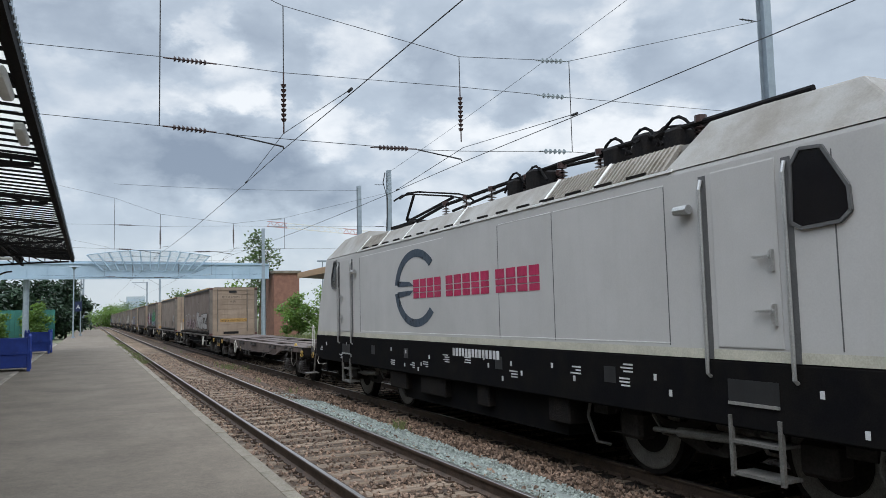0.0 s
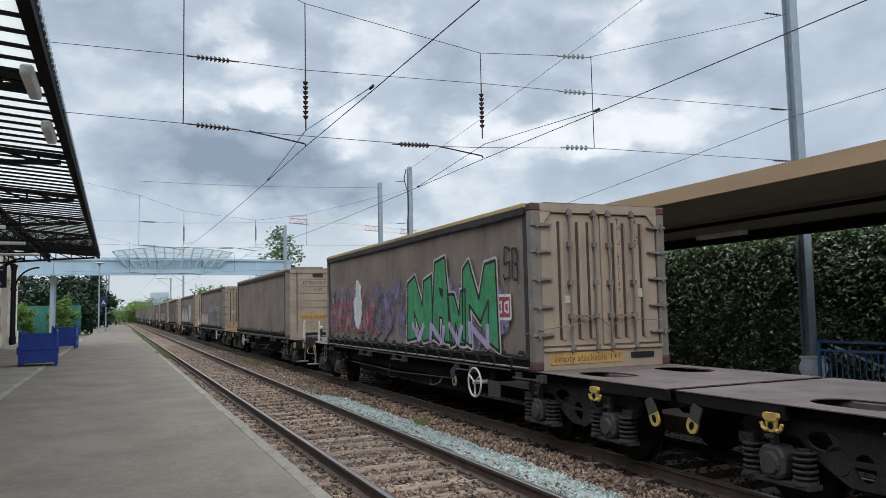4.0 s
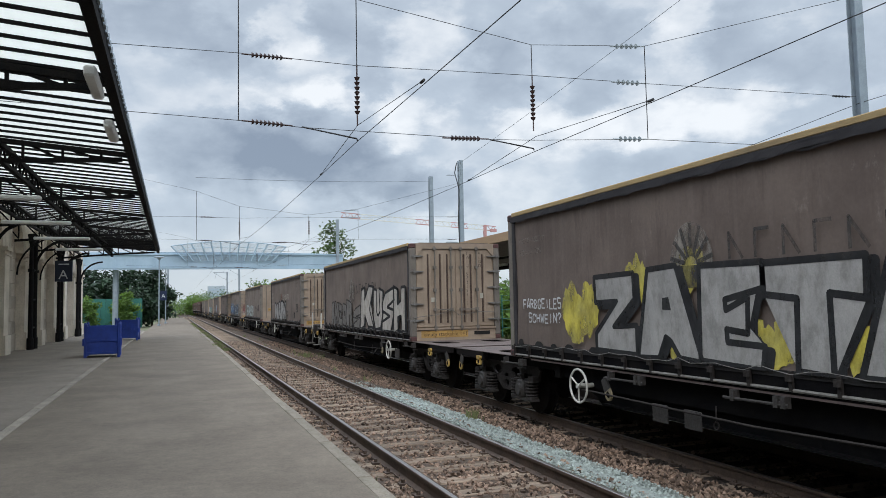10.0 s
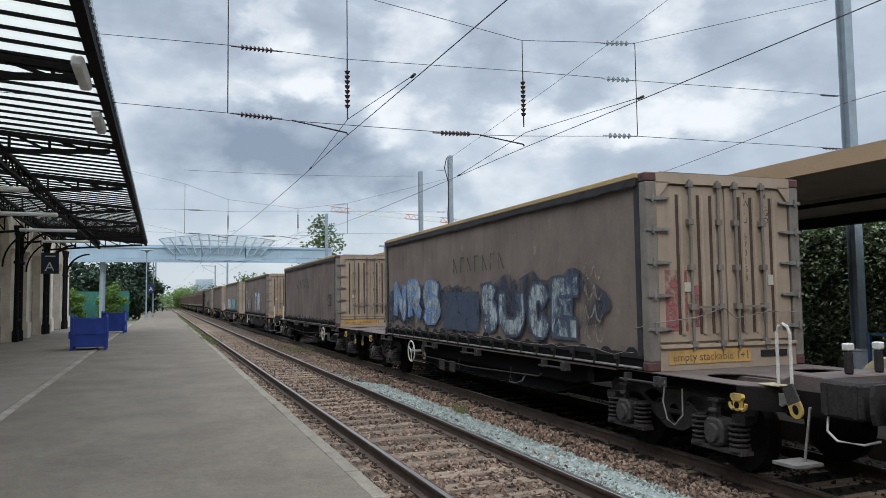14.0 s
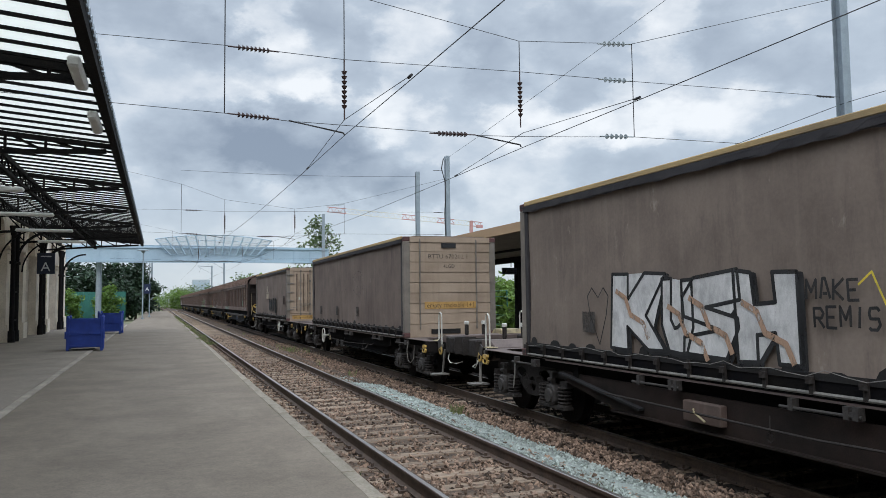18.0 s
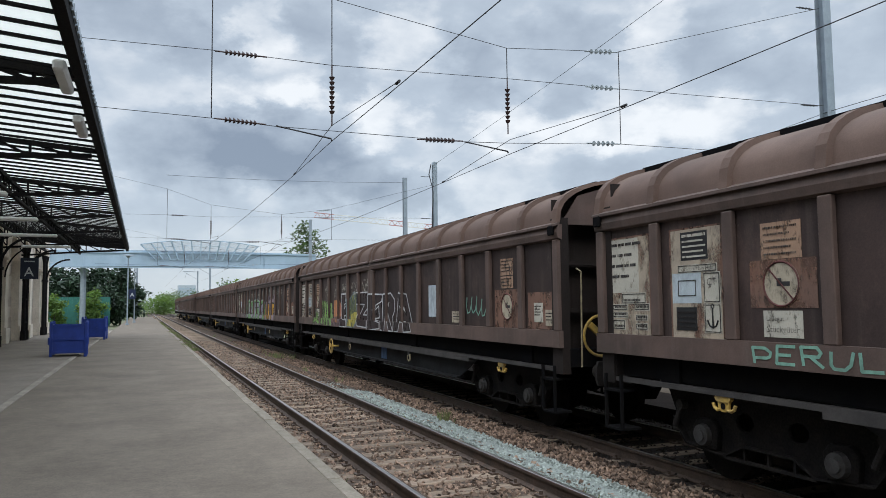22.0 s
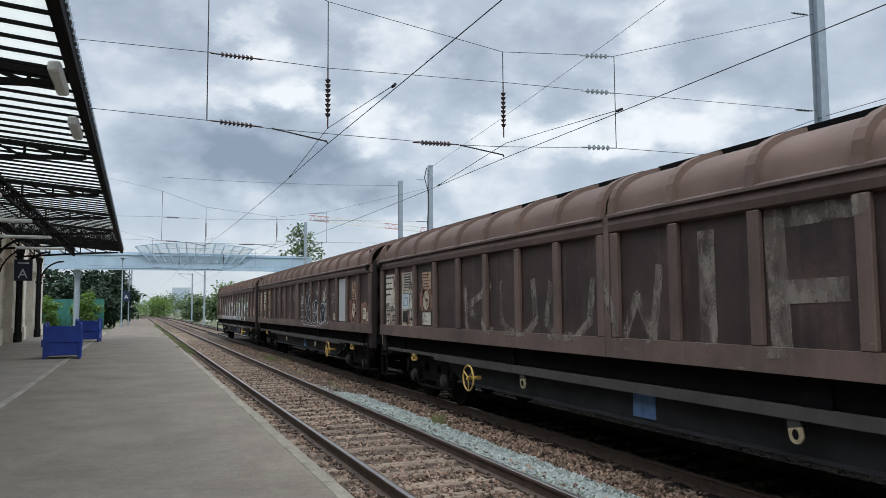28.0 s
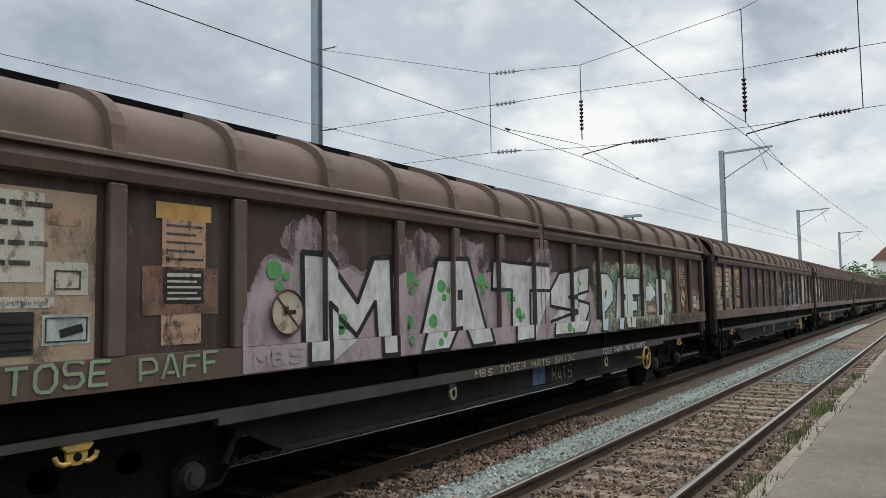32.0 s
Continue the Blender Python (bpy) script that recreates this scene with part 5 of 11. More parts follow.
def wagon_end(w, loaded, close=False):
    """The end deck of a carrier, built at its front: a holed deck with cut corners, the raised end beam, buffers, irons, hooks and step; close: the plain end inside a pair."""
    out = []

    def add(name, bm, material, label="", under=w):
        o = part(name, bm, material, under, label)
        if under is w:
            out.append(o)
        return o
    bm = B()
    plan = [(-1.26, 0.8), (-1.26, -2.92), (1.26, -2.92), (1.26, 0.8)] if close else [(-1.26, 0.8), (-1.26, -1.58), (-0.98, -2.02), (0.98, -2.02), (1.26, -1.58), (1.26, 0.8)]
    ring = []
    for cx in (-0.68, 0.68):
        ring.append([(cx + 0.30 * math.cos(k * math.pi / 8), -1.0 + 0.52 * math.copysign(abs(math.sin(k * math.pi / 8)) ** 0.6, math.sin(k * math.pi / 8))) for k in range(16)])
    edges = []
    for lp in [plan] + ring:
        v, u = [bm.verts.new((*p, 1.045)) for p in lp], [bm.verts.new((*p, 1.064 if not loaded else 1.056)) for p in lp]
        for q in (v, u):
            edges.append([bm.edges.new((q[k], q[(k + 1) % len(q)])) for k in range(len(q))])
        for k in range(len(v)):
            bm.faces.new((v[k], v[(k + 1) % len(v)], u[(k + 1) % len(v)], u[k]))
    for side in (0, 1):
        bmesh.ops.triangle_fill(bm, edges=[e for lp in edges[side::2] for e in lp], use_beauty=True)
    bmesh.ops.recalc_face_normals(bm, faces=bm.faces[:])
    add("deck_plate", bm, M["deck"])
    out.append(tow_hook(w, -1.54, 0.87, M["yellow"], -1.31, 1.05, 0.72))
    out.append(loop_eye(w, -2.7 if close else -2.2, 0.66 if close else 0.84, M["yellow"], -1.26 if close else -1.14, 0.10))
    if close:
        for s in (-1, 1):
            bm = B()
            prism(bm, [(-1.4, 0.90), (-1.4, 1.044), (-2.92, 1.044), (-2.92, 0.92)], "x", s * 1.22 - 0.03, s * 1.22 + 0.03)
            add("end_web", bm, M["deck_shaded"])
        bm = B()
        rod(bm, (0, -2.4, 0.9), (0, -3.1, 0.9), 0.09, 10)
        add("draw_bar", bm, M["bogie"])
        return out
    bm = B()
    prism(bm, [(-2.42, 0.82), (-2.42, 1.20), (-2.05, 1.21), (-1.72, 1.07), (-1.72, 0.96), (-2.0, 0.80)], "x", -0.98, 0.98)
    bevel(bm, 0.012)
    add("end_beam", bm, M["deck"])
    for s in (-1, 1):
        bm = B()
        prism(bm, [(s * 1.262, -1.50), (s * 1.262, -1.60), (s * 0.985, -2.04), (s * 0.985, -2.42), (s * 0.955, -2.42), (s * 0.955, -2.02), (s * 1.20, -1.56)], "z", 0.80, 1.044)
        add("corner_web", bm, M["deck_shaded"])
        bm = B()
        box(bm, s * 1.04 - 0.10, s * 1.04 + 0.10, -1.96, -1.70, 1.068, 1.085)
        bevel(bm, 0.006)
        add("corner_plate", bm, M["worn_buff"], "worn buff-painted corner plate")
        bm = B()
        x = s * 1.04
        pipe(bm, [(x, -2.06, 0.98), (x, -2.06, 1.62), (x, -2.03, 1.69), (x, -1.97, 1.72), (x, -1.91, 1.69), (x, -1.88, 1.62), (x, -1.88, 0.98)], 0.017, 8)
        g = add("grab_iron", bm, WHITE_STEEL, "worn white grab iron")
        bm = B()
        prism(bm, [(-2.14, 1.0), (-1.80, 1.0), (-1.86, 0.90), (-1.94, 0.86), (-2.0, 0.90), (-2.04, 0.86), (-2.1, 0.90)], "x", x - 0.03, x + 0.012)
        add("bracket", bm, M["plate_grey"], "", g)
        bm = B()
        box(bm, s * 0.875 - 0.21, s * 0.875 + 0.21, -2.92, -2.43, 0.84, 1.19)
        bevel(bm, 0.03)
        for k in (0, 3):
            box(bm, s * 0.875 - 0.225, s * 0.875 + 0.225, -2.87 + 0.11 * k, -2.83 + 0.11 * k, 0.86, 1.17)
        rod(bm, (s * 0.875, -3.05, 1.02), (s * 0.875, -2.9, 1.02), 0.12, 14)
        h = add("buffer", bm, M["bogie2"])
        bm = B()
        prism(bm, [(s * 0.875 - 0.24, 0.84), (s * 0.875 + 0.24, 0.84), (s * 0.875 + 0.27, 0.94), (s * 0.875 + 0.27, 1.10), (s * 0.875 + 0.24, 1.2), (s * 0.875 - 0.24, 1.2), (s * 0.875 - 0.27, 1.10), (s * 0.875 - 0.27, 0.94)], "y", -3.10, -3.05)
        add("buffer_head", bm, M["bogie2"], "", h)
    bm = B()
    rod(bm, (0, -2.5, 1.0), (0, -3.05, 0.97), 0.045, 8)
    wheel_ring(bm, (0, -3.1, 0.88), "x", 0.12, 0.03, 14, 6)
    add("coupling", bm, M["bogie"])
    bm = B()
    k = 0.7 if loaded else 1.0
    prism(bm, [(-2.32, 1.205), (-1.72, 1.10), (-1.74, 1.12 + 0.12 * k), (-1.90, 1.205 + 0.155 * k), (-2.28, 1.205 + 0.155 * k)], "x", 0.86 - 0.74 * k, 0.86)
    bevel(bm, 0.012)
    add("tool_box", bm, M["worn_buff"] if loaded else M["yellow"], "worn buff lidded box on the end beam" if loaded else "yellow lidded box on the end beam")
    for x in (-0.52, -0.10):
        bm = B()
        box(bm, x - 0.04, x + 0.04, -2.34, -2.26, 1.20, 1.44)
        bevel(bm, 0.02)
        p = add("stanchion", bm, M["bogie2"])
        bm = B()
        box(bm, x - 0.045, x + 0.045, -2.345, -2.255, 1.44, 1.52)
        bevel(bm, 0.012)
        add("cap", bm, WHITE_STEEL, "worn white stanchion cap", p)
    bm = B()
    box(bm, -1.34, -0.98, -2.36, -2.06, 0.33, 0.36)
    beam(bm, (-1.1, -2.24, 0.34), (-1.06, -2.30, 0.90), 0.05, 0.02)
    add("step", bm, M["plate_grey"], "grey shunter's step")
    bm = B()
    pipe(bm, [(-1.0, -2.46, 0.86), (-1.06, -2.5, 0.70), (-1.05, -2.6, 0.62), (-1.0, -2.85, 0.62), (-0.9, -2.95, 0.66)], 0.012, 6)
    add("hand_bar", bm, WHITE_STEEL)
    bm = B()
    pipe(bm, [(-1.28, -0.28, 0.98), (-1.30, -0.26, 0.72), (-1.29, -0.32, 0.52), (-1.26, -0.42, 0.46), (-1.2, -0.5, 0.58), (-1.18, -0.48, 0.9)], 0.010, 6)
    add("air_hose", bm, M["plate_grey"])
    for s in (-1, 1):
        bm = B()
        rod(bm, (s * 1.1, -0.06, 1.06), (s * 1.1, -0.06, 1.14), 0.06, 10, 0.03)
        if not loaded:
            add("locating_cone", bm, M["yellow"], "yellow container cone")
        else:
            bm.free()
    return out


def flat_wagon(lead, loaded=True):
    """One of a close-coupled pair of container carriers; lead: the one with its buffers in front."""
    w = empty("container_wagon", "brown skeletal container wagon on two bogies", "wagon", "container wagons")
    wagon_end(w, loaded, not lead)
    for o in wagon_end(w, loaded, lead):
        o.matrix_basis = MIRROR @ o.matrix_basis
    DK = M["deck_shaded"] if loaded else M["deck"]
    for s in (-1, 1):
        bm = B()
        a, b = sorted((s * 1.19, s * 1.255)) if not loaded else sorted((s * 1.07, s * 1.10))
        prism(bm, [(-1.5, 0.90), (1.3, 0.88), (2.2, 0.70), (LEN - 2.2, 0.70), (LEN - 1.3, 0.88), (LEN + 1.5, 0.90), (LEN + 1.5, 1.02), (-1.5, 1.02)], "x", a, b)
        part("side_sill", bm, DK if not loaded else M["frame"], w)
        bm = B()
        a, b = sorted((s * 0.98, s * 1.27))
        box(bm, a, b, 0.8, LEN - 0.8, 1.02, 1.045)
        if not loaded:
            box(bm, a, b, 2.2, LEN - 2.2, 0.685, 0.702)
        part("flange", bm, M["deck"], w)
        bm = B()
        prism(bm, [(1.6, 0.80), (2.8, 0.50), (LEN - 2.8, 0.50), (LEN - 1.6, 0.80)], "x", s * 0.99 - 0.02, s * 0.99 + 0.02)
        box(bm, s * 0.99 - 0.09, s * 0.99 + 0.09, 2.8, LEN - 2.8, 0.47, 0.50)
        part("fish_belly", bm, M["frame"], w)
        bm = B()
        a, b = sorted((s * 0.10, s * 0.42))
        box(bm, a, b, -2.0, LEN + 2.0, 0.72, 1.035)
        bevel(bm, 0.01)
        part("centre_sill", bm, M["deck"], w)
        for p, q in () if loaded else ((1.7, 2.5), (4.6, 5.7), (8.2, 8.9)) if s < 0 else ((0.8, 3.0), (4.2, 4.9), (6.9, 7.5), (9.6, 11.4)):
            bm = B()
            a, b = sorted((s * 0.42, s * 0.98))
            box(bm, a, b, p, q, 1.0, 1.03)
            part("cover_plate", bm, M["deck"], w)
    cross = B()
    box(cross, -1.18, 1.18, -0.08, 0.08, 0.78, 0.98)
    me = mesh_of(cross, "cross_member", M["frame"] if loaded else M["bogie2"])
    for y in (1.6, 10.6) if loaded else (1.6, 3.4, 5.2, 7.0, 8.8, 10.6):
        part("cross_member", me, None, w).location.y = y
    # folding container spigots hung along the sill
    b2 = B()
    for k in (-0.34, -0.24, 0.40):
        box(b2, -1.33, -1.24, k - 0.03, k + 0.03, 0.90, 1.019)
    box(b2, -1.32, -1.27, -0.36, -0.20, 0.93, 0.97)
    rod(b2, (-1.31, -0.40, 0.935), (-1.31, 0.55, 0.925), 0.016, 8)
    me = mesh_of(b2, "folding_spigot", M["axle"])
    for y in (0.1, 2.45, 5.9, 8.4, LEN - 0.2):
        part("folding_spigot", me, None, w).location.y = y
    bm = B()
    pipe(bm, [(-1.26, 3.0, 0.78), (-1.32, 3.0, 0.74), (-1.32, 6.0, 0.66), (-1.32, 9.6, 0.70)], 0.014, 6)
    part("brake_rod", bm, M["bogie2"], w)
    for y in (4.1, 6.6):
        bm = B()
        wheel_ring(bm, (-1.3, y, 0.58), "x", 0.045, 0.009, 12, 5)
        rod(bm, (-1.3, y, 0.63), (-1.28, y + 0.02, 0.80), 0.008, 5)
        part("hanging_ring", bm, M["bogie2"], w)
    bm = B()
    pipe(bm, [(-1.28, 3.55, 0.72), (-1.36, 3.5, 0.62), (-1.38, 3.7, 0.56), (-1.37, 4.0, 0.55)], 0.018, 6)
    part("release_handle", bm, M["axle"], w)
    for y, hh in ((6.9, 0.23), (7.55, 0.23)) if lead else ((1.18, 0.27),):
        bm = B()
        box(bm, -1.27, -1.255, y, y + (0.32 if lead else 0.45), 0.69 - hh + (0.0 if lead else 0.12), 0.69 + (0.0 if lead else 0.12))
        bevel(bm, 0.005)
        part("data_plate", bm, M["axle"], w, "grimy dark data plate")
    bm = B()
    rod(bm, (-0.6, 6.2, 0.55), (-0.6, 7.4, 0.55), 0.19, 12)
    part("air_tank", bm, M["bogie"], w)
    bm = B()
    rod(bm, (0.4, 5.2, 0.55), (0.4, 6.2, 0.55), 0.15, 12)
    part("air_tank", bm, M["bogie"], w)
    bogie(w, -0.12 if lead else -0.76), bogie(w, LEN + (0.76 if lead else 0.12))
    handwheel(w, 9.6 if lead else 1.95, 0.75, WHITE_STEEL)
    loop_eye(w, 8.9 if lead else 3.0, 0.66, M["worn_buff"], -1.28)
    return w


paint("p_chalk0", (0.46, 0.43, 0.36), 0.35, 0.2, 0.34, 0.46, 9.0)
paint("p_salmon", (0.36, 0.23, 0.155), 0.35, 0.1, 0.36, 0.5, 8.0)
paint("p_rust2", (0.33, 0.245, 0.17), 0.3, 0.2, 0.34, 0.50, 2.2)
paint("p_ghost0", (0.40, 0.44, 0.42), 0.4, 0.5)
paint("sign_ring", (0.10, 0.03, 0.028), thin=0.7)


def end_panel(c):
    """Planked front wall of a container."""
    for k in range(8):
        bm = B()
        z0 = 0.34 + k * 0.265
        box(bm, -1.12, 1.12, 0.02, 0.05, z0, z0 + 0.252)
        bevel(bm, 0.004)
        part("end_board", bm, M["panel"], c)
    for x in (-0.85, 0.72):
        bm = B()
        rod(bm, (x, -0.01, 0.2), (x, -0.01, 2.52), 0.022, 8)
        part("lock_rod", bm, M["post_grey"], c)
    bm = B()
    box(bm, -1.12, 1.12, 0.0, 0.06, 0.0, 0.33)
    part("end_sill", bm, M["panel"], c)
    bm = B()
    box(bm, -0.55, 0.25, -0.02, 0.02, 0.08, 0.2)
    part("fork_slot", bm, M["curtain_hem"], c)
    bm = B()
    box(bm, -0.25, 0.15, -0.01, 0.03, 2.3, 2.42)
    part("vent", bm, M["black"], c)
    bm = B()
    box(bm, -0.72, 0.72, 0.012, 0.019, 0.72, 0.90)
    s = part("notice_strip", bm, M["p_ochre"], c, "orange lettered notice strip")
    written("lettering", "empty stackable 1+1", 0.17, M["p_dirt"], s, pose(-0.66, 0.010, 0.755, 90, 0, 0), width=1.3)


def end_doors(c):
    """Double doors of a container: dark brown recess strips, lock rods with cams, long hinges, bottom beam."""
    for s in (-1, 1):
        bm = B()
        a, b = sorted((s * 0.012, s * 1.10))
        box(bm, a, b, 0.03, 0.06, 0.36, 2.42)
        bevel(bm, 0.008)
        d = part("door", bm, M["panel"], c, "buff steel door leaf")
        for x in (0.24, 0.44, 0.78):
            bm = B()
            box(bm, s * x - 0.022, s * x + 0.022, 0.024, 0.031, 0.46, 2.30)
            part("recess", bm, M["recess"], d)
            bm = B()
            prism(bm, [(s * x + 0.022, 0.031), (s * x + 0.085, 0.031), (s * x + 0.07, 0.006), (s * x + 0.036, 0.006)], "z", 0.46, 2.30)
            part("rib", bm, M["panel"], d)
        for x in (0.14, 0.60):
            bm = B()
            rod(bm, (s * x, -0.02, 0.25), (s * x, -0.02, 2.50), 0.019, 8)
            for z in (0.30, 0.78, 1.30, 1.9, 2.40):
                box(bm, s * x - 0.042, s * x + 0.042, -0.045, 0.03, z, z + 0.075)
            part("lock_rod", bm, M["post_grey"], d)
        for z in (0.50, 0.93, 1.36, 1.79, 2.2):
            bm = B()
            prism(bm, [(s * 1.285, z + 0.022), (s * 1.285, z + 0.056), (s * 1.12, z + 0.066), (s * 0.92, z + 0.05), (s * 0.92, z + 0.03), (s * 1.12, z + 0.012)], "y", -0.02, 0.028)
            rod(bm, (s * 1.19, -0.028, z - 0.012), (s * 1.19, -0.028, z + 0.09), 0.02, 8)
            part("hinge", bm, M["plate_grey"], d)
        bm = B()
        box(bm, s * 0.37 - 0.17, s * 0.37 + 0.17, -0.06, -0.035, 0.80, 0.83)
        part("lock_handle", bm, M["post_grey"], d)
        bm = B()
        prism(bm, [(s * 1.12, 2.20), (s * 1.12, 2.46), (s * 0.90, 2.46)], "y", -0.002, 0.028)
        part("gusset", bm, M["panel"], c)
    bm = B()
    box(bm, -1.12, 1.12, 0.0, 0.06, 0.0, 0.33)
    part("end_sill", bm, M["panel"], c)
    bm = B()
    box(bm, -1.12, 1.12, -0.03, 0.0, 0.29, 0.335)
    part("drip_ledge", bm, M["panel"], c)
    bm = B()
    box(bm, -1.0, 0.32, -0.008, -0.002, 0.08, 0.26)
    s = part("notice_strip", bm, M["p_ochre"], c, "ochre lettered notice strip")
    written("lettering", "empty stackable 1+1", 0.15, M["p_dirt"], s, pose(-0.94, -0.010, 0.12, 90, 0, 0), width=1.22)
    bm = B()
    box(bm, 0.5, 0.95, -0.012, 0.0, 0.13, 0.22)
    part("fork_slot", bm, M["curtain_hem"], c)
    # seal wire strung across the doors
    bm = B()
    pipe(bm, [(-1.32, 0.25, 0.55), (-1.2, -0.03, 0.62), (-0.6, -0.06, 0.68), (-0.14, -0.06, 0.80), (0.05, -0.06, 0.66), (0.62, -0.06, 0.74), (1.1, -0.04, 0.72)], 0.008, 5)
    part("seal_wire", bm, M["plate_grey"], c)
    for x, z, w_, h_ in ((-0.7, 1.02, 0.14, 0.12), (0.70, 1.10, 0.09, 0.14)):
        bm = B()
        box(bm, x, x + w_, 0.016, 0.023, z, z + h_)
        part("label", bm, M["p_chalk0"], c, "small pale sticker")




def container(doors):
    c = empty("curtain_container", "grimy grey-brown curtain-sided container on a flat wagon", "container", "curtain containers")
    X = 1.275
    for x in (-X, X - 0.16):
        for y in (0, LEN - 0.16):
            bm = B()
            box(bm, x, x + 0.16, y, y + 0.16, 0.12, HI - 0.12)
            bevel(bm, 0.012)
            part("corner_post", bm, M["post_grey"], c)
            for z in (0, HI - 0.12):
                bm = B()
                box(bm, x - 0.005, x + 0.165, y - 0.005, y + 0.17, z, z + 0.12)
                bevel(bm, 0.015)
                q = part("corner_casting", bm, M["corner"], c, "dark red corner casting")
                if x < 0:
                    b2 = B()
                    rod(b2, (x - 0.009, y + 0.08, z + 0.06), (x + 0.02, y + 0.08, z + 0.06), 0.028, 8)
                    part("casting_hole", b2, M["black"], q)
    # curtain with slow ripples, gathered at the hem
    for s in (-1, 1):
        bm = B()
        n, m = 110 if s < 0 else 2, 7 if s < 0 else 2
        grid = []
        for i in range(n + 1):
            y = 0.17 + (LEN - 0.34) * i / n
            row = []
            for j in range(m + 1):
                z = 0.20 + (HI - 0.33) * j / m
                d = 0.010 * math.sin(y * 2.1 + 0.7 * j) * (1 - j / m) + 0.012 * math.sin(y * 11.0) * max(0, 1 - 3.0 * j / m) + 0.006 * math.sin(y * 0.9 + j)
                row.append(bm.verts.new((s * (X - 0.03) - s * 0 + d, y, z)))
            grid.append(row)
        for i in range(n):
            for j in range(m):
                bm.faces.new((grid[i][j], grid[i + 1][j], grid[i + 1][j + 1], grid[i][j + 1]) if s > 0 else (grid[i][j], grid[i][j + 1], grid[i + 1][j + 1], grid[i + 1][j]))
        part("curtain", bm, M["curtain"], c, smooth=True)
        bm = B()
        box(bm, s * (X - 0.03) - 0.03, s * (X - 0.03) + 0.03, 0.17, LEN - 0.17, 0.155, 0.225)
        part("hem_band", bm, M["curtain_hem"], c)
        if s < 0:
            for y in (0.168, LEN - 0.278):
                bm = B()
                box(bm, -X - 0.004, -X + 0.05, y, y + 0.11, 0.18, HI - 0.10)
                bevel(bm, 0.012)
                part("curtain_pole", bm, M["tarp_edge"], c, "dark curtain tensioning pole")
        bm = B()
        box(bm, s * X - 0.03, s * X + 0.03, 0.17, LEN - 0.17, HI - 0.15, HI - 0.06)
        part("top_rail", bm, M["tarp_edge"], c)
        if s < 0:
            r_ = random.Random(31)
            bm = B()
            ys = [0.17 + (LEN - 0.34) * k / 60 for k in range(61)]
            up = [bm.verts.new((-X - 0.032, y, HI - 0.08)) for y in ys]
            dn = [bm.verts.new((-X - 0.026 + r_.uniform(-0.01, 0.008), y, HI - 0.155 - abs(r_.gauss(0, 0.014)))) for y in ys]
            for k in range(60):
                bm.faces.new((up[k], dn[k], dn[k + 1], up[k + 1]))
            part("tarp_fringe", bm, M["tarp_edge"], c)
            bm = B()
            pts = []
            for k in range(53):
                pts.append((-X - 0.05, 0.3 + (LEN - 0.6) * k / 52, 0.20 + (0.02 if k % 2 else 0.0) + r_.uniform(-0.03, 0.05)))
            pipe(bm, pts, 0.0045, 4)
            part("lacing_cord", bm, M["plate_grey"], c, "pale cord laced along the hem")
        bm = B()
        box(bm, s * X - 0.02, s * X + 0.04, 0.2, LEN - 0.2, HI - 0.056, HI + 0.02)
        bevel(bm, 0.01)
        part("roof_batten", bm, M["wood"], c, "yellow weathered roof batten")
        bm = B()
        box(bm, s * (X - 0.06) - 0.05, s * (X - 0.06) + 0.05, 0.17, LEN - 0.17, 0.0, 0.16)
        part("bottom_rail", bm, M["frame"], c)
        bm = B()
        rod(bm, (s * X, 0.2, 0.03), (s * X, LEN - 0.2, 0.03), 0.02, 6)
        part("lashing_rail", bm, M["plate_grey"], c)
    # a scalloped hem and its buckles
    b2 = B()
    prism(b2, [(-0.15, 0.19), (0.15, 0.19), (0.145, 0.24), (0.11, 0.30), (0.05, 0.335), (-0.05, 0.335), (-0.11, 0.30), (-0.145, 0.24)], "x", -X + 0.002, -X + 0.010)
    hem = mesh_of(b2, "hem_scallop", M["curtain_hem"])
    b2 = B()
    box(b2, -X - 0.02, -X + 0.01, -0.025, 0.025, 0.02, 0.22)
    box(b2, -X - 0.045, -X - 0.02, -0.045, 0.045, 0.12, 0.19)
    buckle = mesh_of(b2, "buckle", M["bogie2"])
    r_ = random.Random(77)
    for k in range(20):
        y = 0.45 + k * 0.593
        o = part("hem_scallop", hem, None, c)
        q = r_.uniform(0.6, 1.05)
        o.matrix_basis = pose(0, y + r_.uniform(-0.08, 0.08), 0.22 * (1 - q) + r_.uniform(-0.05, 0.0)) @ Matrix.Diagonal((1, r_.uniform(0.7, 1.05), q, 1))
        part("buckle", buckle, None, c).location.y = y + 0.28
    bm = B()
    prism(bm, [(-X + 0.02, HI - 0.06), (X - 0.02, HI - 0.06), (X - 0.3, HI + 0.03), (-X + 0.3, HI + 0.03)], "y", 0.1, LEN - 0.1)
    part("roof", bm, M["curtain"], c)
    bm = B()
    box(bm, -X + 0.1, X - 0.1, 0.06, 0.14, 0.02, HI - 0.05)
    box(bm, -X + 0.16, X - 0.16, -0.002, 0.1, HI - 0.14, HI - 0.0)
    part("end_frame", bm, M["panel"], c)
    bm = B()
    box(bm, -X + 0.1, X - 0.1, LEN - 0.14, LEN - 0.06, 0.02, HI - 0.05)
    part("end_frame", bm, M["panel"], c)
    bm = B()
    box(bm, -X + 0.15, X - 0.15, 0.1, LEN - 0.1, 0.0, 0.1)
    part("floor", bm, M["frame"], c)
    (end_doors if doors else end_panel)(c)
    return c


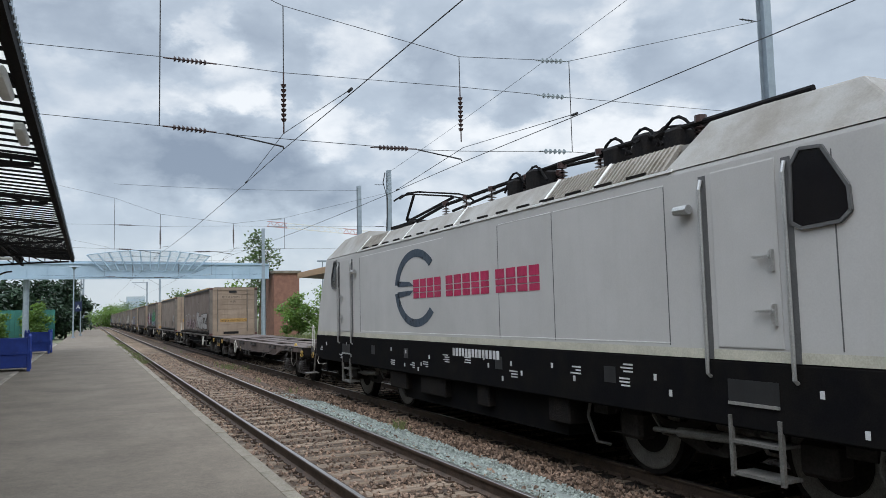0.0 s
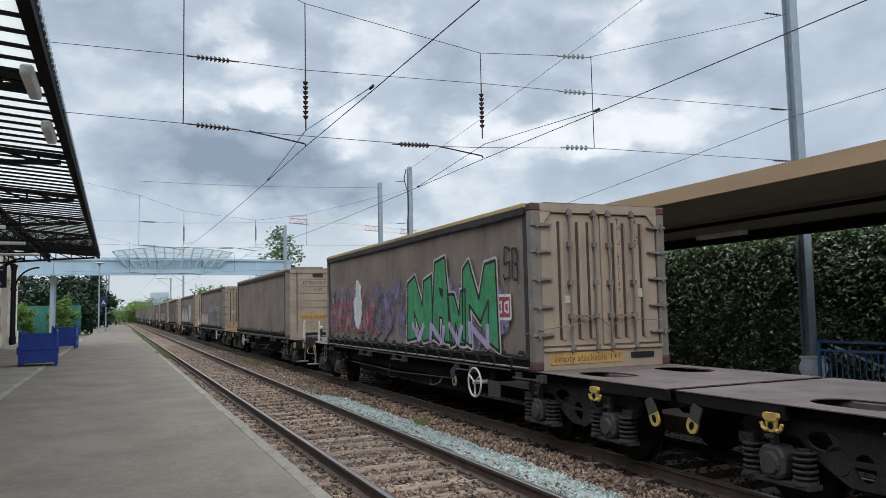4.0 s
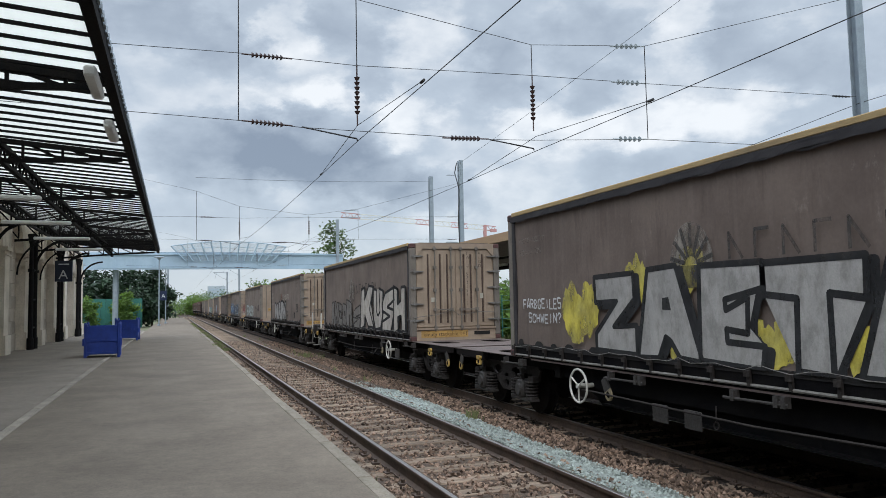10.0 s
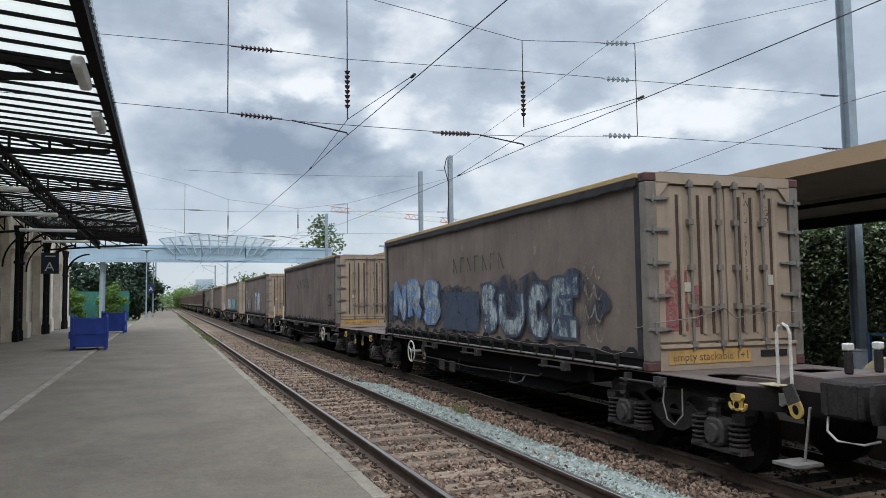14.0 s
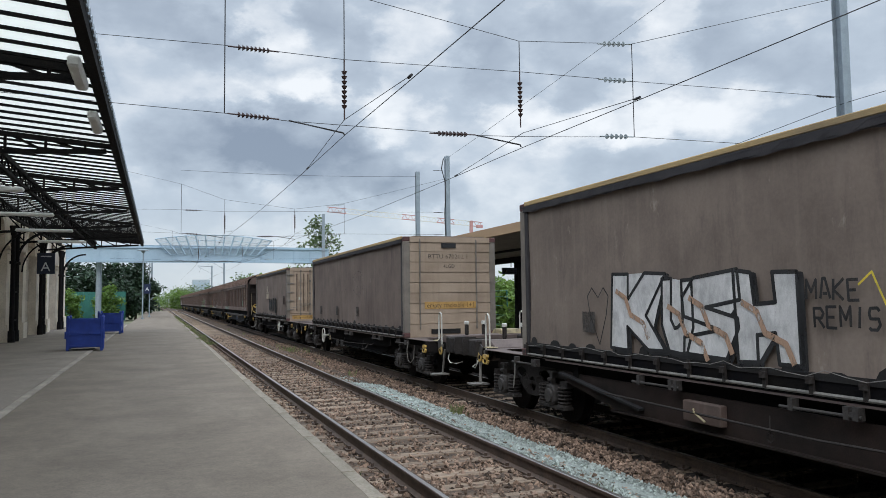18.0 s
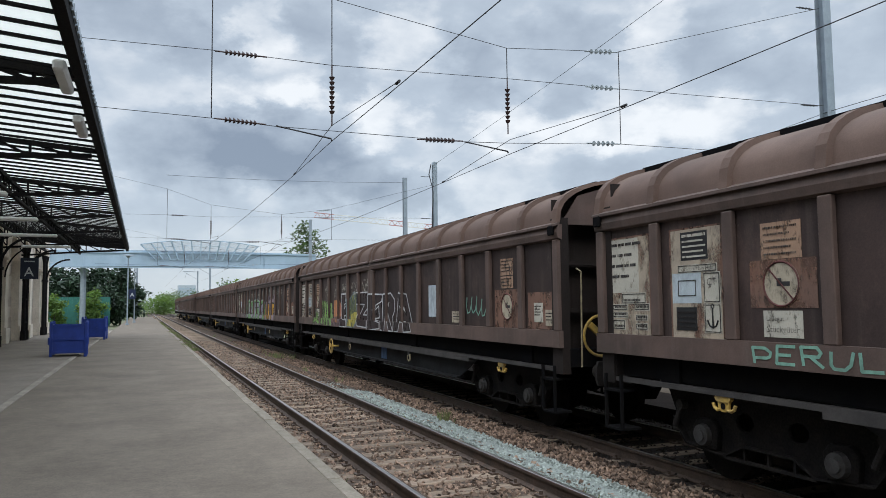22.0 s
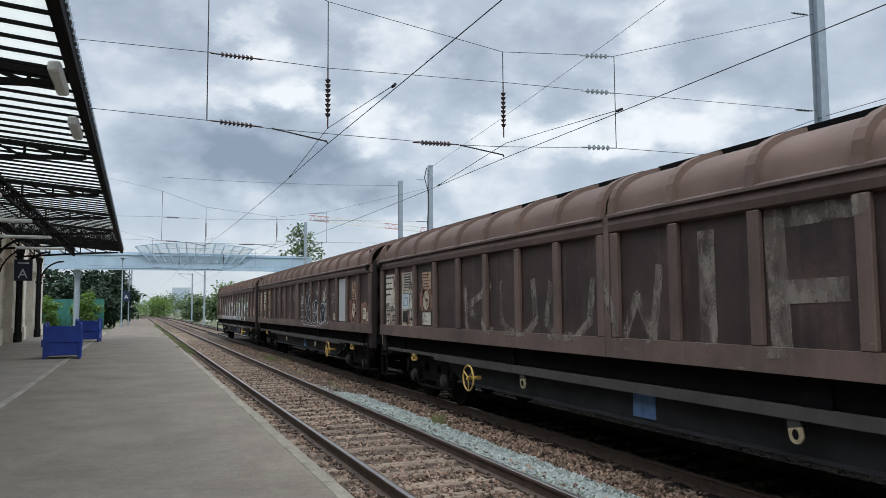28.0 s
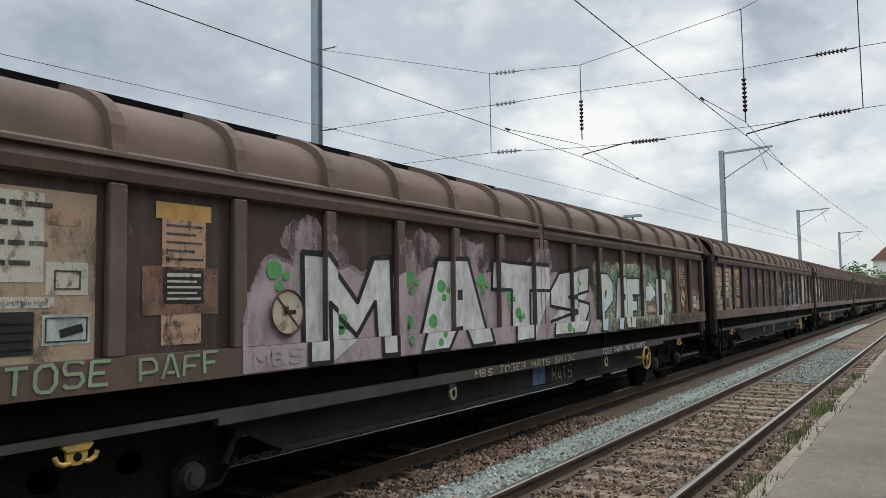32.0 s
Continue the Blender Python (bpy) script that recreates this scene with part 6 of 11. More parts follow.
BL = 19.75   # body length of a sliding-wall wagon
SIDE_FOOT, SIDE_SILL, SIDE_HEAD = 1.385, 1.635, 2.975   # foot of its doors, top of their lower rail, foot of the upper rail


def up(z):
    """Height on a door for a height that counts from a lower rail set at 1.236."""
    return z if z > 2.3 else SIDE_FOOT + 0.86 * (z - 1.236)



def sliding_wagon(late=False):
    w = empty("sliding_wall_wagon", "dark brown sliding-wall wagon with ribbed sides and rounded roof", "wagon", "sliding-wall wagons")
    X, ZS, ZP, ZT, ZE = 1.45, SIDE_FOOT, SIDE_SILL, SIDE_HEAD, 3.20
    half = BL / 2
    prof = [(-X, ZE - 0.02)] + [(-1.43 * math.cos(k * math.pi / 20), 3.28 + 0.61 * math.sin(k * math.pi / 20) ** 0.85) for k in range(11)]
    prof[-1] = (0.0, 3.89)
    prof = prof + [(-x, z) for x, z in prof[-2::-1]]
    for s, (a, b) in enumerate(((0.0, half - 0.06), (half + 0.06, BL))):
        for sx in (-1, 1):
            bm = B()
            box(bm, sx * (X - 0.05) - 0.01, sx * (X - 0.05) + 0.01, a + 0.05, b - 0.05, ZS, ZE)
            d = part("door", bm, M["brown_panel"], w, "dark brown sliding door")
            bm = B()
            box(bm, sx * X - 0.04, sx * X + 0.03, a, b, ZS, ZP)
            part("lower_rail", bm, M["brown"], d)
            bm = B()
            prism(bm, [(sx * (X - 0.04), ZT), (sx * (X + 0.03), ZT + 0.02), (sx * (X + 0.05), ZE - 0.12), (sx * (X + 0.02), ZE), (sx * (X - 0.04), ZE)], "y", a, b)
            prism(bm, [(sx * (X + 0.02), ZE - 0.012), (sx * (X + 0.075), ZE - 0.03), (sx * (X + 0.075), ZE + 0.005), (sx * (X - 0.02), ZE + 0.045)], "y", a, b)
            part("upper_rail", bm, M["brown"], d)
            if sx < 0:
                bm = B()
                yl = 0.13 if s == 0 else BL - 0.13
                box(bm, -X - 0.10, -X - 0.051, yl - 0.07, yl + 0.07, ZE - 0.16, ZE - 0.02)
                bevel(bm, 0.012)
                part("latch_box", bm, M["frame"], d)
            n = 8
            for k in range(n + 1) if sx < 0 else (0, 4, 8):
                y = min(max(a + 0.02 + (b - a - 0.04) * k / n, a + 0.10), b - 0.10)
                bm = B()
                box(bm, sx * X - 0.035, sx * X + 0.035, y - 0.078, y + 0.078, ZP, ZT)
                bevel(bm, 0.012)
                part("rib", bm, M["brown"], d)
        # roof half, and its ribs
        bm = B()
        lo, hi = [bm.verts.new((x, a, z)) for x, z in prof], [bm.verts.new((x, b, z)) for x, z in prof]
        for k in range(len(prof) - 1):
            bm.faces.new((lo[k], hi[k], hi[k + 1], lo[k + 1]))
        r = part("roof", bm, M["brown_roof"], w, "dull brown curved roof", smooth=True)
        for k in range(9):
            y = a + (b - a) * k / 8
            y = min(max(y, a + 0.08), b - 0.08)
            bm = B()
            arc = prof
            q = [(x * (1 + 0.042 * min(1, abs(x))), z + 0.05 * min(1, max(0, (z - 3.25) / 0.3))) for x, z in arc]
            lo2, hi2 = [bm.verts.new((x, y - 0.062, z)) for x, z in q], [bm.verts.new((x, y + 0.062, z)) for x, z in q]
            li, hi_ = [bm.verts.new((x, y - 0.075, z)) for x, z in arc], [bm.verts.new((x, y + 0.075, z)) for x, z in arc]
            for j in range(len(q) - 1):
                bm.faces.new((lo2[j], hi2[j], hi2[j + 1], lo2[j + 1]))
                bm.faces.new((li[j], lo2[j], lo2[j + 1], li[j + 1]))
                bm.faces.new((hi2[j], hi_[j], hi_[j + 1], hi2[j + 1]))
            part("roof_rib", bm, M["brown_roof"], r)
        bm = B()
        box(bm, -0.74, -0.70, a + 0.1, b - 0.1, 3.80, 3.883)
        part("roof_seam", bm, M["frame"], r)
    # cover strips over the joint of the two halves
    bm = B()
    inner = [(x * 0.985, z - 0.02) for x, z in prof]
    lo, hi = [bm.verts.new((x, half - 0.07, z)) for x, z in inner], [bm.verts.new((x, half + 0.07, z)) for x, z in inner]
    for k in range(len(inner) - 1):
        bm.faces.new((lo[k], hi[k], hi[k + 1], lo[k + 1]))
    part("joint_cover", bm, M["brown_roof"], w, smooth=True)
    for sx in (-1, 1):
        bm = B()
        box(bm, sx * (X + 0.01) - 0.02, sx * (X + 0.01) + 0.02, half - 0.058, half + 0.058, ZS, ZE)
        part("joint_cover", bm, M["brown"], w)
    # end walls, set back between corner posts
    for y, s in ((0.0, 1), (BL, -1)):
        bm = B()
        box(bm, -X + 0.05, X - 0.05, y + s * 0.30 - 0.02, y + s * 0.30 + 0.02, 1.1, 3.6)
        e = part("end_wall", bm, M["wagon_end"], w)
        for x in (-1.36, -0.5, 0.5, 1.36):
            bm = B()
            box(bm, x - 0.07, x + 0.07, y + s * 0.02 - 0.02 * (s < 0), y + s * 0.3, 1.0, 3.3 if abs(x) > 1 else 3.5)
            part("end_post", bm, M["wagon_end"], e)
        for z in (1.9, 2.6):
            bm = B()
            box(bm, -1.3, 1.3, y + s * 0.18 - 0.05, y + s * 0.18 + 0.05, z, z + 0.06)
            part("end_rail", bm, M["wagon_end"], e)
        bm = B()
        prism(bm, [(-1.40, 3.2), (1.40, 3.2), (1.1, 3.64), (0.4, 3.84), (-0.4, 3.84), (-1.1, 3.64)], "y", y + s * 0.03, y + s * 0.06)
        part("gable", bm, M["brown"], e)
        for x in (-1.15, 1.15):
            bm = B()
            pipe(bm, [(x, y - s * 0.05, 1.1), (x, y - s * 0.08, 2.5), (x, y + s * 0.05, 2.55)], 0.013, 6)
            part("grab_iron", bm, M["worn_buff"], e, "worn grab iron")
        buffers(w, y - s * 0.60, -s, M["bogie2"])
    bm = B()
    wheel_ring(bm, (-0.8, -0.04, 1.55), "y", 0.30, 0.022, 24, 6)
    beam(bm, (-1.0, -0.04, 1.72), (-0.6, -0.04, 1.38), 0.05, 0.09)
    part("end_handwheel", bm, M["yellow"], w, "yellow brake handwheel on the end platform")
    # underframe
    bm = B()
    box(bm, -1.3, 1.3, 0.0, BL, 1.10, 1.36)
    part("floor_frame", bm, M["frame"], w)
    for sx in (-1, 1):
        bm = B()
        x = sx * 1.36
        box(bm, x - 0.05, x + 0.05, 0.3, BL - 0.3, 1.03, 1.085)
        box(bm, x - 0.05, x + 0.02, 3.5, BL - 3.5, 0.965, 1.03)
        part("step_rail", bm, M["deck2"], w)
        bm = B()
        prism(bm, [(3.4, 1.09), (4.4, 0.61), (BL - 4.4, 0.61), (BL - 3.4, 1.09)], "x", sx * 1.18 - 0.02, sx * 1.18 + 0.02)
        box(bm, sx * 1.18 - 0.09, sx * 1.18 + 0.09, 4.4, BL - 4.4, 0.575, 0.61)
        part("truss_sill", bm, M["sill_dark"], w)
        for y in (1.3, 6.8, BL - 6.8, BL - 1.3):
            bm = B()
            box(bm, sx * 1.30 - 0.04, sx * 1.30 + 0.04, y - 0.17, y + 0.17, 1.06, 1.39)
            part("hanger", bm, M["frame"], w)
    bogie(w, 2.50, False), bogie(w, BL - 2.52, False)
    handwheel(w, 14.3, 0.755, M["yellow"], 0.226, -1.5)
    tow_hook(w, 2.15, 0.95, M["yellow"], -1.40), tow_hook(w, BL - 2.22, 0.95, M["yellow"], -1.40)
    for y in (7.0, 12.4):
        loop_eye(w, y, 0.80, M["worn_buff"], -1.40, 0.04)
    for y in (0.35, BL - 0.35):
        bm = B()
        for z in (0.42, 0.90):
            box(bm, -1.5, -1.2, y - 0.18, y + 0.18, z, z + 0.03)
        for k in (-0.17, 0.17):
            box(bm, -1.5, -1.46, y + k - 0.015, y + k + 0.015, 0.42, 1.12)
        part("step", bm, M["frame"], w)
    # data panels and notices on the doors
    xs = -X + 0.037

    def plate(y0, y1, z0, z1, m, lab="", d=0.0, bars=0, bm_=None, under=w):
        b = B()
        box(b, xs - 0.003 - d, xs - d, y0, y1, z0, z1)
        o = part("notice", b, M[m], under, lab)
        if bars:
            b = B()
            for k in range(bars):
                zz = z1 - (k + 1) * (z1 - z0) / (bars + 1)
                box(b, xs - 0.007 - d, xs - 0.004 - d, y0 + 0.06, y1 - 0.06 - (0.12 if k % 3 == 2 else 0), zz - 0.009, zz + 0.009)
            part("print", b, M["p_dirt"], o)
        return o
    def say(o, text, u, z, size, m="p_dirt", d=0.008, width=0.0):
        written("lettering", text, size, M[m], o, Matrix(((0, 0, -1, xs - d), (-1, 0, 0, u), (0, 1, 0, z), (0, 0, 0, 1))), width=width)

    def rows(o, u, z, n, width, h, pitch, d=0.008):
        b = B()
        for k in range(n):
            x_ = u
            r_ = random.Random(int(u * 100) + k)
            while x_ > u - width * (1 - 0.2 * (k % 2)):
                q = r_.uniform(0.5, 0.95) * h
                zk = z - k * pitch
                if h > 0.05:
                    # plain bars in place of large figures
                    q = h * r_.uniform(0.9, 2.4)
                    box(b, xs - d - 0.002, xs - d, x_ - q, x_, zk + 0.2 * h, zk + 0.62 * h)
                else:
                    box(b, xs - d - 0.002, xs - d, x_ - q, x_, zk, zk + h)
                x_ -= q + 0.3 * h
        part("print", b, M["p_dirt"], o)["kind"] = "stuff"

    def frame_(o, y0, y1, z0, z1, d=0.009, t=0.011):
        b = B()
        for p in ((y0, y1, z0, z0 + t), (y0, y1, z1 - t, z1), (y0, y0 + t, z0 + t, z1 - t), (y1 - t, y1, z0 + t, z1 - t)):
            box(b, xs - d - 0.002, xs - d, *p)
        part("outline", b, M["p_dirt"], o)

    def no_touch(y, z):
        b = B()
        rod(b, (xs - 0.007, y, z), (xs - 0.004, y, z), 0.225, 24)
        disc = part("warning_sign", b, M["p_cream"], w, "round prohibition sign with a slanting bar")
        b = B()
        wheel_ring(b, (xs - 0.010, y, z), "x", 0.215, 0.011, 28, 4)
        part("ring", b, M["sign_ring"], disc)
        b = B()
        beam(b, (xs - 0.012, y + 0.15, z + 0.155), (xs - 0.012, y - 0.15, z - 0.155), 0.006, 0.014)
        part("slash", b, M["sign_ring"], disc)
        b = B()
        box(b, xs - 0.010, xs - 0.008, y - 0.11, y + 0.05, z - 0.022, z + 0.022)
        box(b, xs - 0.010, xs - 0.008, y - 0.01, y + 0.05, z + 0.02, z + 0.055)
        part("pictogram", b, M["p_black"], disc)

    def rail_bar(y0, y1, z):
        b = B()
        box(b, xs - 0.002, xs + 0.02, y0, y1, z, z + 0.025)
        part("label_rail", b, M["brown"], w)
    # leading end
    o = plate(0.24, 1.08, 1.58, 2.15, "p_rust", "rust-brown repainted field")
    rail_bar(0.2, 1.1, 2.17)
    o = plate(0.60, 0.88, 1.68, 1.98, "p_chalk0", "pale paper label", 0.004)
    rows(o, 0.86, 1.92, 4, 0.2, 0.016, 0.045)
    o = plate(0.30, 0.52, 1.62, 1.86, "p_cream", "small paper label", 0.004)
    rows(o, 0.50, 1.80, 3, 0.18, 0.016, 0.05)
    plate(1.40, 2.30, 1.58, 2.22, "p_rust", "rust-brown repainted field")
    for z0, z1, n in ((2.52, 2.80, 4), (2.30, 2.50, 3)):
        o = plate(1.60, 2.06, z0, z1, "p_salmon", "yellowed notice with print", 0.0)
        rows(o, 2.02, z1 - 0.05, n, 0.36, 0.018, 0.055)
    no_touch(1.82, 1.94)
    o = plate(3.72, 4.28, 1.60, 1.82, "p_cream", "paper label with print")
    rows(o, 4.22, 1.76, 3, 0.40, 0.016, 0.05)
    # trailing end
    if not late:
        o = plate(BL - 1.10, BL - 0.24, 1.58, 2.86, "p_rust", "rust-brown data panel")
        plate(BL - 1.07, BL - 0.27, 1.60, 2.84, "p_panel", "worn cream coat of the data panel", 0.0015)
        p_ = plate(BL - 0.86, BL - 0.26, 2.16, 2.84, "p_chalk0", "pale painted number field", 0.003)
        rows(p_, BL - 0.28, 2.74, 4, 0.5, 0.085, 0.135)
        for y0, y1, z0, z1 in ((1.0, 0.5, 1.98, 2.12), (0.62, 0.30, 1.88, 1.96), (0.62, 0.30, 1.77, 1.85), (0.56, 0.30, 1.60, 1.73), (1.06, 0.76, 1.88, 1.97), (1.02, 0.78, 1.73, 1.81), (1.02, 0.78, 1.60, 1.69)):
            p_ = plate(BL - y0, BL - y1, z0, z1, "p_chalk0", "", 0.003)
            frame_(p_, BL - y0 + 0.01, BL - y1 - 0.01, z0 + 0.01, z1 - 0.01)
            rows(p_, BL - y1 - 0.04, z0 + 0.035, 1, (y0 - y1) * 0.7, 0.03, 0.05)
        plate(BL - 2.32, BL - 1.46, 1.58, 2.86, "p_rust", "rust-brown field with data labels")
        plate(BL - 2.30, BL - 1.49, 1.60, 2.84, "p_panel", "worn cream coat of the data panel", 0.0015)
        o = plate(BL - 2.10, BL - 1.66, 2.50, 2.82, "black", "black plate with pale print", 0.003)
        b = B()
        for k in range(5):
            box(b, xs - 0.010, xs - 0.0065, BL - 2.07 + 0.04 * (k % 2), BL - 1.69, 2.53 + 0.058 * k, 2.55 + 0.058 * k + (0.012 if k == 4 else 0))
        part("print", b, M["p_chalk0"], o)
        o = plate(BL - 2.24, BL - 1.60, 2.36, 2.45, "p_chalk0", "white label strip", 0.003)
        say(o, "Frankfurt/Main Hgbf", BL - 1.63, 2.385, 0.06, width=0.56)
        frame_(o, BL - 2.23, BL - 1.61, 2.365, 2.445)
        o = plate(BL - 1.98, BL - 1.50, 2.00, 2.34, "p_pale", "pale blue square label", 0.003)
        frame_(o, BL - 1.90, BL - 1.60, 2.08, 2.26)
        o = plate(BL - 2.28, BL - 2.02, 2.00, 2.34, "p_chalk0", "white label with two letters", 0.003)
        say(o, "CT", BL - 2.07, 2.19, 0.12, width=0.15)
        frame_(o, BL - 2.27, BL - 2.03, 2.01, 2.33)
        o = plate(BL - 2.28, BL - 2.02, 1.62, 1.94, "p_chalk0", "white label with an anchor", 0.003)
        frame_(o, BL - 2.27, BL - 2.03, 1.63, 1.93)
        b = B()
        c_ = BL - 2.15
        rod(b, (xs - 0.008, c_, 1.68), (xs - 0.008, c_, 1.89), 0.010, 6)
        wheel_ring(b, (xs - 0.008, c_, 1.91), "x", 0.022, 0.007, 10, 4)
        pipe(b, [(xs - 0.008, c_ - 0.08, 1.76), (xs - 0.008, c_ - 0.05, 1.70), (xs - 0.008, c_, 1.68), (xs - 0.008, c_ + 0.05, 1.70), (xs - 0.008, c_ + 0.08, 1.76)], 0.010, 5)
        part("anchor", b, M["p_black"], o)
        o = plate(BL - 1.90, BL - 1.56, 1.64, 1.90, "black", "small dark louvred vent", 0.006)
        b = B()
        for k in range(4):
            box(b, xs - 0.016, xs - 0.009, BL - 1.88, BL - 1.58, 1.67 + 0.055 * k, 1.685 + 0.055 * k)
        part("louvre", b, M["bogie2"], o)
        plate(BL - 3.52, BL - 2.70, 1.95, 2.42, "p_rust", "rust-brown repainted field")
        o = plate(BL - 3.36, BL - 2.86, 2.44, 2.80, "p_salmon", "yellowed notice with print")
        rows(o, BL - 2.90, 2.74, 5, 0.40, 0.02, 0.065)
        no_touch(BL - 3.10, 2.18)
        o = plate(BL - 3.34, BL - 2.86, 1.60, 1.86, "p_chalk0", "pale loading label")
        say(o, "Ladegut", BL - 2.90, 1.76, 0.07)
        say(o, "St\u00fcckg\u00fcter", BL - 2.90, 1.65, 0.09, width=0.40)
    else:
        o = plate(BL - 1.10, BL - 0.24, 1.58, 2.86, "p_rust2", "buff data panel with small tables")
        for y0, y1, z0, z1 in ((0.80, 0.42, 2.58, 2.74), (0.62, 0.32, 2.28, 2.38), (0.98, 0.72, 2.26, 2.44), (0.58, 0.34, 2.08, 2.15), (0.60, 0.32, 1.80, 1.88), (0.60, 0.32, 1.68, 1.77), (0.60, 0.32, 1.60, 1.66), (1.02, 0.80, 1.68, 1.80)):
            p_ = plate(BL - y0, BL - y1, z0, z1, "p_chalk0", "", 0.003)
            frame_(p_, BL - y0 + 0.01, BL - y1 - 0.01, z0 + 0.01, z1 - 0.01)
            rows(p_, BL - y1 - 0.04, z0 + 0.03, 1, (y0 - y1) * 0.7, 0.03, 0.05)
        o = plate(BL - 0.84, BL - 0.62, 1.92, 2.24, "p_chalk0", "white label with two letters", 0.003)
        say(o, "CT", BL - 0.66, 2.08, 0.11, width=0.13)
        frame_(o, BL - 0.83, BL - 0.63, 1.93, 2.23)
        o = plate(BL - 1.08, BL - 0.86, 1.92, 2.24, "p_chalk0", "white label with an anchor", 0.003)
        frame_(o, BL - 1.07, BL - 0.87, 1.93, 2.23)
        b = B()
        c_ = BL - 0.97
        rod(b, (xs - 0.008, c_, 1.98), (xs - 0.008, c_, 2.16), 0.010, 6)
        wheel_ring(b, (xs - 0.008, c_, 2.18), "x", 0.02, 0.007, 10, 4)
        pipe(b, [(xs - 0.008, c_ - 0.07, 2.06), (xs - 0.008, c_ - 0.04, 2.0), (xs - 0.008, c_, 1.98), (xs - 0.008, c_ + 0.04, 2.0), (xs - 0.008, c_ + 0.07, 2.06)], 0.010, 5)
        part("anchor", b, M["p_black"], o)
        plate(BL - 2.32, BL - 1.46, 1.58, 2.86, "p_rust2", "rust-brown field with data labels")
        p_ = plate(BL - 1.92, BL - 1.48, 2.20, 2.84, "p_chalk0", "pale painted number field", 0.003)
        rows(p_, BL - 1.50, 2.72, 4, 0.42, 0.085, 0.14)
        p_ = plate(BL - 2.20, BL - 1.94, 2.62, 2.72, "p_salmon", "", 0.003)
        p_ = plate(BL - 2.26, BL - 1.94, 2.10, 2.34, "p_chalk0", "pale label with a crate outline", 0.003)
        frame_(p_, BL - 2.20, BL - 2.00, 2.14, 2.28)
        o = plate(BL - 2.0, BL - 1.50, 1.98, 2.06, "p_chalk0", "white label strip", 0.003)
        say(o, "Frankfurt/Main Hgbf", BL - 1.52, 2.0, 0.055, width=0.44)
        o = plate(BL - 1.86, BL - 1.54, 1.62, 1.92, "black", "small dark louvred vent", 0.006)
        b = B()
        for k in range(4):
            box(b, xs - 0.016, xs - 0.009, BL - 1.84, BL - 1.56, 1.66 + 0.06 * k, 1.675 + 0.06 * k)
        part("louvre", b, M["bogie2"], o)
        o = plate(BL - 2.28, BL - 1.92, 1.68, 1.90, "p_ghost0", "pale label with a dark picture", 0.003)
        frame_(o, BL - 2.26, BL - 1.94, 1.70, 1.88)
        b = B()
        beam(b, (xs - 0.009, BL - 2.22, 1.80), (xs - 0.009, BL - 2.05, 1.76), 0.006, 0.06)
        part("picture", b, M["p_black"], o)
        plate(BL - 3.48, BL - 2.72, 1.92, 2.32, "p_rust", "rust-brown repainted field")
        plate(BL - 3.40, BL - 2.84, 2.74, 2.88, "p_ochre", "yellow strip with worn print", 0.003)
        o = plate(BL - 3.34, BL - 2.90, 2.34, 2.74, "p_salmon", "yellowed notice with print", 0.003)
        rows(o, BL - 2.94, 2.68, 5, 0.36, 0.02, 0.07)
        o = plate(BL - 3.32, BL - 2.92, 2.02, 2.30, "black", "black plate with pale print", 0.003)
        b = B()
        for k in range(5):
            box(b, xs - 0.010, xs - 0.0065, BL - 3.29 + 0.04 * (k % 2), BL - 2.95, 2.05 + 0.048 * k, 2.068 + 0.048 * k + (0.012 if k == 4 else 0))
        part("print", b, M["p_chalk0"], o)
        o = plate(BL - 3.30, BL - 2.90, 1.62, 1.88, "p_salmon", "orange loading label")
        say(o, "Ladegut", BL - 2.94, 1.78, 0.065)
        say(o, "St\u00fcckg\u00fcter", BL - 2.94, 1.67, 0.08, width=0.34)
        no_touch(BL - 2.10, 2.18)
    for o in w.children:
        if o.name.startswith(("notice", "warning_sign", "label_rail")):
            zs = [v.co.z for v in o.data.vertices]
            mid = (min(zs) + max(zs)) / 2
            o.location.z = up(mid) - mid
    b = B()
    box(b, -1.212, -1.206, 9.3, 9.75, 0.64, 0.93)
    part("data_plate", b, M["p_blue"], w, "small blue data plate")
    return w


M["sill_dark"] = shader("frame_sill", (0.026, 0.026, 0.028), 0.75, dark=(0.014, 0.013, 0.013), scale=2, amount=0.8, fine=0.15, bump=0.08, spec=0.15)
M["deck2"] = shader("step_rail_brown", (0.050, 0.044, 0.041), 0.75, dark=(0.026, 0.023, 0.022), scale=2, amount=0.8, fine=0.1)


def travelled(t):
    return 17.295 * t - 0.0322 * t * t


TIMES = [k * 1.0 for k in range(33)]
MOVING = []


def rows_for(u, z, length):
    """Poses along the line for a vehicle whose leading end starts u metres ahead."""
    out = []
    for t in TIMES:
        y = u - travelled(t)
        a, b = bend(y), bend(y + length)
        out.append((t, pose(FAR_C + a, y, FAR_Z + z, 0, 0, -math.degrees(math.atan2(b - a, length)))))
    return out


def rolls(ob, u, z, length):
    ob.matrix_basis = rows_for(u, z, length)[0][1]
    MOVING.append((ob, u, z, length))
    return ob


CONT = dict(A=(42.23, 0), B=(60.45, 0), C=(78.65, 1), D=(96.85, 0), P=(115.2, 1), Q=(133.57, 1), R=(151.96, 1), S=(170.28, 1), T=(188.67, 1), U=(206.99, 1), V=(225.45, 0), W=(243.95, 1),
            X=(262.45, 1), Y=(281.9, 1), i=(300.35, 0), j=(319.15, 0), k=(337.9, 1))
BOX, RAKE = {}, {}


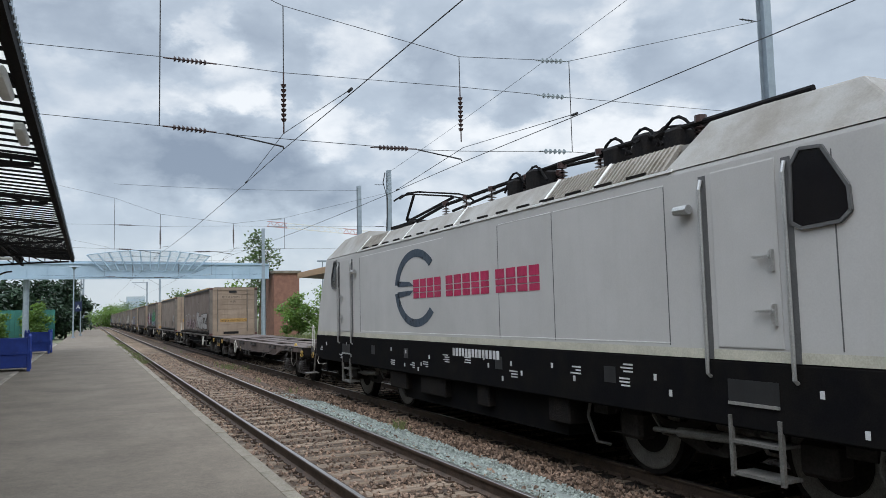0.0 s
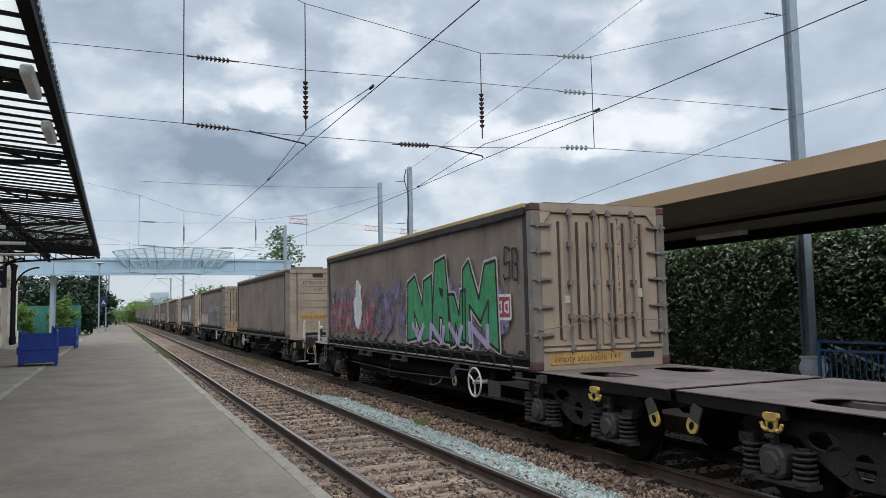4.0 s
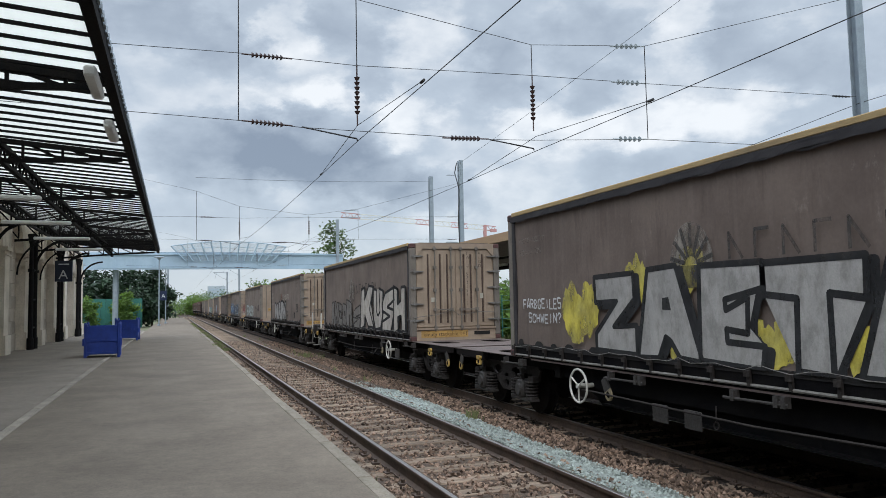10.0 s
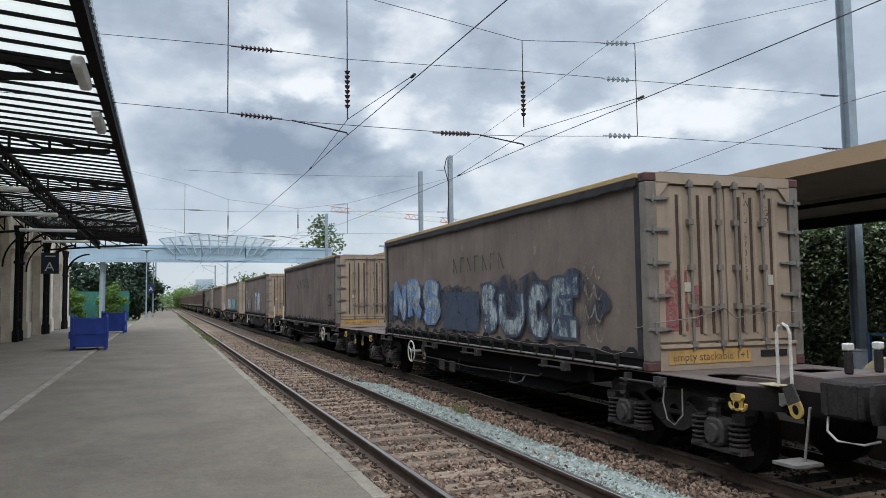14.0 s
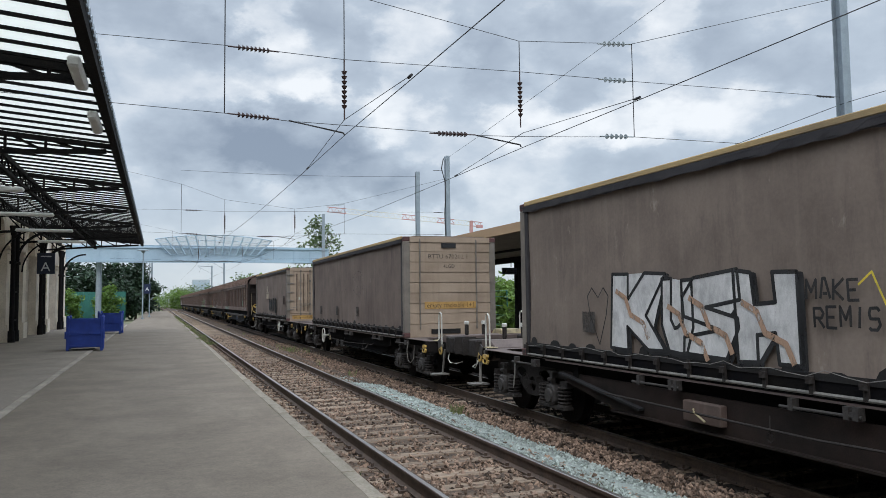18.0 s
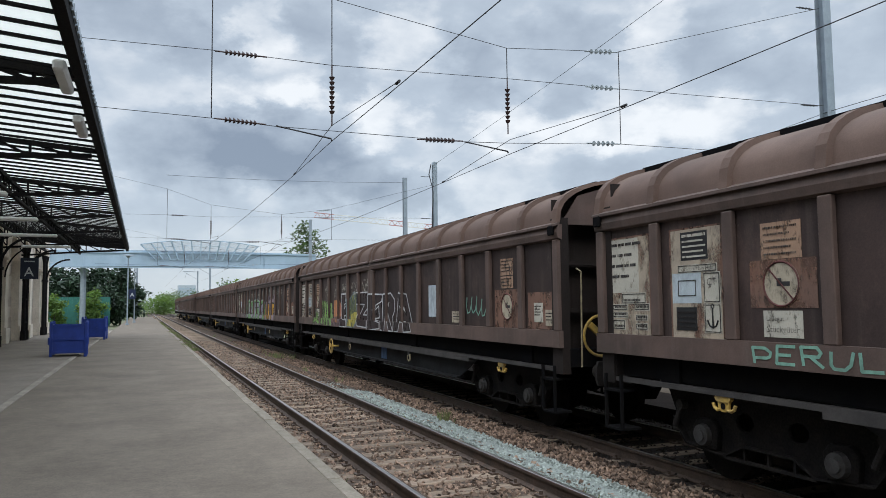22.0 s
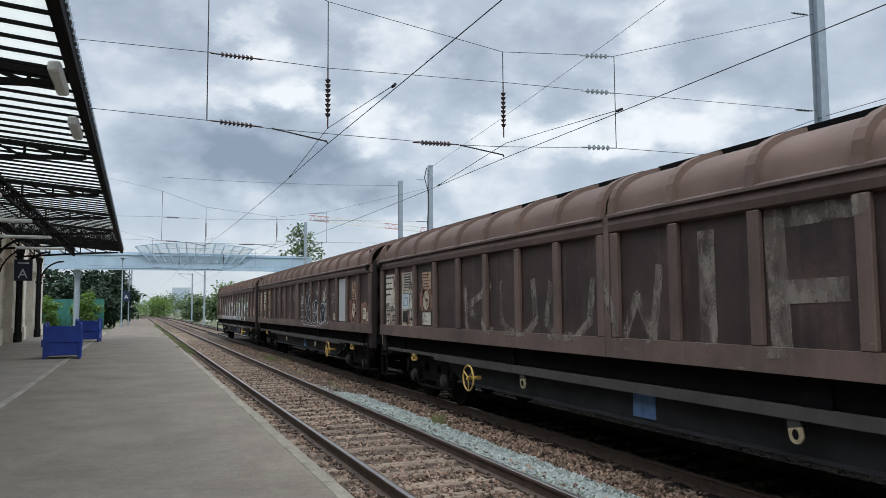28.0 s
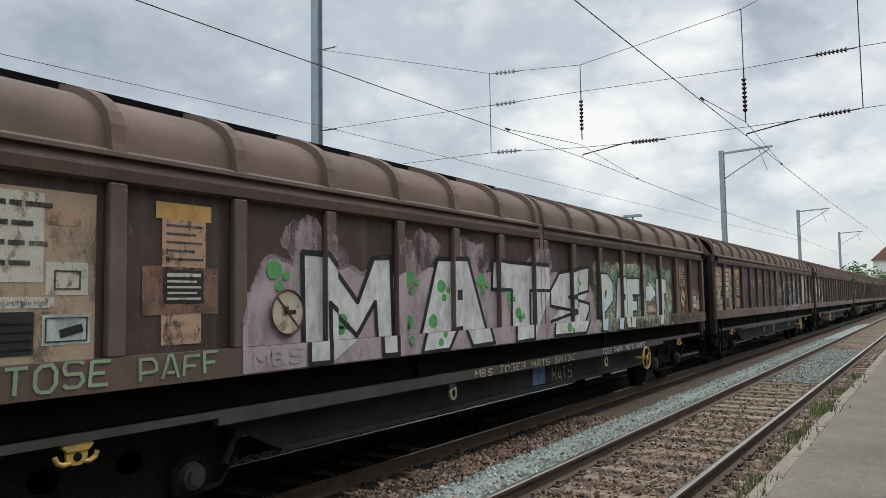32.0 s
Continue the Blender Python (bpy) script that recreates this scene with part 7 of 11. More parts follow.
def deep_sill(w):
    """A tall side girder with its strut and a brake box, as the later carriers have it."""
    tagged(w, "brown container wagon with deep girder sides")
    bm = B()
    prism(bm, [(1.3, 0.72), (2.6, 0.47), (LEN - 2.6, 0.47), (LEN - 1.3, 0.72), (LEN - 1.3, 0.87), (1.3, 0.87)], "x", -1.17, -1.14)
    box(bm, -1.23, -1.08, 2.6, LEN - 2.6, 0.445, 0.47)
    g = part("deep_sill", bm, M["girder"], w, "deep grimy brown side girder")
    bm = B()
    beam(bm, (-1.22, LEN - 1.2, 0.86), (-1.22, LEN - 3.3, 0.56), 0.08, 0.03)
    part("strut", bm, M["sill_dark"], g)
    bm = B()
    box(bm, -1.27, -1.175, 7.35, 8.0, 0.56, 0.80)
    bevel(bm, 0.01)
    bx = part("brake_box", bm, M["brown"], g, "rusty brown brake box")
    bm = B()
    pipe(bm, [(-1.275, 7.8, 0.71), (-1.32, 7.74, 0.69), (-1.32, 7.55, 0.60)], 0.014, 6)
    part("brake_lever", bm, M["worn_buff"], bx)


M["girder"] = shader("girder_grimy", (0.030, 0.020, 0.017), 0.8, dark=(0.012, 0.010, 0.009), scale=1.3, amount=0.9, fine=0.15, bump=0.08, spec=0.15)


def make_train():
    first = {0: container(False), 1: container(True)}
    front, lead, trail = flat_wagon(True, False), flat_wagon(True), flat_wagon(False)
    taken = set()
    tagged(front, "empty brown skeletal container wagon with open frame")
    used = set()
    # an empty carrier leads, then seventeen loaded ones
    rolls(front, 24.18, 0, 12)
    for n, (key, (u, d)) in enumerate(CONT.items()):
        c = first[d] if d not in used else copy_thing(first[d], Matrix())
        used.add(d)
        BOX[key] = rolls(c, u, 1.06, LEN)
        base = lead if n % 2 else trail
        g = copy_thing(base, Matrix()) if base in taken else base
        taken.add(base)
        if key in "Yi":
            deep_sill(g)
        rolls(g, u, 0, LEN)
    w0, w6 = sliding_wagon(), sliding_wagon(True)
    for n, u in enumerate((353.79, 374.51, 395.28, 416.0, 436.7, 457.4, 478.05, 499.0)):
        w = {0: w0, 6: w6}.get(n) or copy_thing(w0 if n < 6 else w6, Matrix())
        RAKE[n] = rolls(w, u, 0, BL)
        if n > 5:
            for o in w.children:
                if o.name.startswith("handwheel"):
                    o.location.y = (4.66 if n == 6 else 4.98) - 14.3
                if n == 7 and o.name.startswith("warning_sign") and o.data.vertices[0].co.y > BL / 2:
                    o.location = (-0.032, -2.20, -0.24)


make_train()


def motions():
    for ob, u, z, length in MOVING:
        walk(ob, rows_for(u, z, length))


# ---- the locomotive ----
def locomotive():
    w = empty("electric_locomotive", "pale grey four-axle electric locomotive with black underframe", "locomotive")
    Lg, X = 18.9, 1.49
    side = [(0.62, 1.10), (0.70, 1.5), (1.05, 2.4), (1.75, 3.47), (Lg - 1.75, 3.47), (Lg - 1.05, 2.4), (Lg - 0.70, 1.5), (Lg - 0.62, 1.10)]
    bm = B()
    prism(bm, [(0.70, 1.5), (0.98, 2.3), (1.62, 3.47), (Lg - 1.62, 3.47), (Lg - 0.98, 2.3), (Lg - 0.70, 1.5)], "x", -X, X)
    bevel(bm, 0.05, 2)
    body = part("body", bm, M["loco"], w)
    bm = B()
    prism(bm, [(0.60, 1.0), (0.62, 1.5), (Lg - 0.62, 1.5), (Lg - 0.60, 1.0), (Lg - 1.0, 0.86), (1.0, 0.86)], "x", -X - 0.005, X + 0.005)
    bevel(bm, 0.02)
    fr = part("underframe", bm, M["frame"], w, "black underframe band")
    bm = B()
    box(bm, -X - 0.003, -X + 0.02, 0.75, Lg - 0.75, 1.502, 1.60)
    part("pale_stripe", bm, M["p_cream2"], w)
    # cab roofs and the lower sloping roof between them
    for s in (0, 1):
        f = (lambda y: y) if s == 0 else (lambda y: Lg - y)
        bm = B()
        pts = [(f(1.62), 3.47), (f(2.2), 3.96), (f(3.3), 4.0), (f(4.0), 4.0), (f(4.35), 3.47)]
        lo = [bm.verts.new((-X + (z - 3.47) * 0.72, y, z)) for y, z in pts]
        hi = [bm.verts.new((X - (z - 3.47) * 0.72, y, z)) for y, z in pts]
        for k in range(4):
            bm.faces.new((lo[k], lo[k + 1], hi[k + 1], hi[k]))
        bm.faces.new(lo[::-1]), bm.faces.new(hi)
        bmesh.ops.recalc_face_normals(bm, faces=bm.faces[:])
        bevel(bm, 0.03, 2)
        part("cab_roof", bm, M["loco_roof"], w)
        # cab side door between two handrails, and the side window
        a, b = sorted((f(2.82), f(3.72)))
        bm = B()
        box(bm, -X - 0.012, -X + 0.02, a + 0.06, b - 0.06, 1.62, 3.36)
        bevel(bm, 0.05, 2)
        d = part("cab_door", bm, M["loco"], w)
        for z in (1.95, 2.45):
            b2 = B()
            hy = f(2.95)
            sg = 1 if s == 0 else -1
            box(b2, -X - 0.06, -X - 0.04, min(hy, hy + sg * 0.2), max(hy, hy + sg * 0.2), z, z + 0.025)
            box(b2, -X - 0.045, -X - 0.01, hy - 0.018, hy + 0.018, z - 0.12, z + 0.08)
            part("door_handle", b2, M["chrome"], d)
        for y in (f(2.76), f(3.78)):
            # flat grey strip stands for the shade in the handrail recess
            b2 = B()
            box(b2, -X - 0.004, -X + 0.03, y - 0.05, y + 0.05, 1.5, 3.34)
            g = part("rail_recess", b2, M["shadow_grey"], w)
            b2 = B()
            pipe(b2, [(-X - 0.02, y, 3.3), (-X - 0.05, y, 3.2), (-X - 0.05, y, 1.36), (-X - 0.01, y, 1.33)], 0.02, 8)
            part("handrail", b2, M["chrome"], g)
        bm = B()
        pts = [(f(2.72), 2.74), (f(2.70), 3.25), (f(2.60), 3.38), (f(2.38), 3.36), (f(2.15), 2.98), (f(2.14), 2.78), (f(2.24), 2.70), (f(2.62), 2.68)]
        prism(bm, pts, "x", -X - 0.012, -X + 0.02)
        part("side_window", bm, M["glass"], w, "dark rounded cab window")
        bm = B()
        for p, q in zip(pts, pts[1:] + pts[:1]):
            beam(bm, (-X - 0.012, p[0], p[1]), (-X - 0.012, q[0], q[1]), 0.03, 0.03)
        part("window_frame", bm, M["shadow_grey"], w)
        bm = B()
        for z in (0.42, 0.72):
            box(bm, -X - 0.02, -X + 0.25, f(3.27) - 0.28, f(3.27) + 0.28, z, z + 0.03)
        for k in (-0.29, 0.29):
            box(bm, -X - 0.02, -X + 0.02, f(3.27) + k - 0.02, f(3.27) + k + 0.02, 0.4, 0.98)
        part("step", bm, M["bogie3"], w, "steel cab steps")
        bm = B()
        box(bm, -X - 0.01, -X + 0.03, f(3.27) - 0.3, f(3.27) + 0.3, 1.10, 1.32)
        part("step_hole", bm, M["black"], w)
        bm = B()
        box(bm, -X - 0.02, -X + 0.03, f(3.27) - 0.3, f(3.27) + 0.3, 1.08, 1.11)
        part("step_tread", bm, M["chrome"], w)
        bm = B()
        rod(bm, (-X - 0.06, f(3.92), 3.02), (-X - 0.06, f(4.12), 3.02), 0.05, 10)
        part("cab_camera", bm, M["chrome"], w)
        bm = B()
        box(bm, -1.2, 1.2, f(0.60) - 0.05, f(0.60) + 0.05, 0.5, 1.0)
        part("rail_guard", bm, M["frame"], w)
        bm = B()
        fx = sorted((f(1.02), f(1.50)))
        prism(bm, [(f(1.03), 2.45), (f(1.55), 3.40), (f(1.50), 3.44), (f(0.98), 2.47)], "x", -1.2, 1.2)
        part("windscreen", bm, M["glass"], w)
        buffers(w, f(0.05), -1 if s == 0 else 1, M["bogie"])
    # roof: sloping side panels in segments
    cuts = [4.36, 5.6, 6.75, 9.6, 11.9, 13.3, 14.54]
    for k, (a, b) in enumerate(zip(cuts, cuts[1:])):
        for sx in (-1, 1):
            bm = B()
            prism(bm, [(sx * X, 3.475), (sx * (X - 0.30), 3.82), (sx * (X - 0.36), 3.82), (sx * (X - 0.08), 3.475)], "y", a + 0.012, b - 0.012)
            grille = k in (0, 1, 5)
            p = part("roof_panel", bm, M["loco_grille"] if grille else M["loco_roof"], w, "louvred roof grille" if grille else "")
            if grille and sx < 0:
                for j in range(14):
                    b2 = B()
                    y = a + 0.08 + (b - a - 0.16) * j / 13
                    beam(b2, (-X - 0.004, y, 3.50), (-X + 0.285, y, 3.815), 0.02, 0.02)
                    part("louvre", b2, M["loco_grille"], p)
        bm = B()
        box(bm, -X - 0.02, -X + 0.01, b - 0.03, b + 0.03, 3.47, 3.50)
        beam(bm, (-X - 0.006, b, 3.48), (-X + 0.30, b, 3.83), 0.045, 0.02)
        part("panel_seam", bm, M["white"], w)
    bm = B()
    box(bm, -X - 0.015, -X + 0.02, 4.2, Lg - 4.2, 3.462, 3.492)
    part("gutter_strip", bm, M["white"], w)
    for k in range(16):
        bm = B()
        y = 4.6 + k * 0.62
        box(bm, -X - 0.02, -X - 0.004, y, y + 0.34, 3.50, 3.53)
        part("gutter_slot", bm, M["bogie"], w)
    bm = B()
    box(bm, -X + 0.3, X - 0.3, 4.0, Lg - 4.0, 3.6, 3.80)
    part("roof_deck", bm, M["loco_roof"], w)
    # high-voltage gear on the roof
    bm = B()
    pipe(bm, [(-0.75, 3.0, 4.12), (-0.75, 6.2, 4.17), (-0.7, 7.4, 4.22), (-0.7, 11.6, 4.16), (-0.6, 13.2, 4.05)], 0.035, 8)
    part("bus_bar", bm, M["iron"], w)
    bm = B()
    pipe(bm, [(-0.3, 4.6, 4.1), (-0.35, 8.2, 4.3), (-0.3, 12.0, 4.12)], 0.03, 8)
    part("bus_bar", bm, M["iron"], w)
    for y, x in ((4.5, -0.75), (5.2, -0.5), (6.4, -0.75), (7.4, -0.7), (7.9, -0.4), (8.4, -0.7), (9.6, -0.7), (10.6, -0.7), (11.5, -0.7)):
        bm = B()
        insulator(bm, (x, y, 3.8), (x, y, 4.16), 0.085, 5)
        rod(bm, (x, y, 4.14), (x, y, 4.22), 0.07, 8)
        part("roof_insulator", bm, M["insulator"], w)
    for y, h in ((4.9, 0.36), (5.5, 0.42), (6.1, 0.38), (8.1, 0.44), (8.7, 0.38)):
        bm = B()
        box(bm, -0.85, -0.25, y - 0.14, y + 0.14, 3.8, 3.8 + h)
        bevel(bm, 0.04)
        part("switch_gear", bm, M["iron"], w)
        bm = B()
        pts = [(-0.75, y - 0.35 + 0.1 * k, 4.02 + 0.28 * math.sin(math.pi * k / 7)) for k in range(8)]
        pipe(bm, pts, 0.022, 6)
        part("flexible_lead", bm, M["iron"], w)
    # two pantographs, both lowered
    for y0, s in ((14.2, -1), (4.6, 1)):
        bm = B()
        for x in (-0.55, 0.55):
            beam(bm, (x, y0 - s * 0.6, 4.06), (x, y0 + s * 0.5, 4.06), 0.06, 0.07)
        beam(bm, (-0.6, y0 - s * 0.6, 4.06), (0.6, y0 - s * 0.6, 4.06), 0.06, 0.07)
        rod(bm, (-0.5, y0 + s * 0.3, 4.10), (0.5, y0 + s * 0.3, 4.10), 0.06, 8)
        p = part("pantograph", bm, M["iron"], w, "dark pantograph, lowered")
        b2 = B()
        k = 0.62 if s < 0 else 0.16
        beam(b2, (0, y0 + s * 0.3, 4.12), (0, y0 - s * 0.95, 4.10 + k * 0.35), 0.09, 0.09)
        part("lower_arm", b2, M["iron"], p)
        b2 = B()
        for x in (-0.25, 0.25):
            beam(b2, (x * 0.2, y0 - s * 0.95, 4.10 + k * 0.35), (x * 2, y0 + s * 0.6, 4.06 + k), 0.05, 0.05)
        part("upper_arm", b2, M["iron"], p)
        b2 = B()
        for yy in (0.5, 0.85):
            pts = [(-0.95, y0 + s * yy, 3.92 + k), (-0.75, y0 + s * yy, 4.06 + k), (-0.5, y0 + s * yy, 4.10 + k), (0.5, y0 + s * yy, 4.10 + k), (0.75, y0 + s * yy, 4.06 + k), (0.95, y0 + s * yy, 3.92 + k)]
            pipe(b2, pts, 0.022, 6)
        part("collector_head", b2, M["iron"], p)
        for x in (-0.5, 0.5):
            for yy in (-0.5, 0.4):
                b2 = B()
                insulator(b2, (x, y0 + s * yy, 3.78), (x, y0 + s * yy, 4.06), 0.10, 4)
                part("roof_insulator", b2, M["insulator"], p)
    # livery: open ring with two bars, and split red blocks
    bm = B()
    cy, cz, ry, rz, th = 11.28, 2.5, 1.06, 0.74, 0.20
    n = 40
    for k in range(n):
        a0, a1 = (2 * math.pi * (0.11 + 0.78 * t) for t in (k / n, (k + 1) / n))
        if abs((a0 + a1) / 2 - math.pi) < 0.075:
            continue
        q = [(cy - r * ry * -math.cos(a) * -1, cz + r * rz * math.sin(a)) for r, a in ((1, a0), (1, a1), (0.80, a1), (0.80, a0))]
        prism(bm, q, "x", -X - 0.006, -X - 0.002)
    for s in (-1, 1):
        prism(bm, [(cy + 0.86 * ry, cz + s * 0.05), (cy + 0.08, cz + s * 0.04), (cy + 0.3, cz + s * 0.13), (cy + 0.88 * ry, cz + s * 0.17)], "x", -X - 0.006, -X - 0.002)
    bmesh.ops.recalc_face_normals(bm, faces=bm.faces[:])
    part("emblem_ring", bm, M["p_logo_grey"], w, "dark grey open ring emblem")
    y = 11.38
    z0, z1 = 2.30, 2.66
    for word in (4, 5, 4):
        for k in range(word):
            bm = B()
            wl = 0.27
            for za, zb in ((z0, 2.40), (2.415, 2.50), (2.515, z1)):
                box(bm, -X - 0.006, -X - 0.002, y - wl, y, za, zb)
            part("emblem_block", bm, M["p_logo_red"], w, "red block of the company emblem")
            y -= 0.325
        y -= 0.16
    for x0 in (2.3, 4.35, 6.55, 8.05, Lg - 4.35):
        bm = B()
        box(bm, -X - 0.003, -X + 0.001, x0 - 0.006, x0 + 0.006, 1.62, 3.32)
        part("panel_joint", bm, M["shadow_grey"], w)
    for a, b, z in ((4.35, 6.5, 3.33), (6.56, 8.0, 3.33), (10.0, 14.5, 3.33), (4.35, 14.5, 1.64)):
        bm = B()
        box(bm, -X - 0.003, -X + 0.001, a, b, z, z + 0.012)
        part("panel_joint", bm, M["white"], w)
    # small marks on the underframe
    rr = random.Random(3)
    for k in range(34):
        bm = B()
        y = 1.0 + 17 * rr.random()
        big = k % 3 == 0
        z = 0.93 + 0.36 * rr.random()
        if big:
            for j in range(3):
                box(bm, -X - 0.010, -X - 0.006, y, y + 0.1 + 0.14 * rr.random(), z + j * 0.04, z + j * 0.04 + 0.018)
        else:
            box(bm, -X - 0.010, -X - 0.006, y, y + 0.045, z, z + 0.07)
        part("mark", bm, M["p_white"], fr)
    bm = B()
    for k in range(14):
        box(bm, -X - 0.010, -X - 0.006, 9.62 - k * 0.118, 9.70 - k * 0.118, 1.29, 1.42)
    part("running_number", bm, M["p_white"], fr, "pale running number, as plain bars")
    for y in (5.3, 8.0, 11.7, 13.6):
        bm = B()
        box(bm, -X - 0.008, -X + 0.02, y, y + 0.22, 1.15, 1.34)
        part("jacking_hole", bm, M["black"], fr)
    # gear below the floor
    bm = B()
    box(bm, -1.3, 1.3, 6.6, 12.3, 0.35, 0.86)
    part("transformer", bm, M["frame"], w)
    for y, l in ((12.0, 0.9), (10.2, 1.1), (8.6, 0.4), (6.4, 0.5)):
        bm = B()
        box(bm, -1.42, -1.1, y, y + l, 0.52, 0.86)
        bevel(bm, 0.02)
        part("equipment_box", bm, M["bogie"], w)
    for y in (4.2, 14.7):
        b = part("bogie", BOGIE, None, w)
        b.matrix_basis = pose(0, y, 0.05) @ Matrix.Diagonal((1.05, 1.35, 1, 1))
        f = part("side_frame", SIDE_FRAME, None, w)
        f.matrix_basis = pose(0, y, 0.10) @ Matrix.Diagonal((1.07, 1.42, 1.0, 1))
        for k, (dy, z0, dz) in enumerate(((-2.0, 0.75, -0.42), (2.0, 0.75, -0.42), (-0.72, 0.9, -0.3), (0.74, 0.9, -0.3))):
            bm = B()
            pipe(bm, [(-1.22, y + dy, z0 + 0.1), (-1.24, y + dy + 0.03, z0 - 0.1), (-1.18, y + dy - 0.06, z0 + dz), (-1.0, y + dy - 0.1, z0 + dz - 0.05)], 0.022, 6)
            part("sand_pipe" if k < 2 else "brake_hose", bm, M["bogie3"], w)
        bm = B()
        rod(bm, (-1.25, y - 0.55, 0.70), (-1.25, y + 0.35, 0.66), 0.055, 10)
        rod(bm, (-1.25, y + 0.35, 0.66), (-1.25, y + 0.75, 0.645), 0.03, 8)
        part("damper", bm, M["bogie3"], w)
        for dy in (-1.3, 1.3):
            for s in (-1, 1):
                wh = part("wheel", WHEEL, None, w)
                wh.matrix_basis = pose(s * 0.78, y + dy, 0.6, 0, 0, 0 if s < 0 else 180) @ Matrix.Diagonal((1, 1.3, 1.3, 1))
            bm = B()
            rows_ = [[bm.verts.new((x, y + dy + r * math.cos(k * math.pi / 14), 0.6 + r * math.sin(k * math.pi / 14))) for k in range(28)] for x, r in ((-0.85, 0.34), (-0.862, 0.36), (-0.862, 0.52), (-0.85, 0.54))]
            for p, q in zip(rows_, rows_[1:]):
                for k in range(28):
                    bm.faces.new((p[k], p[(k + 1) % 28], q[(k + 1) % 28], q[k]))
            part("brake_disc", bm, M["bogie3"], w)
            bm = B()
            box(bm, -1.16, -0.9, y + dy - 0.2, y + dy + 0.2, 0.45, 0.78)
            bevel(bm, 0.04)
            part("axle_box", bm, M["bogie2"], w)
        bm = B()
        rod(bm, (-1.1, y - 0.9, 0.75), (-1.1, y - 0.1, 0.78), 0.06, 8)
        part("damper", bm, M["bogie3"], w)
    rolls(w, 1.95, 0, Lg)


M["p_cream2"] = shader("locomotive_stripe", (0.46, 0.44, 0.36), 0.55, bump=0)
M["shadow_grey"] = shader("seal_shadow_grey", (0.10, 0.10, 0.10), 0.6, bump=0)
M["loco_grille"] = shader("roof_grille", (0.27, 0.25, 0.22), 0.7, dark=(0.16, 0.14, 0.11), scale=3, amount=0.8, fine=0.2, bump=0.2)
M["bogie3"] = shader("brake_grey", (0.13, 0.125, 0.115), 0.7, 0.2, dark=(0.06, 0.055, 0.05), scale=6, fine=0.3)
locomotive()
# ---- things on the platforms ----
def blue_bin(x, y, rz):
    """A folding steel stillage, painted blue."""
    b = empty("steel_stillage", "blue-painted steel stillage bin standing on the platform", "bin", "blue stillages")
    W, D, H = 1.04, 1.2, 1.08
    for sx in (-1, 1):
        for sy in (-1, 1):
            bm = B()
            box(bm, sx * W / 2 - 0.05, sx * W / 2 + 0.05, sy * D / 2 - 0.05, sy * D / 2 + 0.05, 0, H + 0.06)
            bevel(bm, 0.012)
            rod(bm, (sx * W / 2, sy * D / 2, H + 0.06), (sx * W / 2, sy * D / 2, H + 0.12), 0.055, 8, 0.03)
            part("corner_post", bm, M["bluebin"], b)
    for sy in (-1, 1):
        for z0, z1 in ((0.18, 0.55), (0.58, H)):
            bm = B()
            box(bm, -W / 2 + 0.04, W / 2 - 0.04, sy * D / 2 - 0.02, sy * D / 2 + 0.02, z0, z1)
            bevel(bm, 0.01)
            part("side_board", bm, M["bluebin"], b)
        for z in (0.14, 0.56, H - 0.06):
            bm = B()
            box(bm, -W / 2 - 0.03, W / 2 + 0.03, sy * D / 2 - 0.045, sy * D / 2 + 0.045, z, z + 0.06)
            part("rail", bm, M["bluebin"], b)
    for sx in (-1, 1):
        bm = B()
        box(bm, sx * W / 2 - 0.02, sx * W / 2 + 0.02, -D / 2 + 0.04, D / 2 - 0.04, 0.18, H)
        part("side_board", bm, M["bluebin"], b)
        bm = B()
        rod(bm, (sx * (W / 2 + 0.05), -D / 2 - 0.02, 0.42), (sx * (W / 2 + 0.05), -D / 2 - 0.02, 0.66), 0.05, 8)
        part("hinge", bm, M["bluebin"], b)
    bm = B()
    box(bm, -W / 2, W / 2, -D / 2, D / 2, 0.12, 0.16)
    part("floor", bm, M["bluebin"], b)
    b.matrix_basis = pose(x, y, 0, 0, 0, rz)


blue_bin(-2.33, 28.8, 2)
blue_bin(-2.35, 43.7, -3)


def hanging_sign(x, y, z, w, h, letter=""):
    s = empty("hanging_sign", "dark square platform sign hung from the canopy" if letter else "dark hanging platform sign", "sign")
    bm = B()
    box(bm, x - w / 2, x + w / 2, y - 0.04, y + 0.04, z, z + h)
    bevel(bm, 0.008)
    part("board", bm, M["sign"], s)
    if letter:
        written("lettering", letter, h * 0.62, M["p_white"], s, pose(x - h * 0.22, y - 0.045, z + h * 0.13, 90, 0, 0))
        bm = B()
        box(bm, x - w * 0.3, x + w * 0.3, y - 0.046, y - 0.043, z + h * 0.8, z + h * 0.86)
        part("print", bm, M["p_white"], s)
    else:
        bm = B()
        for k in range(2):
            box(bm, x - w * 0.1, x + w * (0.42 - 0.1 * k), y - 0.046, y - 0.043, z + h * (0.2 + 0.35 * k), z + h * (0.36 + 0.35 * k))
        box(bm, x - w * 0.4, x - w * 0.24, y - 0.046, y - 0.043, z + h * 0.25, z + h * 0.7)
        part("print", bm, M["p_faint"], s)
    return s


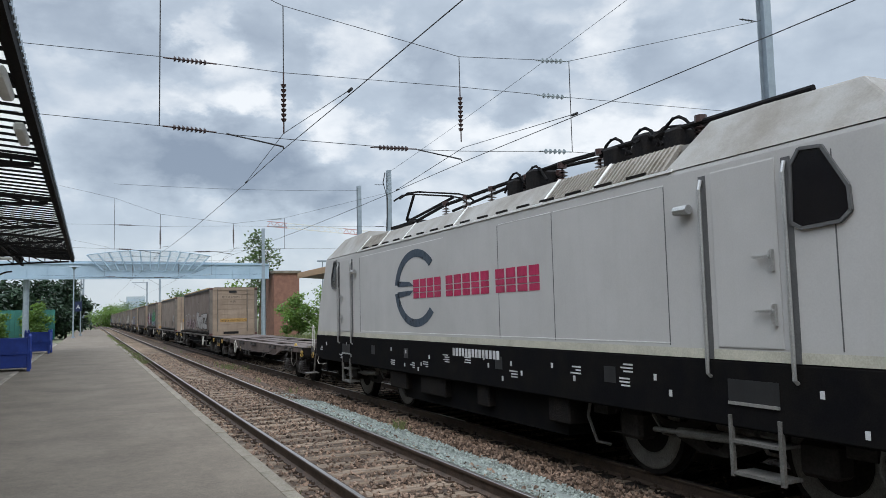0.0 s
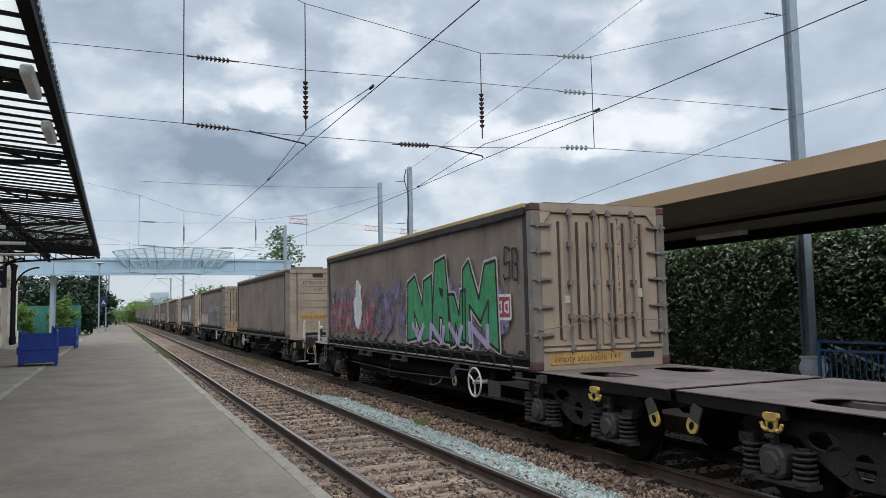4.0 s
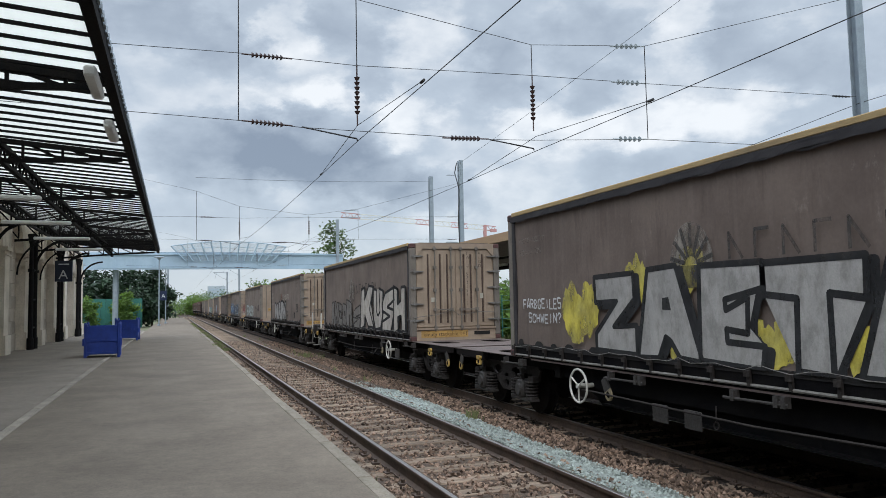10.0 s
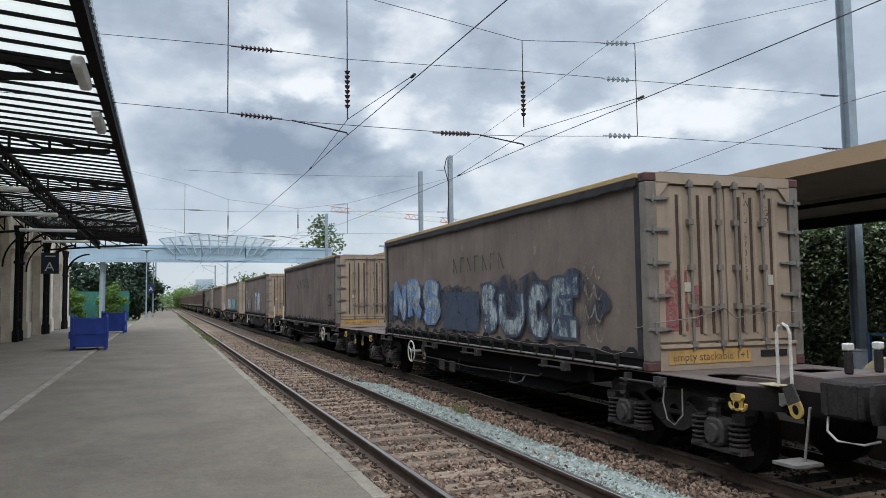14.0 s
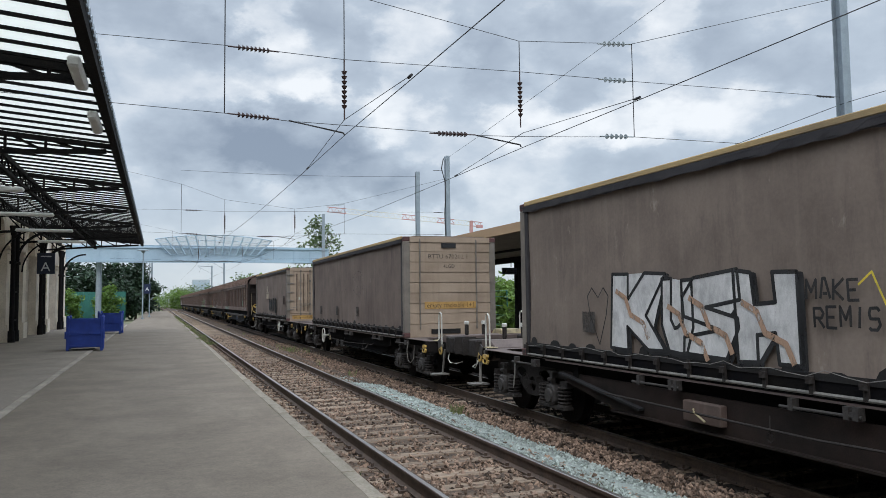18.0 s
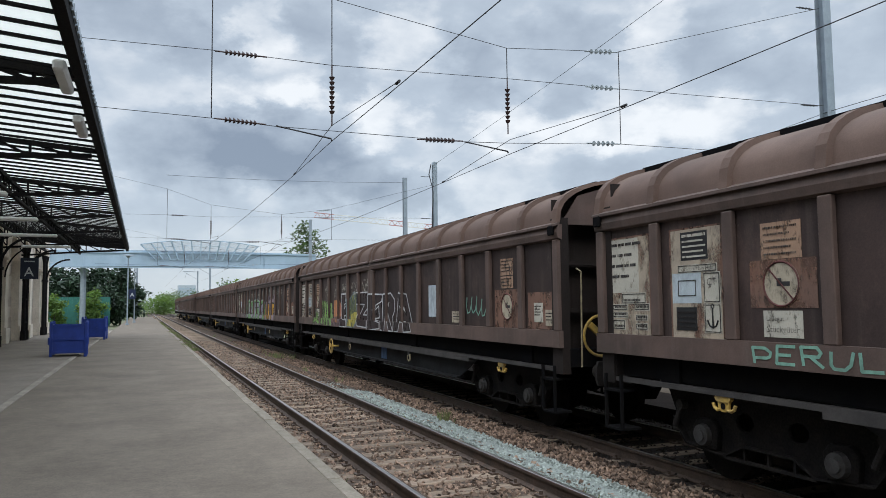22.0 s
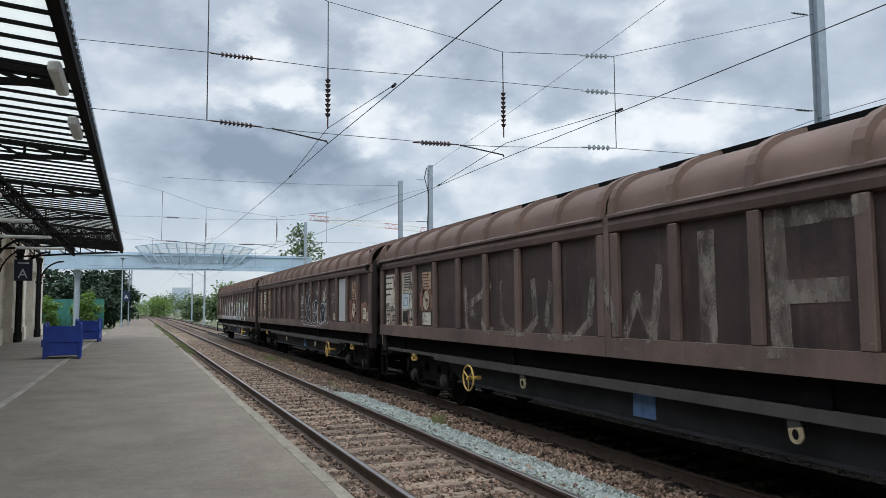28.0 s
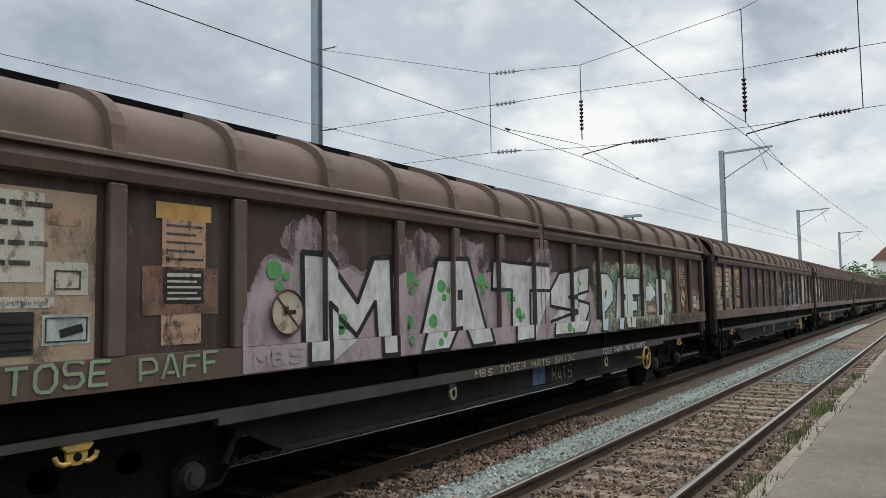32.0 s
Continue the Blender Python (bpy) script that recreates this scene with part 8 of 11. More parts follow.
sg = hanging_sign(-4.75, 38.0, 2.95, 0.72, 0.95, "A")
bm = B()
for k in (-0.25, 0.25):
    rod(bm, (-4.75 + k, 38.0, 3.9), (-4.75 + k, 38.0, 4.9), 0.015, 6)
part("hanger", bm, M["iron"], sg)
for (x, y, w) in ((14.4, 19.35, 1.2), (14.8, 30.5, 0.9)):
    s_ = hanging_sign(x, y, 2.66, w, 0.44 if w > 1 else 0.3)
    bm = B()
    rod(bm, (x, y, 3.0), (x, y, 3.4), 0.02, 6)
    part("hanger", bm, M["iron"], s_)


def platform_lamp(x, y, h, sign=False):
    p = empty("platform_lamp", "slim pale grey platform lamp post with flat disc head", "lamp post", "platform lamps")
    bm = B()
    rod(bm, (x, y, -0.02), (x, y, 0.12), 0.16, 12)
    rod(bm, (x, y, 0.12), (x, y, h), 0.07, 10, 0.05)
    part("pole", bm, M["galv"], p)
    bm = B()
    rod(bm, (x, y, h), (x, y, h + 0.10), 0.55, 18, 0.48)
    rod(bm, (x, y, h - 0.25), (x, y, h), 0.07, 10, 0.25)
    part("lamp_head", bm, M["galv"], p)
    if sign:
        bm = B()
        box(bm, x + 0.1, x + 0.72, y - 0.05, y + 0.05, 2.5, 3.45)
        q = part("sign_board", bm, M["sign_blue"], p, "small blue platform sign")
        written("lettering", "A", 0.55, M["p_white"], q, pose(x + 0.22, y - 0.06, 2.75, 90, 0, 0))
    return p


M["sign_blue"] = shader("sign_blue", (0.012, 0.022, 0.06), 0.45, bump=0)
platform_lamp(-1.45, 80.0, 6.75, True)
platform_lamp(-0.95, 92.0, 6.5)
platform_lamp(-9.0, 84.0, 6.2)


def street_lamp(x, y, z0, h, arm=1.0):
    p = empty("street_lamp", "tall grey street lamp with a single bracket head", "lamp post", "street lamps")
    bm = B()
    rod(bm, (x, y, z0), (x, y, z0 + h), 0.08, 8, 0.05)
    part("pole", bm, M["galv"], p)
    bm = B()
    beam(bm, (x - arm * 0.5, y, z0 + h + 0.05), (x + arm * 0.5, y, z0 + h + 0.05), 0.25, 0.12)
    part("lamp_head", bm, M["galv"], p)


for x, y, h in ((17.8, 62.0, 6.6), (20.4, 55.0, 6.8), (22.0, 44.0, 6.5), (12.9, -37.0, 6.1), (14.0, -60.0, 6.0)):
    street_lamp(x, y, -0.5, h, 0.9)
# masts with bracket arms further down the line behind
for x, y, h in ((9.9, -43.0, 9.5), (10.8, -76.0, 9.4), (10.3, -105.0, 9.3), (-1.0, 130.0, 8.5), (9.5, 150.0, 8.5), (-1.5, 180.0, 8.5), (9.0, 115.0, 8.0)):
    m_ = mast(x, y, -0.9, h, 0.25)
    bm = B()
    beam(bm, (x, y, h - 0.15), (x - 2.6, y, h - 0.05), 0.1, 0.1)
    beam(bm, (x, y, h - 1.6), (x - 2.4, y, h - 0.2), 0.05, 0.05)
    rod(bm, (x - 1.9, y, h - 0.1), (x - 2.3, y, h - 1.3), 0.02, 6)
    part("bracket_arm", bm, M["galv"], m_)


def bench(x, y):
    b = empty("platform_bench", "grey slatted metal bench of three seats", "bench")
    for k in range(3):
        bm = B()
        y0 = y - 0.97 + k * 0.66
        for j in range(7):
            z = 0.40 + j * 0.075 + OPP_Z
            box(bm, x + 0.12 + j * 0.035, x + 0.15 + j * 0.035, y0 + 0.02, y0 + 0.56, z, z + 0.058)
        for q in (y0, y0 + 0.56):
            beam(bm, (x + 0.13, q + 0.01, 0.38 + OPP_Z), (x + 0.38, q + 0.01, 0.94 + OPP_Z), 0.03, 0.04)
        p = part("backrest", bm, M["bench"], b)
        p["kind"] = "stuff"
        bm = B()
        prism(bm, [(x - 0.32, 0.40 + OPP_Z), (x - 0.28, 0.415 + OPP_Z), (x + 0.14, 0.385 + OPP_Z), (x + 0.14, 0.36 + OPP_Z), (x - 0.32, 0.375 + OPP_Z)], "y", y0, y0 + 0.58)
        part("seat", bm, M["bench"], b)
    bm = B()
    box(bm, x - 0.05, x + 0.05, y - 1.1, y + 1.1, 0.34 + OPP_Z, 0.42 + OPP_Z)
    for k in (-0.8, 0.8):
        box(bm, x - 0.04, x + 0.04, y + k - 0.04, y + k + 0.04, OPP_Z, 0.36 + OPP_Z)
    part("frame", bm, M["iron"], b)


M["bench"] = shader("bench_grey", (0.50, 0.51, 0.51), 0.5, 0.3, bump=0.03)
bench(14.55, 20.3)


def lectern(x, y):
    b = empty("information_stand", "sloping grey information stand on two legs", "stand")
    bm = B()
    prism(bm, [(x - 0.35, 0.72 + OPP_Z), (x + 0.35, 0.86 + OPP_Z), (x + 0.35, 0.91 + OPP_Z), (x - 0.35, 0.77 + OPP_Z)], "y", y - 0.6, y + 0.6)
    part("desk", bm, M["galv"], b)
    for k in (-0.45, 0.45):
        bm = B()
        beam(bm, (x, y + k, OPP_Z), (x, y + k, 0.80 + OPP_Z), 0.07, 0.05)
        part("leg", bm, M["galv"], b)


lectern(15.7, 28.3)


def wall_notice(x, y, z, w, h, mat_, lab):
    s = empty("notice_board", lab, "sign")
    bm = B()
    box(bm, x, x + 0.04, y - w / 2, y + w / 2, z, z + h)
    bevel(bm, 0.006)
    part("board", bm, M[mat_], s)
    bm = B()
    if mat_ == "white":
        rod(bm, (x - 0.006, y + w * 0.3, z + h * 0.55), (x - 0.002, y + w * 0.3, z + h * 0.55), h * 0.28, 14)
    for k in range(3):
        box(bm, x - 0.005, x - 0.002, y - w * 0.4, y + w * 0.1, z + h * (0.2 + 0.22 * k), z + h * (0.28 + 0.22 * k))
    part("print", bm, M["p_dirt"], s)
    bm = B()
    rod(bm, (x + 0.06, y, OPP_Z), (x + 0.06, y, z + h), 0.03, 6)
    part("post", bm, M["galv"], s)


wall_notice(16.12, 11.0, 1.18, 1.2, 0.31, "yellow", "yellow notice board in front of the hedge")
wall_notice(16.1, 11.0, 0.79, 1.15, 0.30, "white", "white notice board with a black symbol")
wall_notice(16.12, 26.77, 1.19, 0.8, 0.32, "yellow", "small yellow notice in front of the hedge")
wall_notice(16.1, 26.77, 0.80, 0.8, 0.31, "white", "small white notice board")


def stair_rail():
    f = empty("stair_railing", "blue-painted steel railing round the subway stairs", "railing")
    x, ya, yb = 14.2, -2.0, 12.0
    z = OPP_Z
    for zz in (1.05, 0.86, 0.12):
        bm = B()
        beam(bm, (x, ya, z + zz), (x, yb, z + zz), 0.045, 0.05)
        part("rail", bm, M["fence_blue"], f)
    y = ya
    me = mesh_of(box(B(), x - 0.01, x + 0.01, -0.01, 0.01, z + 0.12, z + 0.86), "bar", M["fence_blue"])
    while y < yb:
        part("bar", me, None, f).location.y = y
        y += 0.14
    me = mesh_of(box(B(), x - 0.03, x + 0.03, -0.03, 0.03, z, z + 1.08), "post", M["fence_blue"])
    for y in (ya, 0.8, 3.6, 6.4, 9.2, yb):
        part("post", me, None, f).location.y = y
    bm = B()
    beam(bm, (x + 0.5, yb, z + 0.9), (x + 0.5, 7.5, z - 0.6), 0.05, 0.05)
    part("handrail", bm, M["galv"], f)


stair_rail()


def sack():
    s = empty("rubbish_sack", "clear plastic rubbish sack hung on a post ring", "bin")
    bm = B()
    rows_ = []
    for k, (z, q) in enumerate(((0.61, 0.27), (0.55, 0.25), (0.46, 0.29), (0.34, 0.30), (0.20, 0.25), (0.08, 0.15), (0.05, 0.04))):
        ring = []
        for a in range(28):
            t = a * math.pi / 14
            f = q * (1 + 0.10 * noise.noise((3 * math.cos(t), 3 * math.sin(t), 4 * z)) + 0.05 * math.sin(9 * t + 5 * z))
            ring.append(bm.verts.new((15.05 + f * math.cos(t), 12.9 + f * math.sin(t), OPP_Z + z)))
        rows_.append(ring)
    for p, q in zip(rows_, rows_[1:]):
        for a in range(28):
            bm.faces.new((p[a], p[(a + 1) % 28], q[(a + 1) % 28], q[a]))
    part("sack", bm, M["sack"], s, smooth=True)
    bm = B()
    pipe(bm, [(15.05 + 0.285 * math.cos(k * math.pi / 12), 12.9 + 0.285 * math.sin(k * math.pi / 12), OPP_Z + 0.62) for k in range(25)], 0.022, 6)
    part("ring", bm, M["bench"], s)
    bm = B()
    rod(bm, (15.4, 12.9, OPP_Z), (15.4, 12.9, OPP_Z + 0.75), 0.03, 6)
    part("post", bm, M["iron"], s)


sack()


def picnic_table():
    b = empty("low_railing", "weathered grey low wooden railing beside the verge", "railing")
    for y in (38.2, 40.6):
        bm = B()
        box(bm, 15.0, 15.1, y, y + 0.1, OPP_Z, 0.75)
        part("post", bm, M["sleeper"], b)
    bm = B()
    box(bm, 14.95, 15.15, 38.0, 40.9, 0.72, 0.8)
    part("rail", bm, M["sleeper"], b)


picnic_table()


def crane():
    c = empty("tower_crane", "distant red and white lattice crane jib", "crane")
    y = 260.0
    n = 26
    xs = [0.212 * y + (0.44 - 0.212) * y * k / n for k in range(n + 1)]
    zz = [1.6 + (0.1195 - 0.0155 * k / n) * y for k in range(n + 1)]
    for k in range(n):
        m_ = "craner" if (k // 3) % 2 == 0 and not 4 <= k < 10 else "white"
        bm = B()
        beam(bm, (xs[k], y, zz[k]), (xs[k + 1], y, zz[k + 1]), 0.3, 0.3)
        beam(bm, (xs[k], y, zz[k] + 1.7), (xs[k + 1], y, zz[k + 1] + 1.7), 0.25, 0.25)
        beam(bm, (xs[k], y, zz[k]), ((xs[k] + xs[k + 1]) / 2, y, zz[k] + 1.7), 0.16, 0.16)
        beam(bm, ((xs[k] + xs[k + 1]) / 2, y, zz[k] + 1.7), (xs[k + 1], y, zz[k + 1]), 0.16, 0.16)
        part("jib_section", bm, M[m_], c)
    bm = B()
    box(bm, xs[-3] - 0.5, xs[-3] + 0.5, y - 0.5, y + 0.5, -1, zz[-3] + 1.9)
    part("tower", bm, M["craner"], c)
    bm = B()
    box(bm, xs[-2], xs[-1], y - 0.6, y + 0.6, zz[-1] - 0.4, zz[-1] + 0.7)
    part("counterweight", bm, M["craner"], c)


crane()


def small_buildings():
    h = empty("trackside_hut", "small white trackside hut with scrawled paint", "hut")
    bm = B()
    box(bm, 13.0, 17.2, 178, 183, -1, 3.2)
    part("wall", bm, M["white"], h)
    bm = B()
    box(bm, 12.7, 17.5, 177.6, 183.4, 3.2, 3.6)
    part("roof", bm, M["kerb"], h)
    bm = B()
    wheel_ring(bm, (15, 177.9, 1.2), "y", 0.8, 0.2, 14, 5)
    part("scrawl", bm, M["p_cyan"], h)
    t = empty("tower_block", "hazy pale tower block on the horizon", "building", "distant blocks")
    bm = B()
    box(bm, 60, 92, 1500, 1520, -1, 44)
    part("wall", bm, M["haze"], t)
    for k in range(5):
        for j in range(6):
            bm = B()
            box(bm, 62 + j * 5, 65 + j * 5, 1499.4, 1499.9, 12 + k * 6, 14.5 + k * 6)
            part("window", bm, M["bridge"], t)
    t = empty("house", "white house with red roof beyond the line", "house")
    bm = B()
    box(bm, 7, 13, -212, -204, -1, 9.5)
    part("wall", bm, M["white"], t)
    bm = B()
    prism(bm, [(6.6, 9.5), (13.4, 9.5), (10, 12.8)], "y", -212.5, -203.5)
    part("roof", bm, M["brick"], t)
    g = empty("green_fence", "green slatted fence beside the trees", "fence")
    for k in range(14):
        bm = B()
        box(bm, -11.0 + k * 0.52, -10.5 + k * 0.52, 99.9, 100.05, -0.5, 3.0)
        part("panel", bm, M["fence_green"], g)
    w = empty("mesh_fence", "green wire mesh fence on thin posts", "fence")
    for k in range(12):
        bm = B()
        rod(bm, (17.2 + 0.3 * k, 36 + 3.2 * k, -0.6), (17.2 + 0.3 * k, 36 + 3.2 * k, 2.0), 0.035, 6)
        part("post", bm, M["fence_green"], w)
    for z in (0.2, 0.7, 1.2, 1.7, 2.0):
        bm = B()
        rod(bm, (17.2, 36, z), (20.5, 71.2, z), 0.012, 5)
        part("line_wire", bm, M["fence_green"], w)


M["haze"] = shader("hazy_concrete", (0.42, 0.48, 0.53), 0.8, bump=0)
small_buildings()


# ---- plants ----
def leaves(name, pts, size, seed, label, cat, material, parent=None, kind="", facing=None):
    """Many small bent leaves round the points given, joined in one mesh."""
    r = np.random.RandomState(seed)
    n = len(pts)
    c = np.asarray(pts, float)
    a = r.normal(size=(n, 3))
    a[:, 2] *= 0.6
    a /= np.linalg.norm(a, axis=1)[:, None]
    b = np.cross(a, r.normal(size=(n, 3)))
    if facing is not None:
        # leaves that turn their faces to the light
        q = np.asarray(facing, float) + 0.55 * r.normal(size=(n, 3))
        a = np.cross(q, r.normal(size=(n, 3)))
        a /= np.linalg.norm(a, axis=1)[:, None]
        b = np.cross(q, a)
    b /= np.linalg.norm(b, axis=1)[:, None]
    s = size * r.uniform(0.6, 1.4, (n, 1))
    nrm = np.cross(a, b)
    v = np.stack([c - a * s, c + b * s * 0.45 + nrm * s * 0.15, c + a * s, c - b * s * 0.45 + nrm * s * 0.15], 1).reshape(-1, 3)
    f = np.arange(4 * n).reshape(-1, 4)
    me = bpy.data.meshes.new(name)
    me.from_pydata(v.tolist(), [], f.tolist())
    me.materials.append(material)
    ob = part(name, me, None, parent)
    if label:
        tagged(ob, label, cat, kind=kind)
    return ob


def hedge():
    r = np.random.RandomState(5)
    h = empty("hedge", "tall dense clipped green hedge behind the platform", "hedge")
    y0, y1, x, zt = -22.0, 31.5, 16.3, 3.42
    # near-black block puts the shade between the leaves into colour
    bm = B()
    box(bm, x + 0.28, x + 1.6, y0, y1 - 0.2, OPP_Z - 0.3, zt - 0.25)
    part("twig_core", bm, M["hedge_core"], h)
    n = 150000
    y = y0 + (y1 - y0) * r.uniform(0, 1, n)
    y[: n // 2] = r.uniform(6, 31.5, n // 2)
    z = OPP_Z + (zt - OPP_Z) * r.uniform(0, 1, n)
    lump = 0.05 * np.sin(y * 1.7 + 2 * np.sin(z * 1.9)) + 0.04 * np.sin(z * 3.1 + y * 0.8) + 0.05 * np.sin(y * 5.3 + z * 4.1) + 0.05 * np.sin(z * 9.7 + 3 * np.sin(y * 2.9))
    lump += 0.07 * np.sin(y * 13.1 + 3 * np.sin(z * 6.7)) * np.sin(z * 15.3 + 2 * np.sin(y * 8.9))
    xx = x + 0.02 + lump + np.abs(r.normal(0, 0.10, n))
    leaves("leaves", np.stack([xx, y, z], 1), 0.062, 1, "", "", M["leaf"], h, facing=(-0.55, 0.0, 0.85))
    # outer leaves in a paler green: the light on them is in the colour
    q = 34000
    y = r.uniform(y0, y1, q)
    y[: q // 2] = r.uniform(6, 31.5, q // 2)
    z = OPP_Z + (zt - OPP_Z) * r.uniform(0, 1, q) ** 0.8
    leaves("lit_foliage", np.stack([x - 0.10 + np.abs(r.normal(0, 0.07, q)), y, z], 1), 0.066, 3, "", "", M["leaf_lit"], h, facing=(-0.30, 0.0, 0.95))
    m_ = 9000
    y = r.uniform(y0, y1, m_)
    z = zt - 0.18 + 0.07 * np.sin(y * 2.3) + np.abs(r.normal(0, 0.10, m_))
    leaves("top_growth", np.stack([x + r.uniform(-0.05, 1.4, m_), y, z], 1), 0.09, 2, "", "", M["leaf_pale"], h)


# Lit copy of the hedge leaf, lighter than the inner leaves
M["leaf_lit"] = shader("hedge_leaf_lit", (0.24, 0.29, 0.17), 0.32, dark=(0.12, 0.16, 0.07), scale=0.9, amount=1, fine=0.2, island=0.5, bump=0, spec=0.7)
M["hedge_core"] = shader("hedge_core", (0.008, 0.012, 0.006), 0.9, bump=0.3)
hedge()


def tree(x, y, z0, h, rad, seed, leaf, n=5000, size=0.22, label="", low=0.25, cat="tree"):
    r = np.random.RandomState(seed)
    t = empty("tree", label, cat)
    bm = B()
    rod(bm, (x, y, z0), (x + 0.1 * rad, y, z0 + h * 0.55), 0.045 * h * 0.5, 9, 0.02 * h * 0.5)
    tops = []
    for k in range(9):
        a = r.uniform(0, 6.28)
        zz = z0 + h * r.uniform(low, 0.75)
        d = rad * r.uniform(0.45, 0.85)
        p = (x + d * math.cos(a), y + d * math.sin(a), zz + h * r.uniform(0.08, 0.22))
        rod(bm, (x, y, zz), p, 0.012 * h * 0.5, 6, 0.004 * h * 0.5)
        tops.append(p)
    part("trunk", bm, M["bark"], t)
    clumps = []
    for k in range(38):
        u = r.normal(size=3)
        u /= np.linalg.norm(u)
        s = r.uniform(0.35, 1.0)
        zc = z0 + h * (low + (1 - low) * 0.5) + u[2] * s * h * (1 - low) * 0.5
        w_ = rad * (1.0 - 0.45 * max(0, (zc - z0) / h - 0.5))
        clumps.append((x + u[0] * s * w_, y + u[1] * s * w_, zc))
    clumps = np.array(clumps)
    c = clumps[r.randint(0, len(clumps), n)] + r.normal(size=(n, 3)) * rad * np.array((0.16, 0.16, 0.13))
    leaves("crown", c, size, seed + 1, "", "", leaf, t)
    return t


tree(20.2, 80, -1, 5.0, 2.0, 12, M["leaf_pale"], 2600, 0.2, "yellow-green shrub before the brick tower", 0.03, "shrub")
tree(21.0, 104, -1, 14.2, 3.0, 11, M["leaf"], 1500, 0.27, "leafy broad tree rising behind the footbridge")
for k, (x, y, h, r_) in enumerate(((-11.5, 112, 8.4, 4.5), (-6.5, 118, 9.5, 4.2), (-3.2, 122, 9.0, 3.2), (-15, 106, 9, 4.5))):
    tree(x, y, -1, h, r_, 20 + k, M["leaf_dark"], 5200, 0.32, "dark dense evergreen tree beyond the platform", 0.05)
tree(-5.5, 98, -0.9, 4.4, 1.6, 31, M["leaf_pale"], 3600, 0.2, "light green bushy shrub beside the fence", 0.02, "shrub")
tree(-9.6, 97, -0.9, 4.0, 1.6, 32, M["leaf_pale"], 2200, 0.2, "light green bushy shrub beside the fence", 0.02, "shrub")
for k, (x, y, h, r_) in enumerate(((13.5, 130, 6.5, 4), (18, 150, 7.5, 5), (11.5, 165, 5, 3.5), (22, 128, 8, 5), (14, 210, 7, 5), (6, 260, 7, 6), (-4, 300, 8, 8), (-16, 290, 9, 8), (14, 330, 9, 9), (-8, 220, 6, 4), (-5, 170, 4.5, 3))):
    tree(x, y, -1, h, r_, 40 + k, M["leaf_pale"] if k % 2 else M["leaf"], 2600, 0.34, "green trackside bush in the distance", 0.03, "shrub")
for k, (x, y, h, r_) in enumerate(((19.5, 41, 4.0, 2.0), (20.5, 48, 4.4, 2.4), (21.5, 57, 5, 3), (24, 66, 5.5, 3), (23.5, 78, 6, 3.5), (27, 50, 5.5, 3.2), (18.6, 35.5, 3.4, 1.6))):
    tree(x, y, -1, h, r_, 60 + k, M["leaf_pale"] if k % 2 == 0 else M["leaf"], 3000, 0.2, "green overgrown shrub on the verge", 0.03, "shrub")
for k, (x, y, h, r_) in enumerate(((13, -165, 9, 5), (9, -178, 7, 4), (-3, -150, 6, 4), (-7, -170, 8, 5))):
    tree(x, y, -1, h, r_, 80 + k, M["leaf"], 2000, 0.35, "green tree beside the line behind the platform", 0.05)


def weeds():
    r = np.random.RandomState(9)

    def tuft(name, spots, hgt, label):
        v, f = [], []
        for (x, y, z, n, sp) in spots:
            for _ in range(n):
                a = r.uniform(0, 6.28)
                px, py = x + r.normal() * sp, y + r.normal() * sp * 1.6
                hh = hgt * r.uniform(0.4, 1.2)
                lean = r.uniform(0.1, 0.5) * hh
                w_ = 0.008
                k = len(v)
                v += [(px - w_ * math.sin(a), py + w_ * math.cos(a), z), (px + w_ * math.sin(a), py - w_ * math.cos(a), z),
                      (px + lean * 0.4 * math.cos(a) + w_ * math.sin(a), py + lean * 0.4 * math.sin(a), z + hh * 0.6), (px + lean * math.cos(a), py + lean * math.sin(a), z + hh)]
                f += [(k, k + 1, k + 2), (k, k + 2, k + 3)]
        me = bpy.data.meshes.new(name)
        me.from_pydata(v, [], f)
        me.materials.append(M["grass"])
        tagged(part(name, me, None), label, "weeds", kind="stuff")
    edge = []
    for k in range(150):
        y = r.uniform(-40, 90)
        edge.append((EDGE + r.uniform(0.0, 0.10), y, -0.30, 22 if r.uniform() < 0.7 else 50, 0.06))
    for k in range(70):
        edge.append((EDGE + r.uniform(-0.08, 0.22), r.uniform(30, 90), -0.05, 44, 0.09))
    for k in range(26):
        edge.append((EDGE + r.uniform(-0.05, 0.1), r.uniform(-18, -7), -0.05, 34, 0.08))
    tuft("edge_weeds", edge, 0.12, "low green weeds along the platform edge")
    bed = [(5.0 + 0.4 * r.normal(), r.uniform(-30, 60), -0.56, 12, 0.05) for _ in range(26)]
    bed += [(5.2, 13.1, -0.58, 60, 0.07), (5.3, 33.0, -0.58, 120, 0.3)]
    tuft("track_weeds", bed, 0.22, "sparse green weeds growing between the tracks")
    dry = [(r.uniform(16.5, 24), r.uniform(34, 80), -0.95, 50, 0.5) for _ in range(160)]
    tuft("verge_grass", dry, 0.7, "long dry grass on the verge")


weeds()


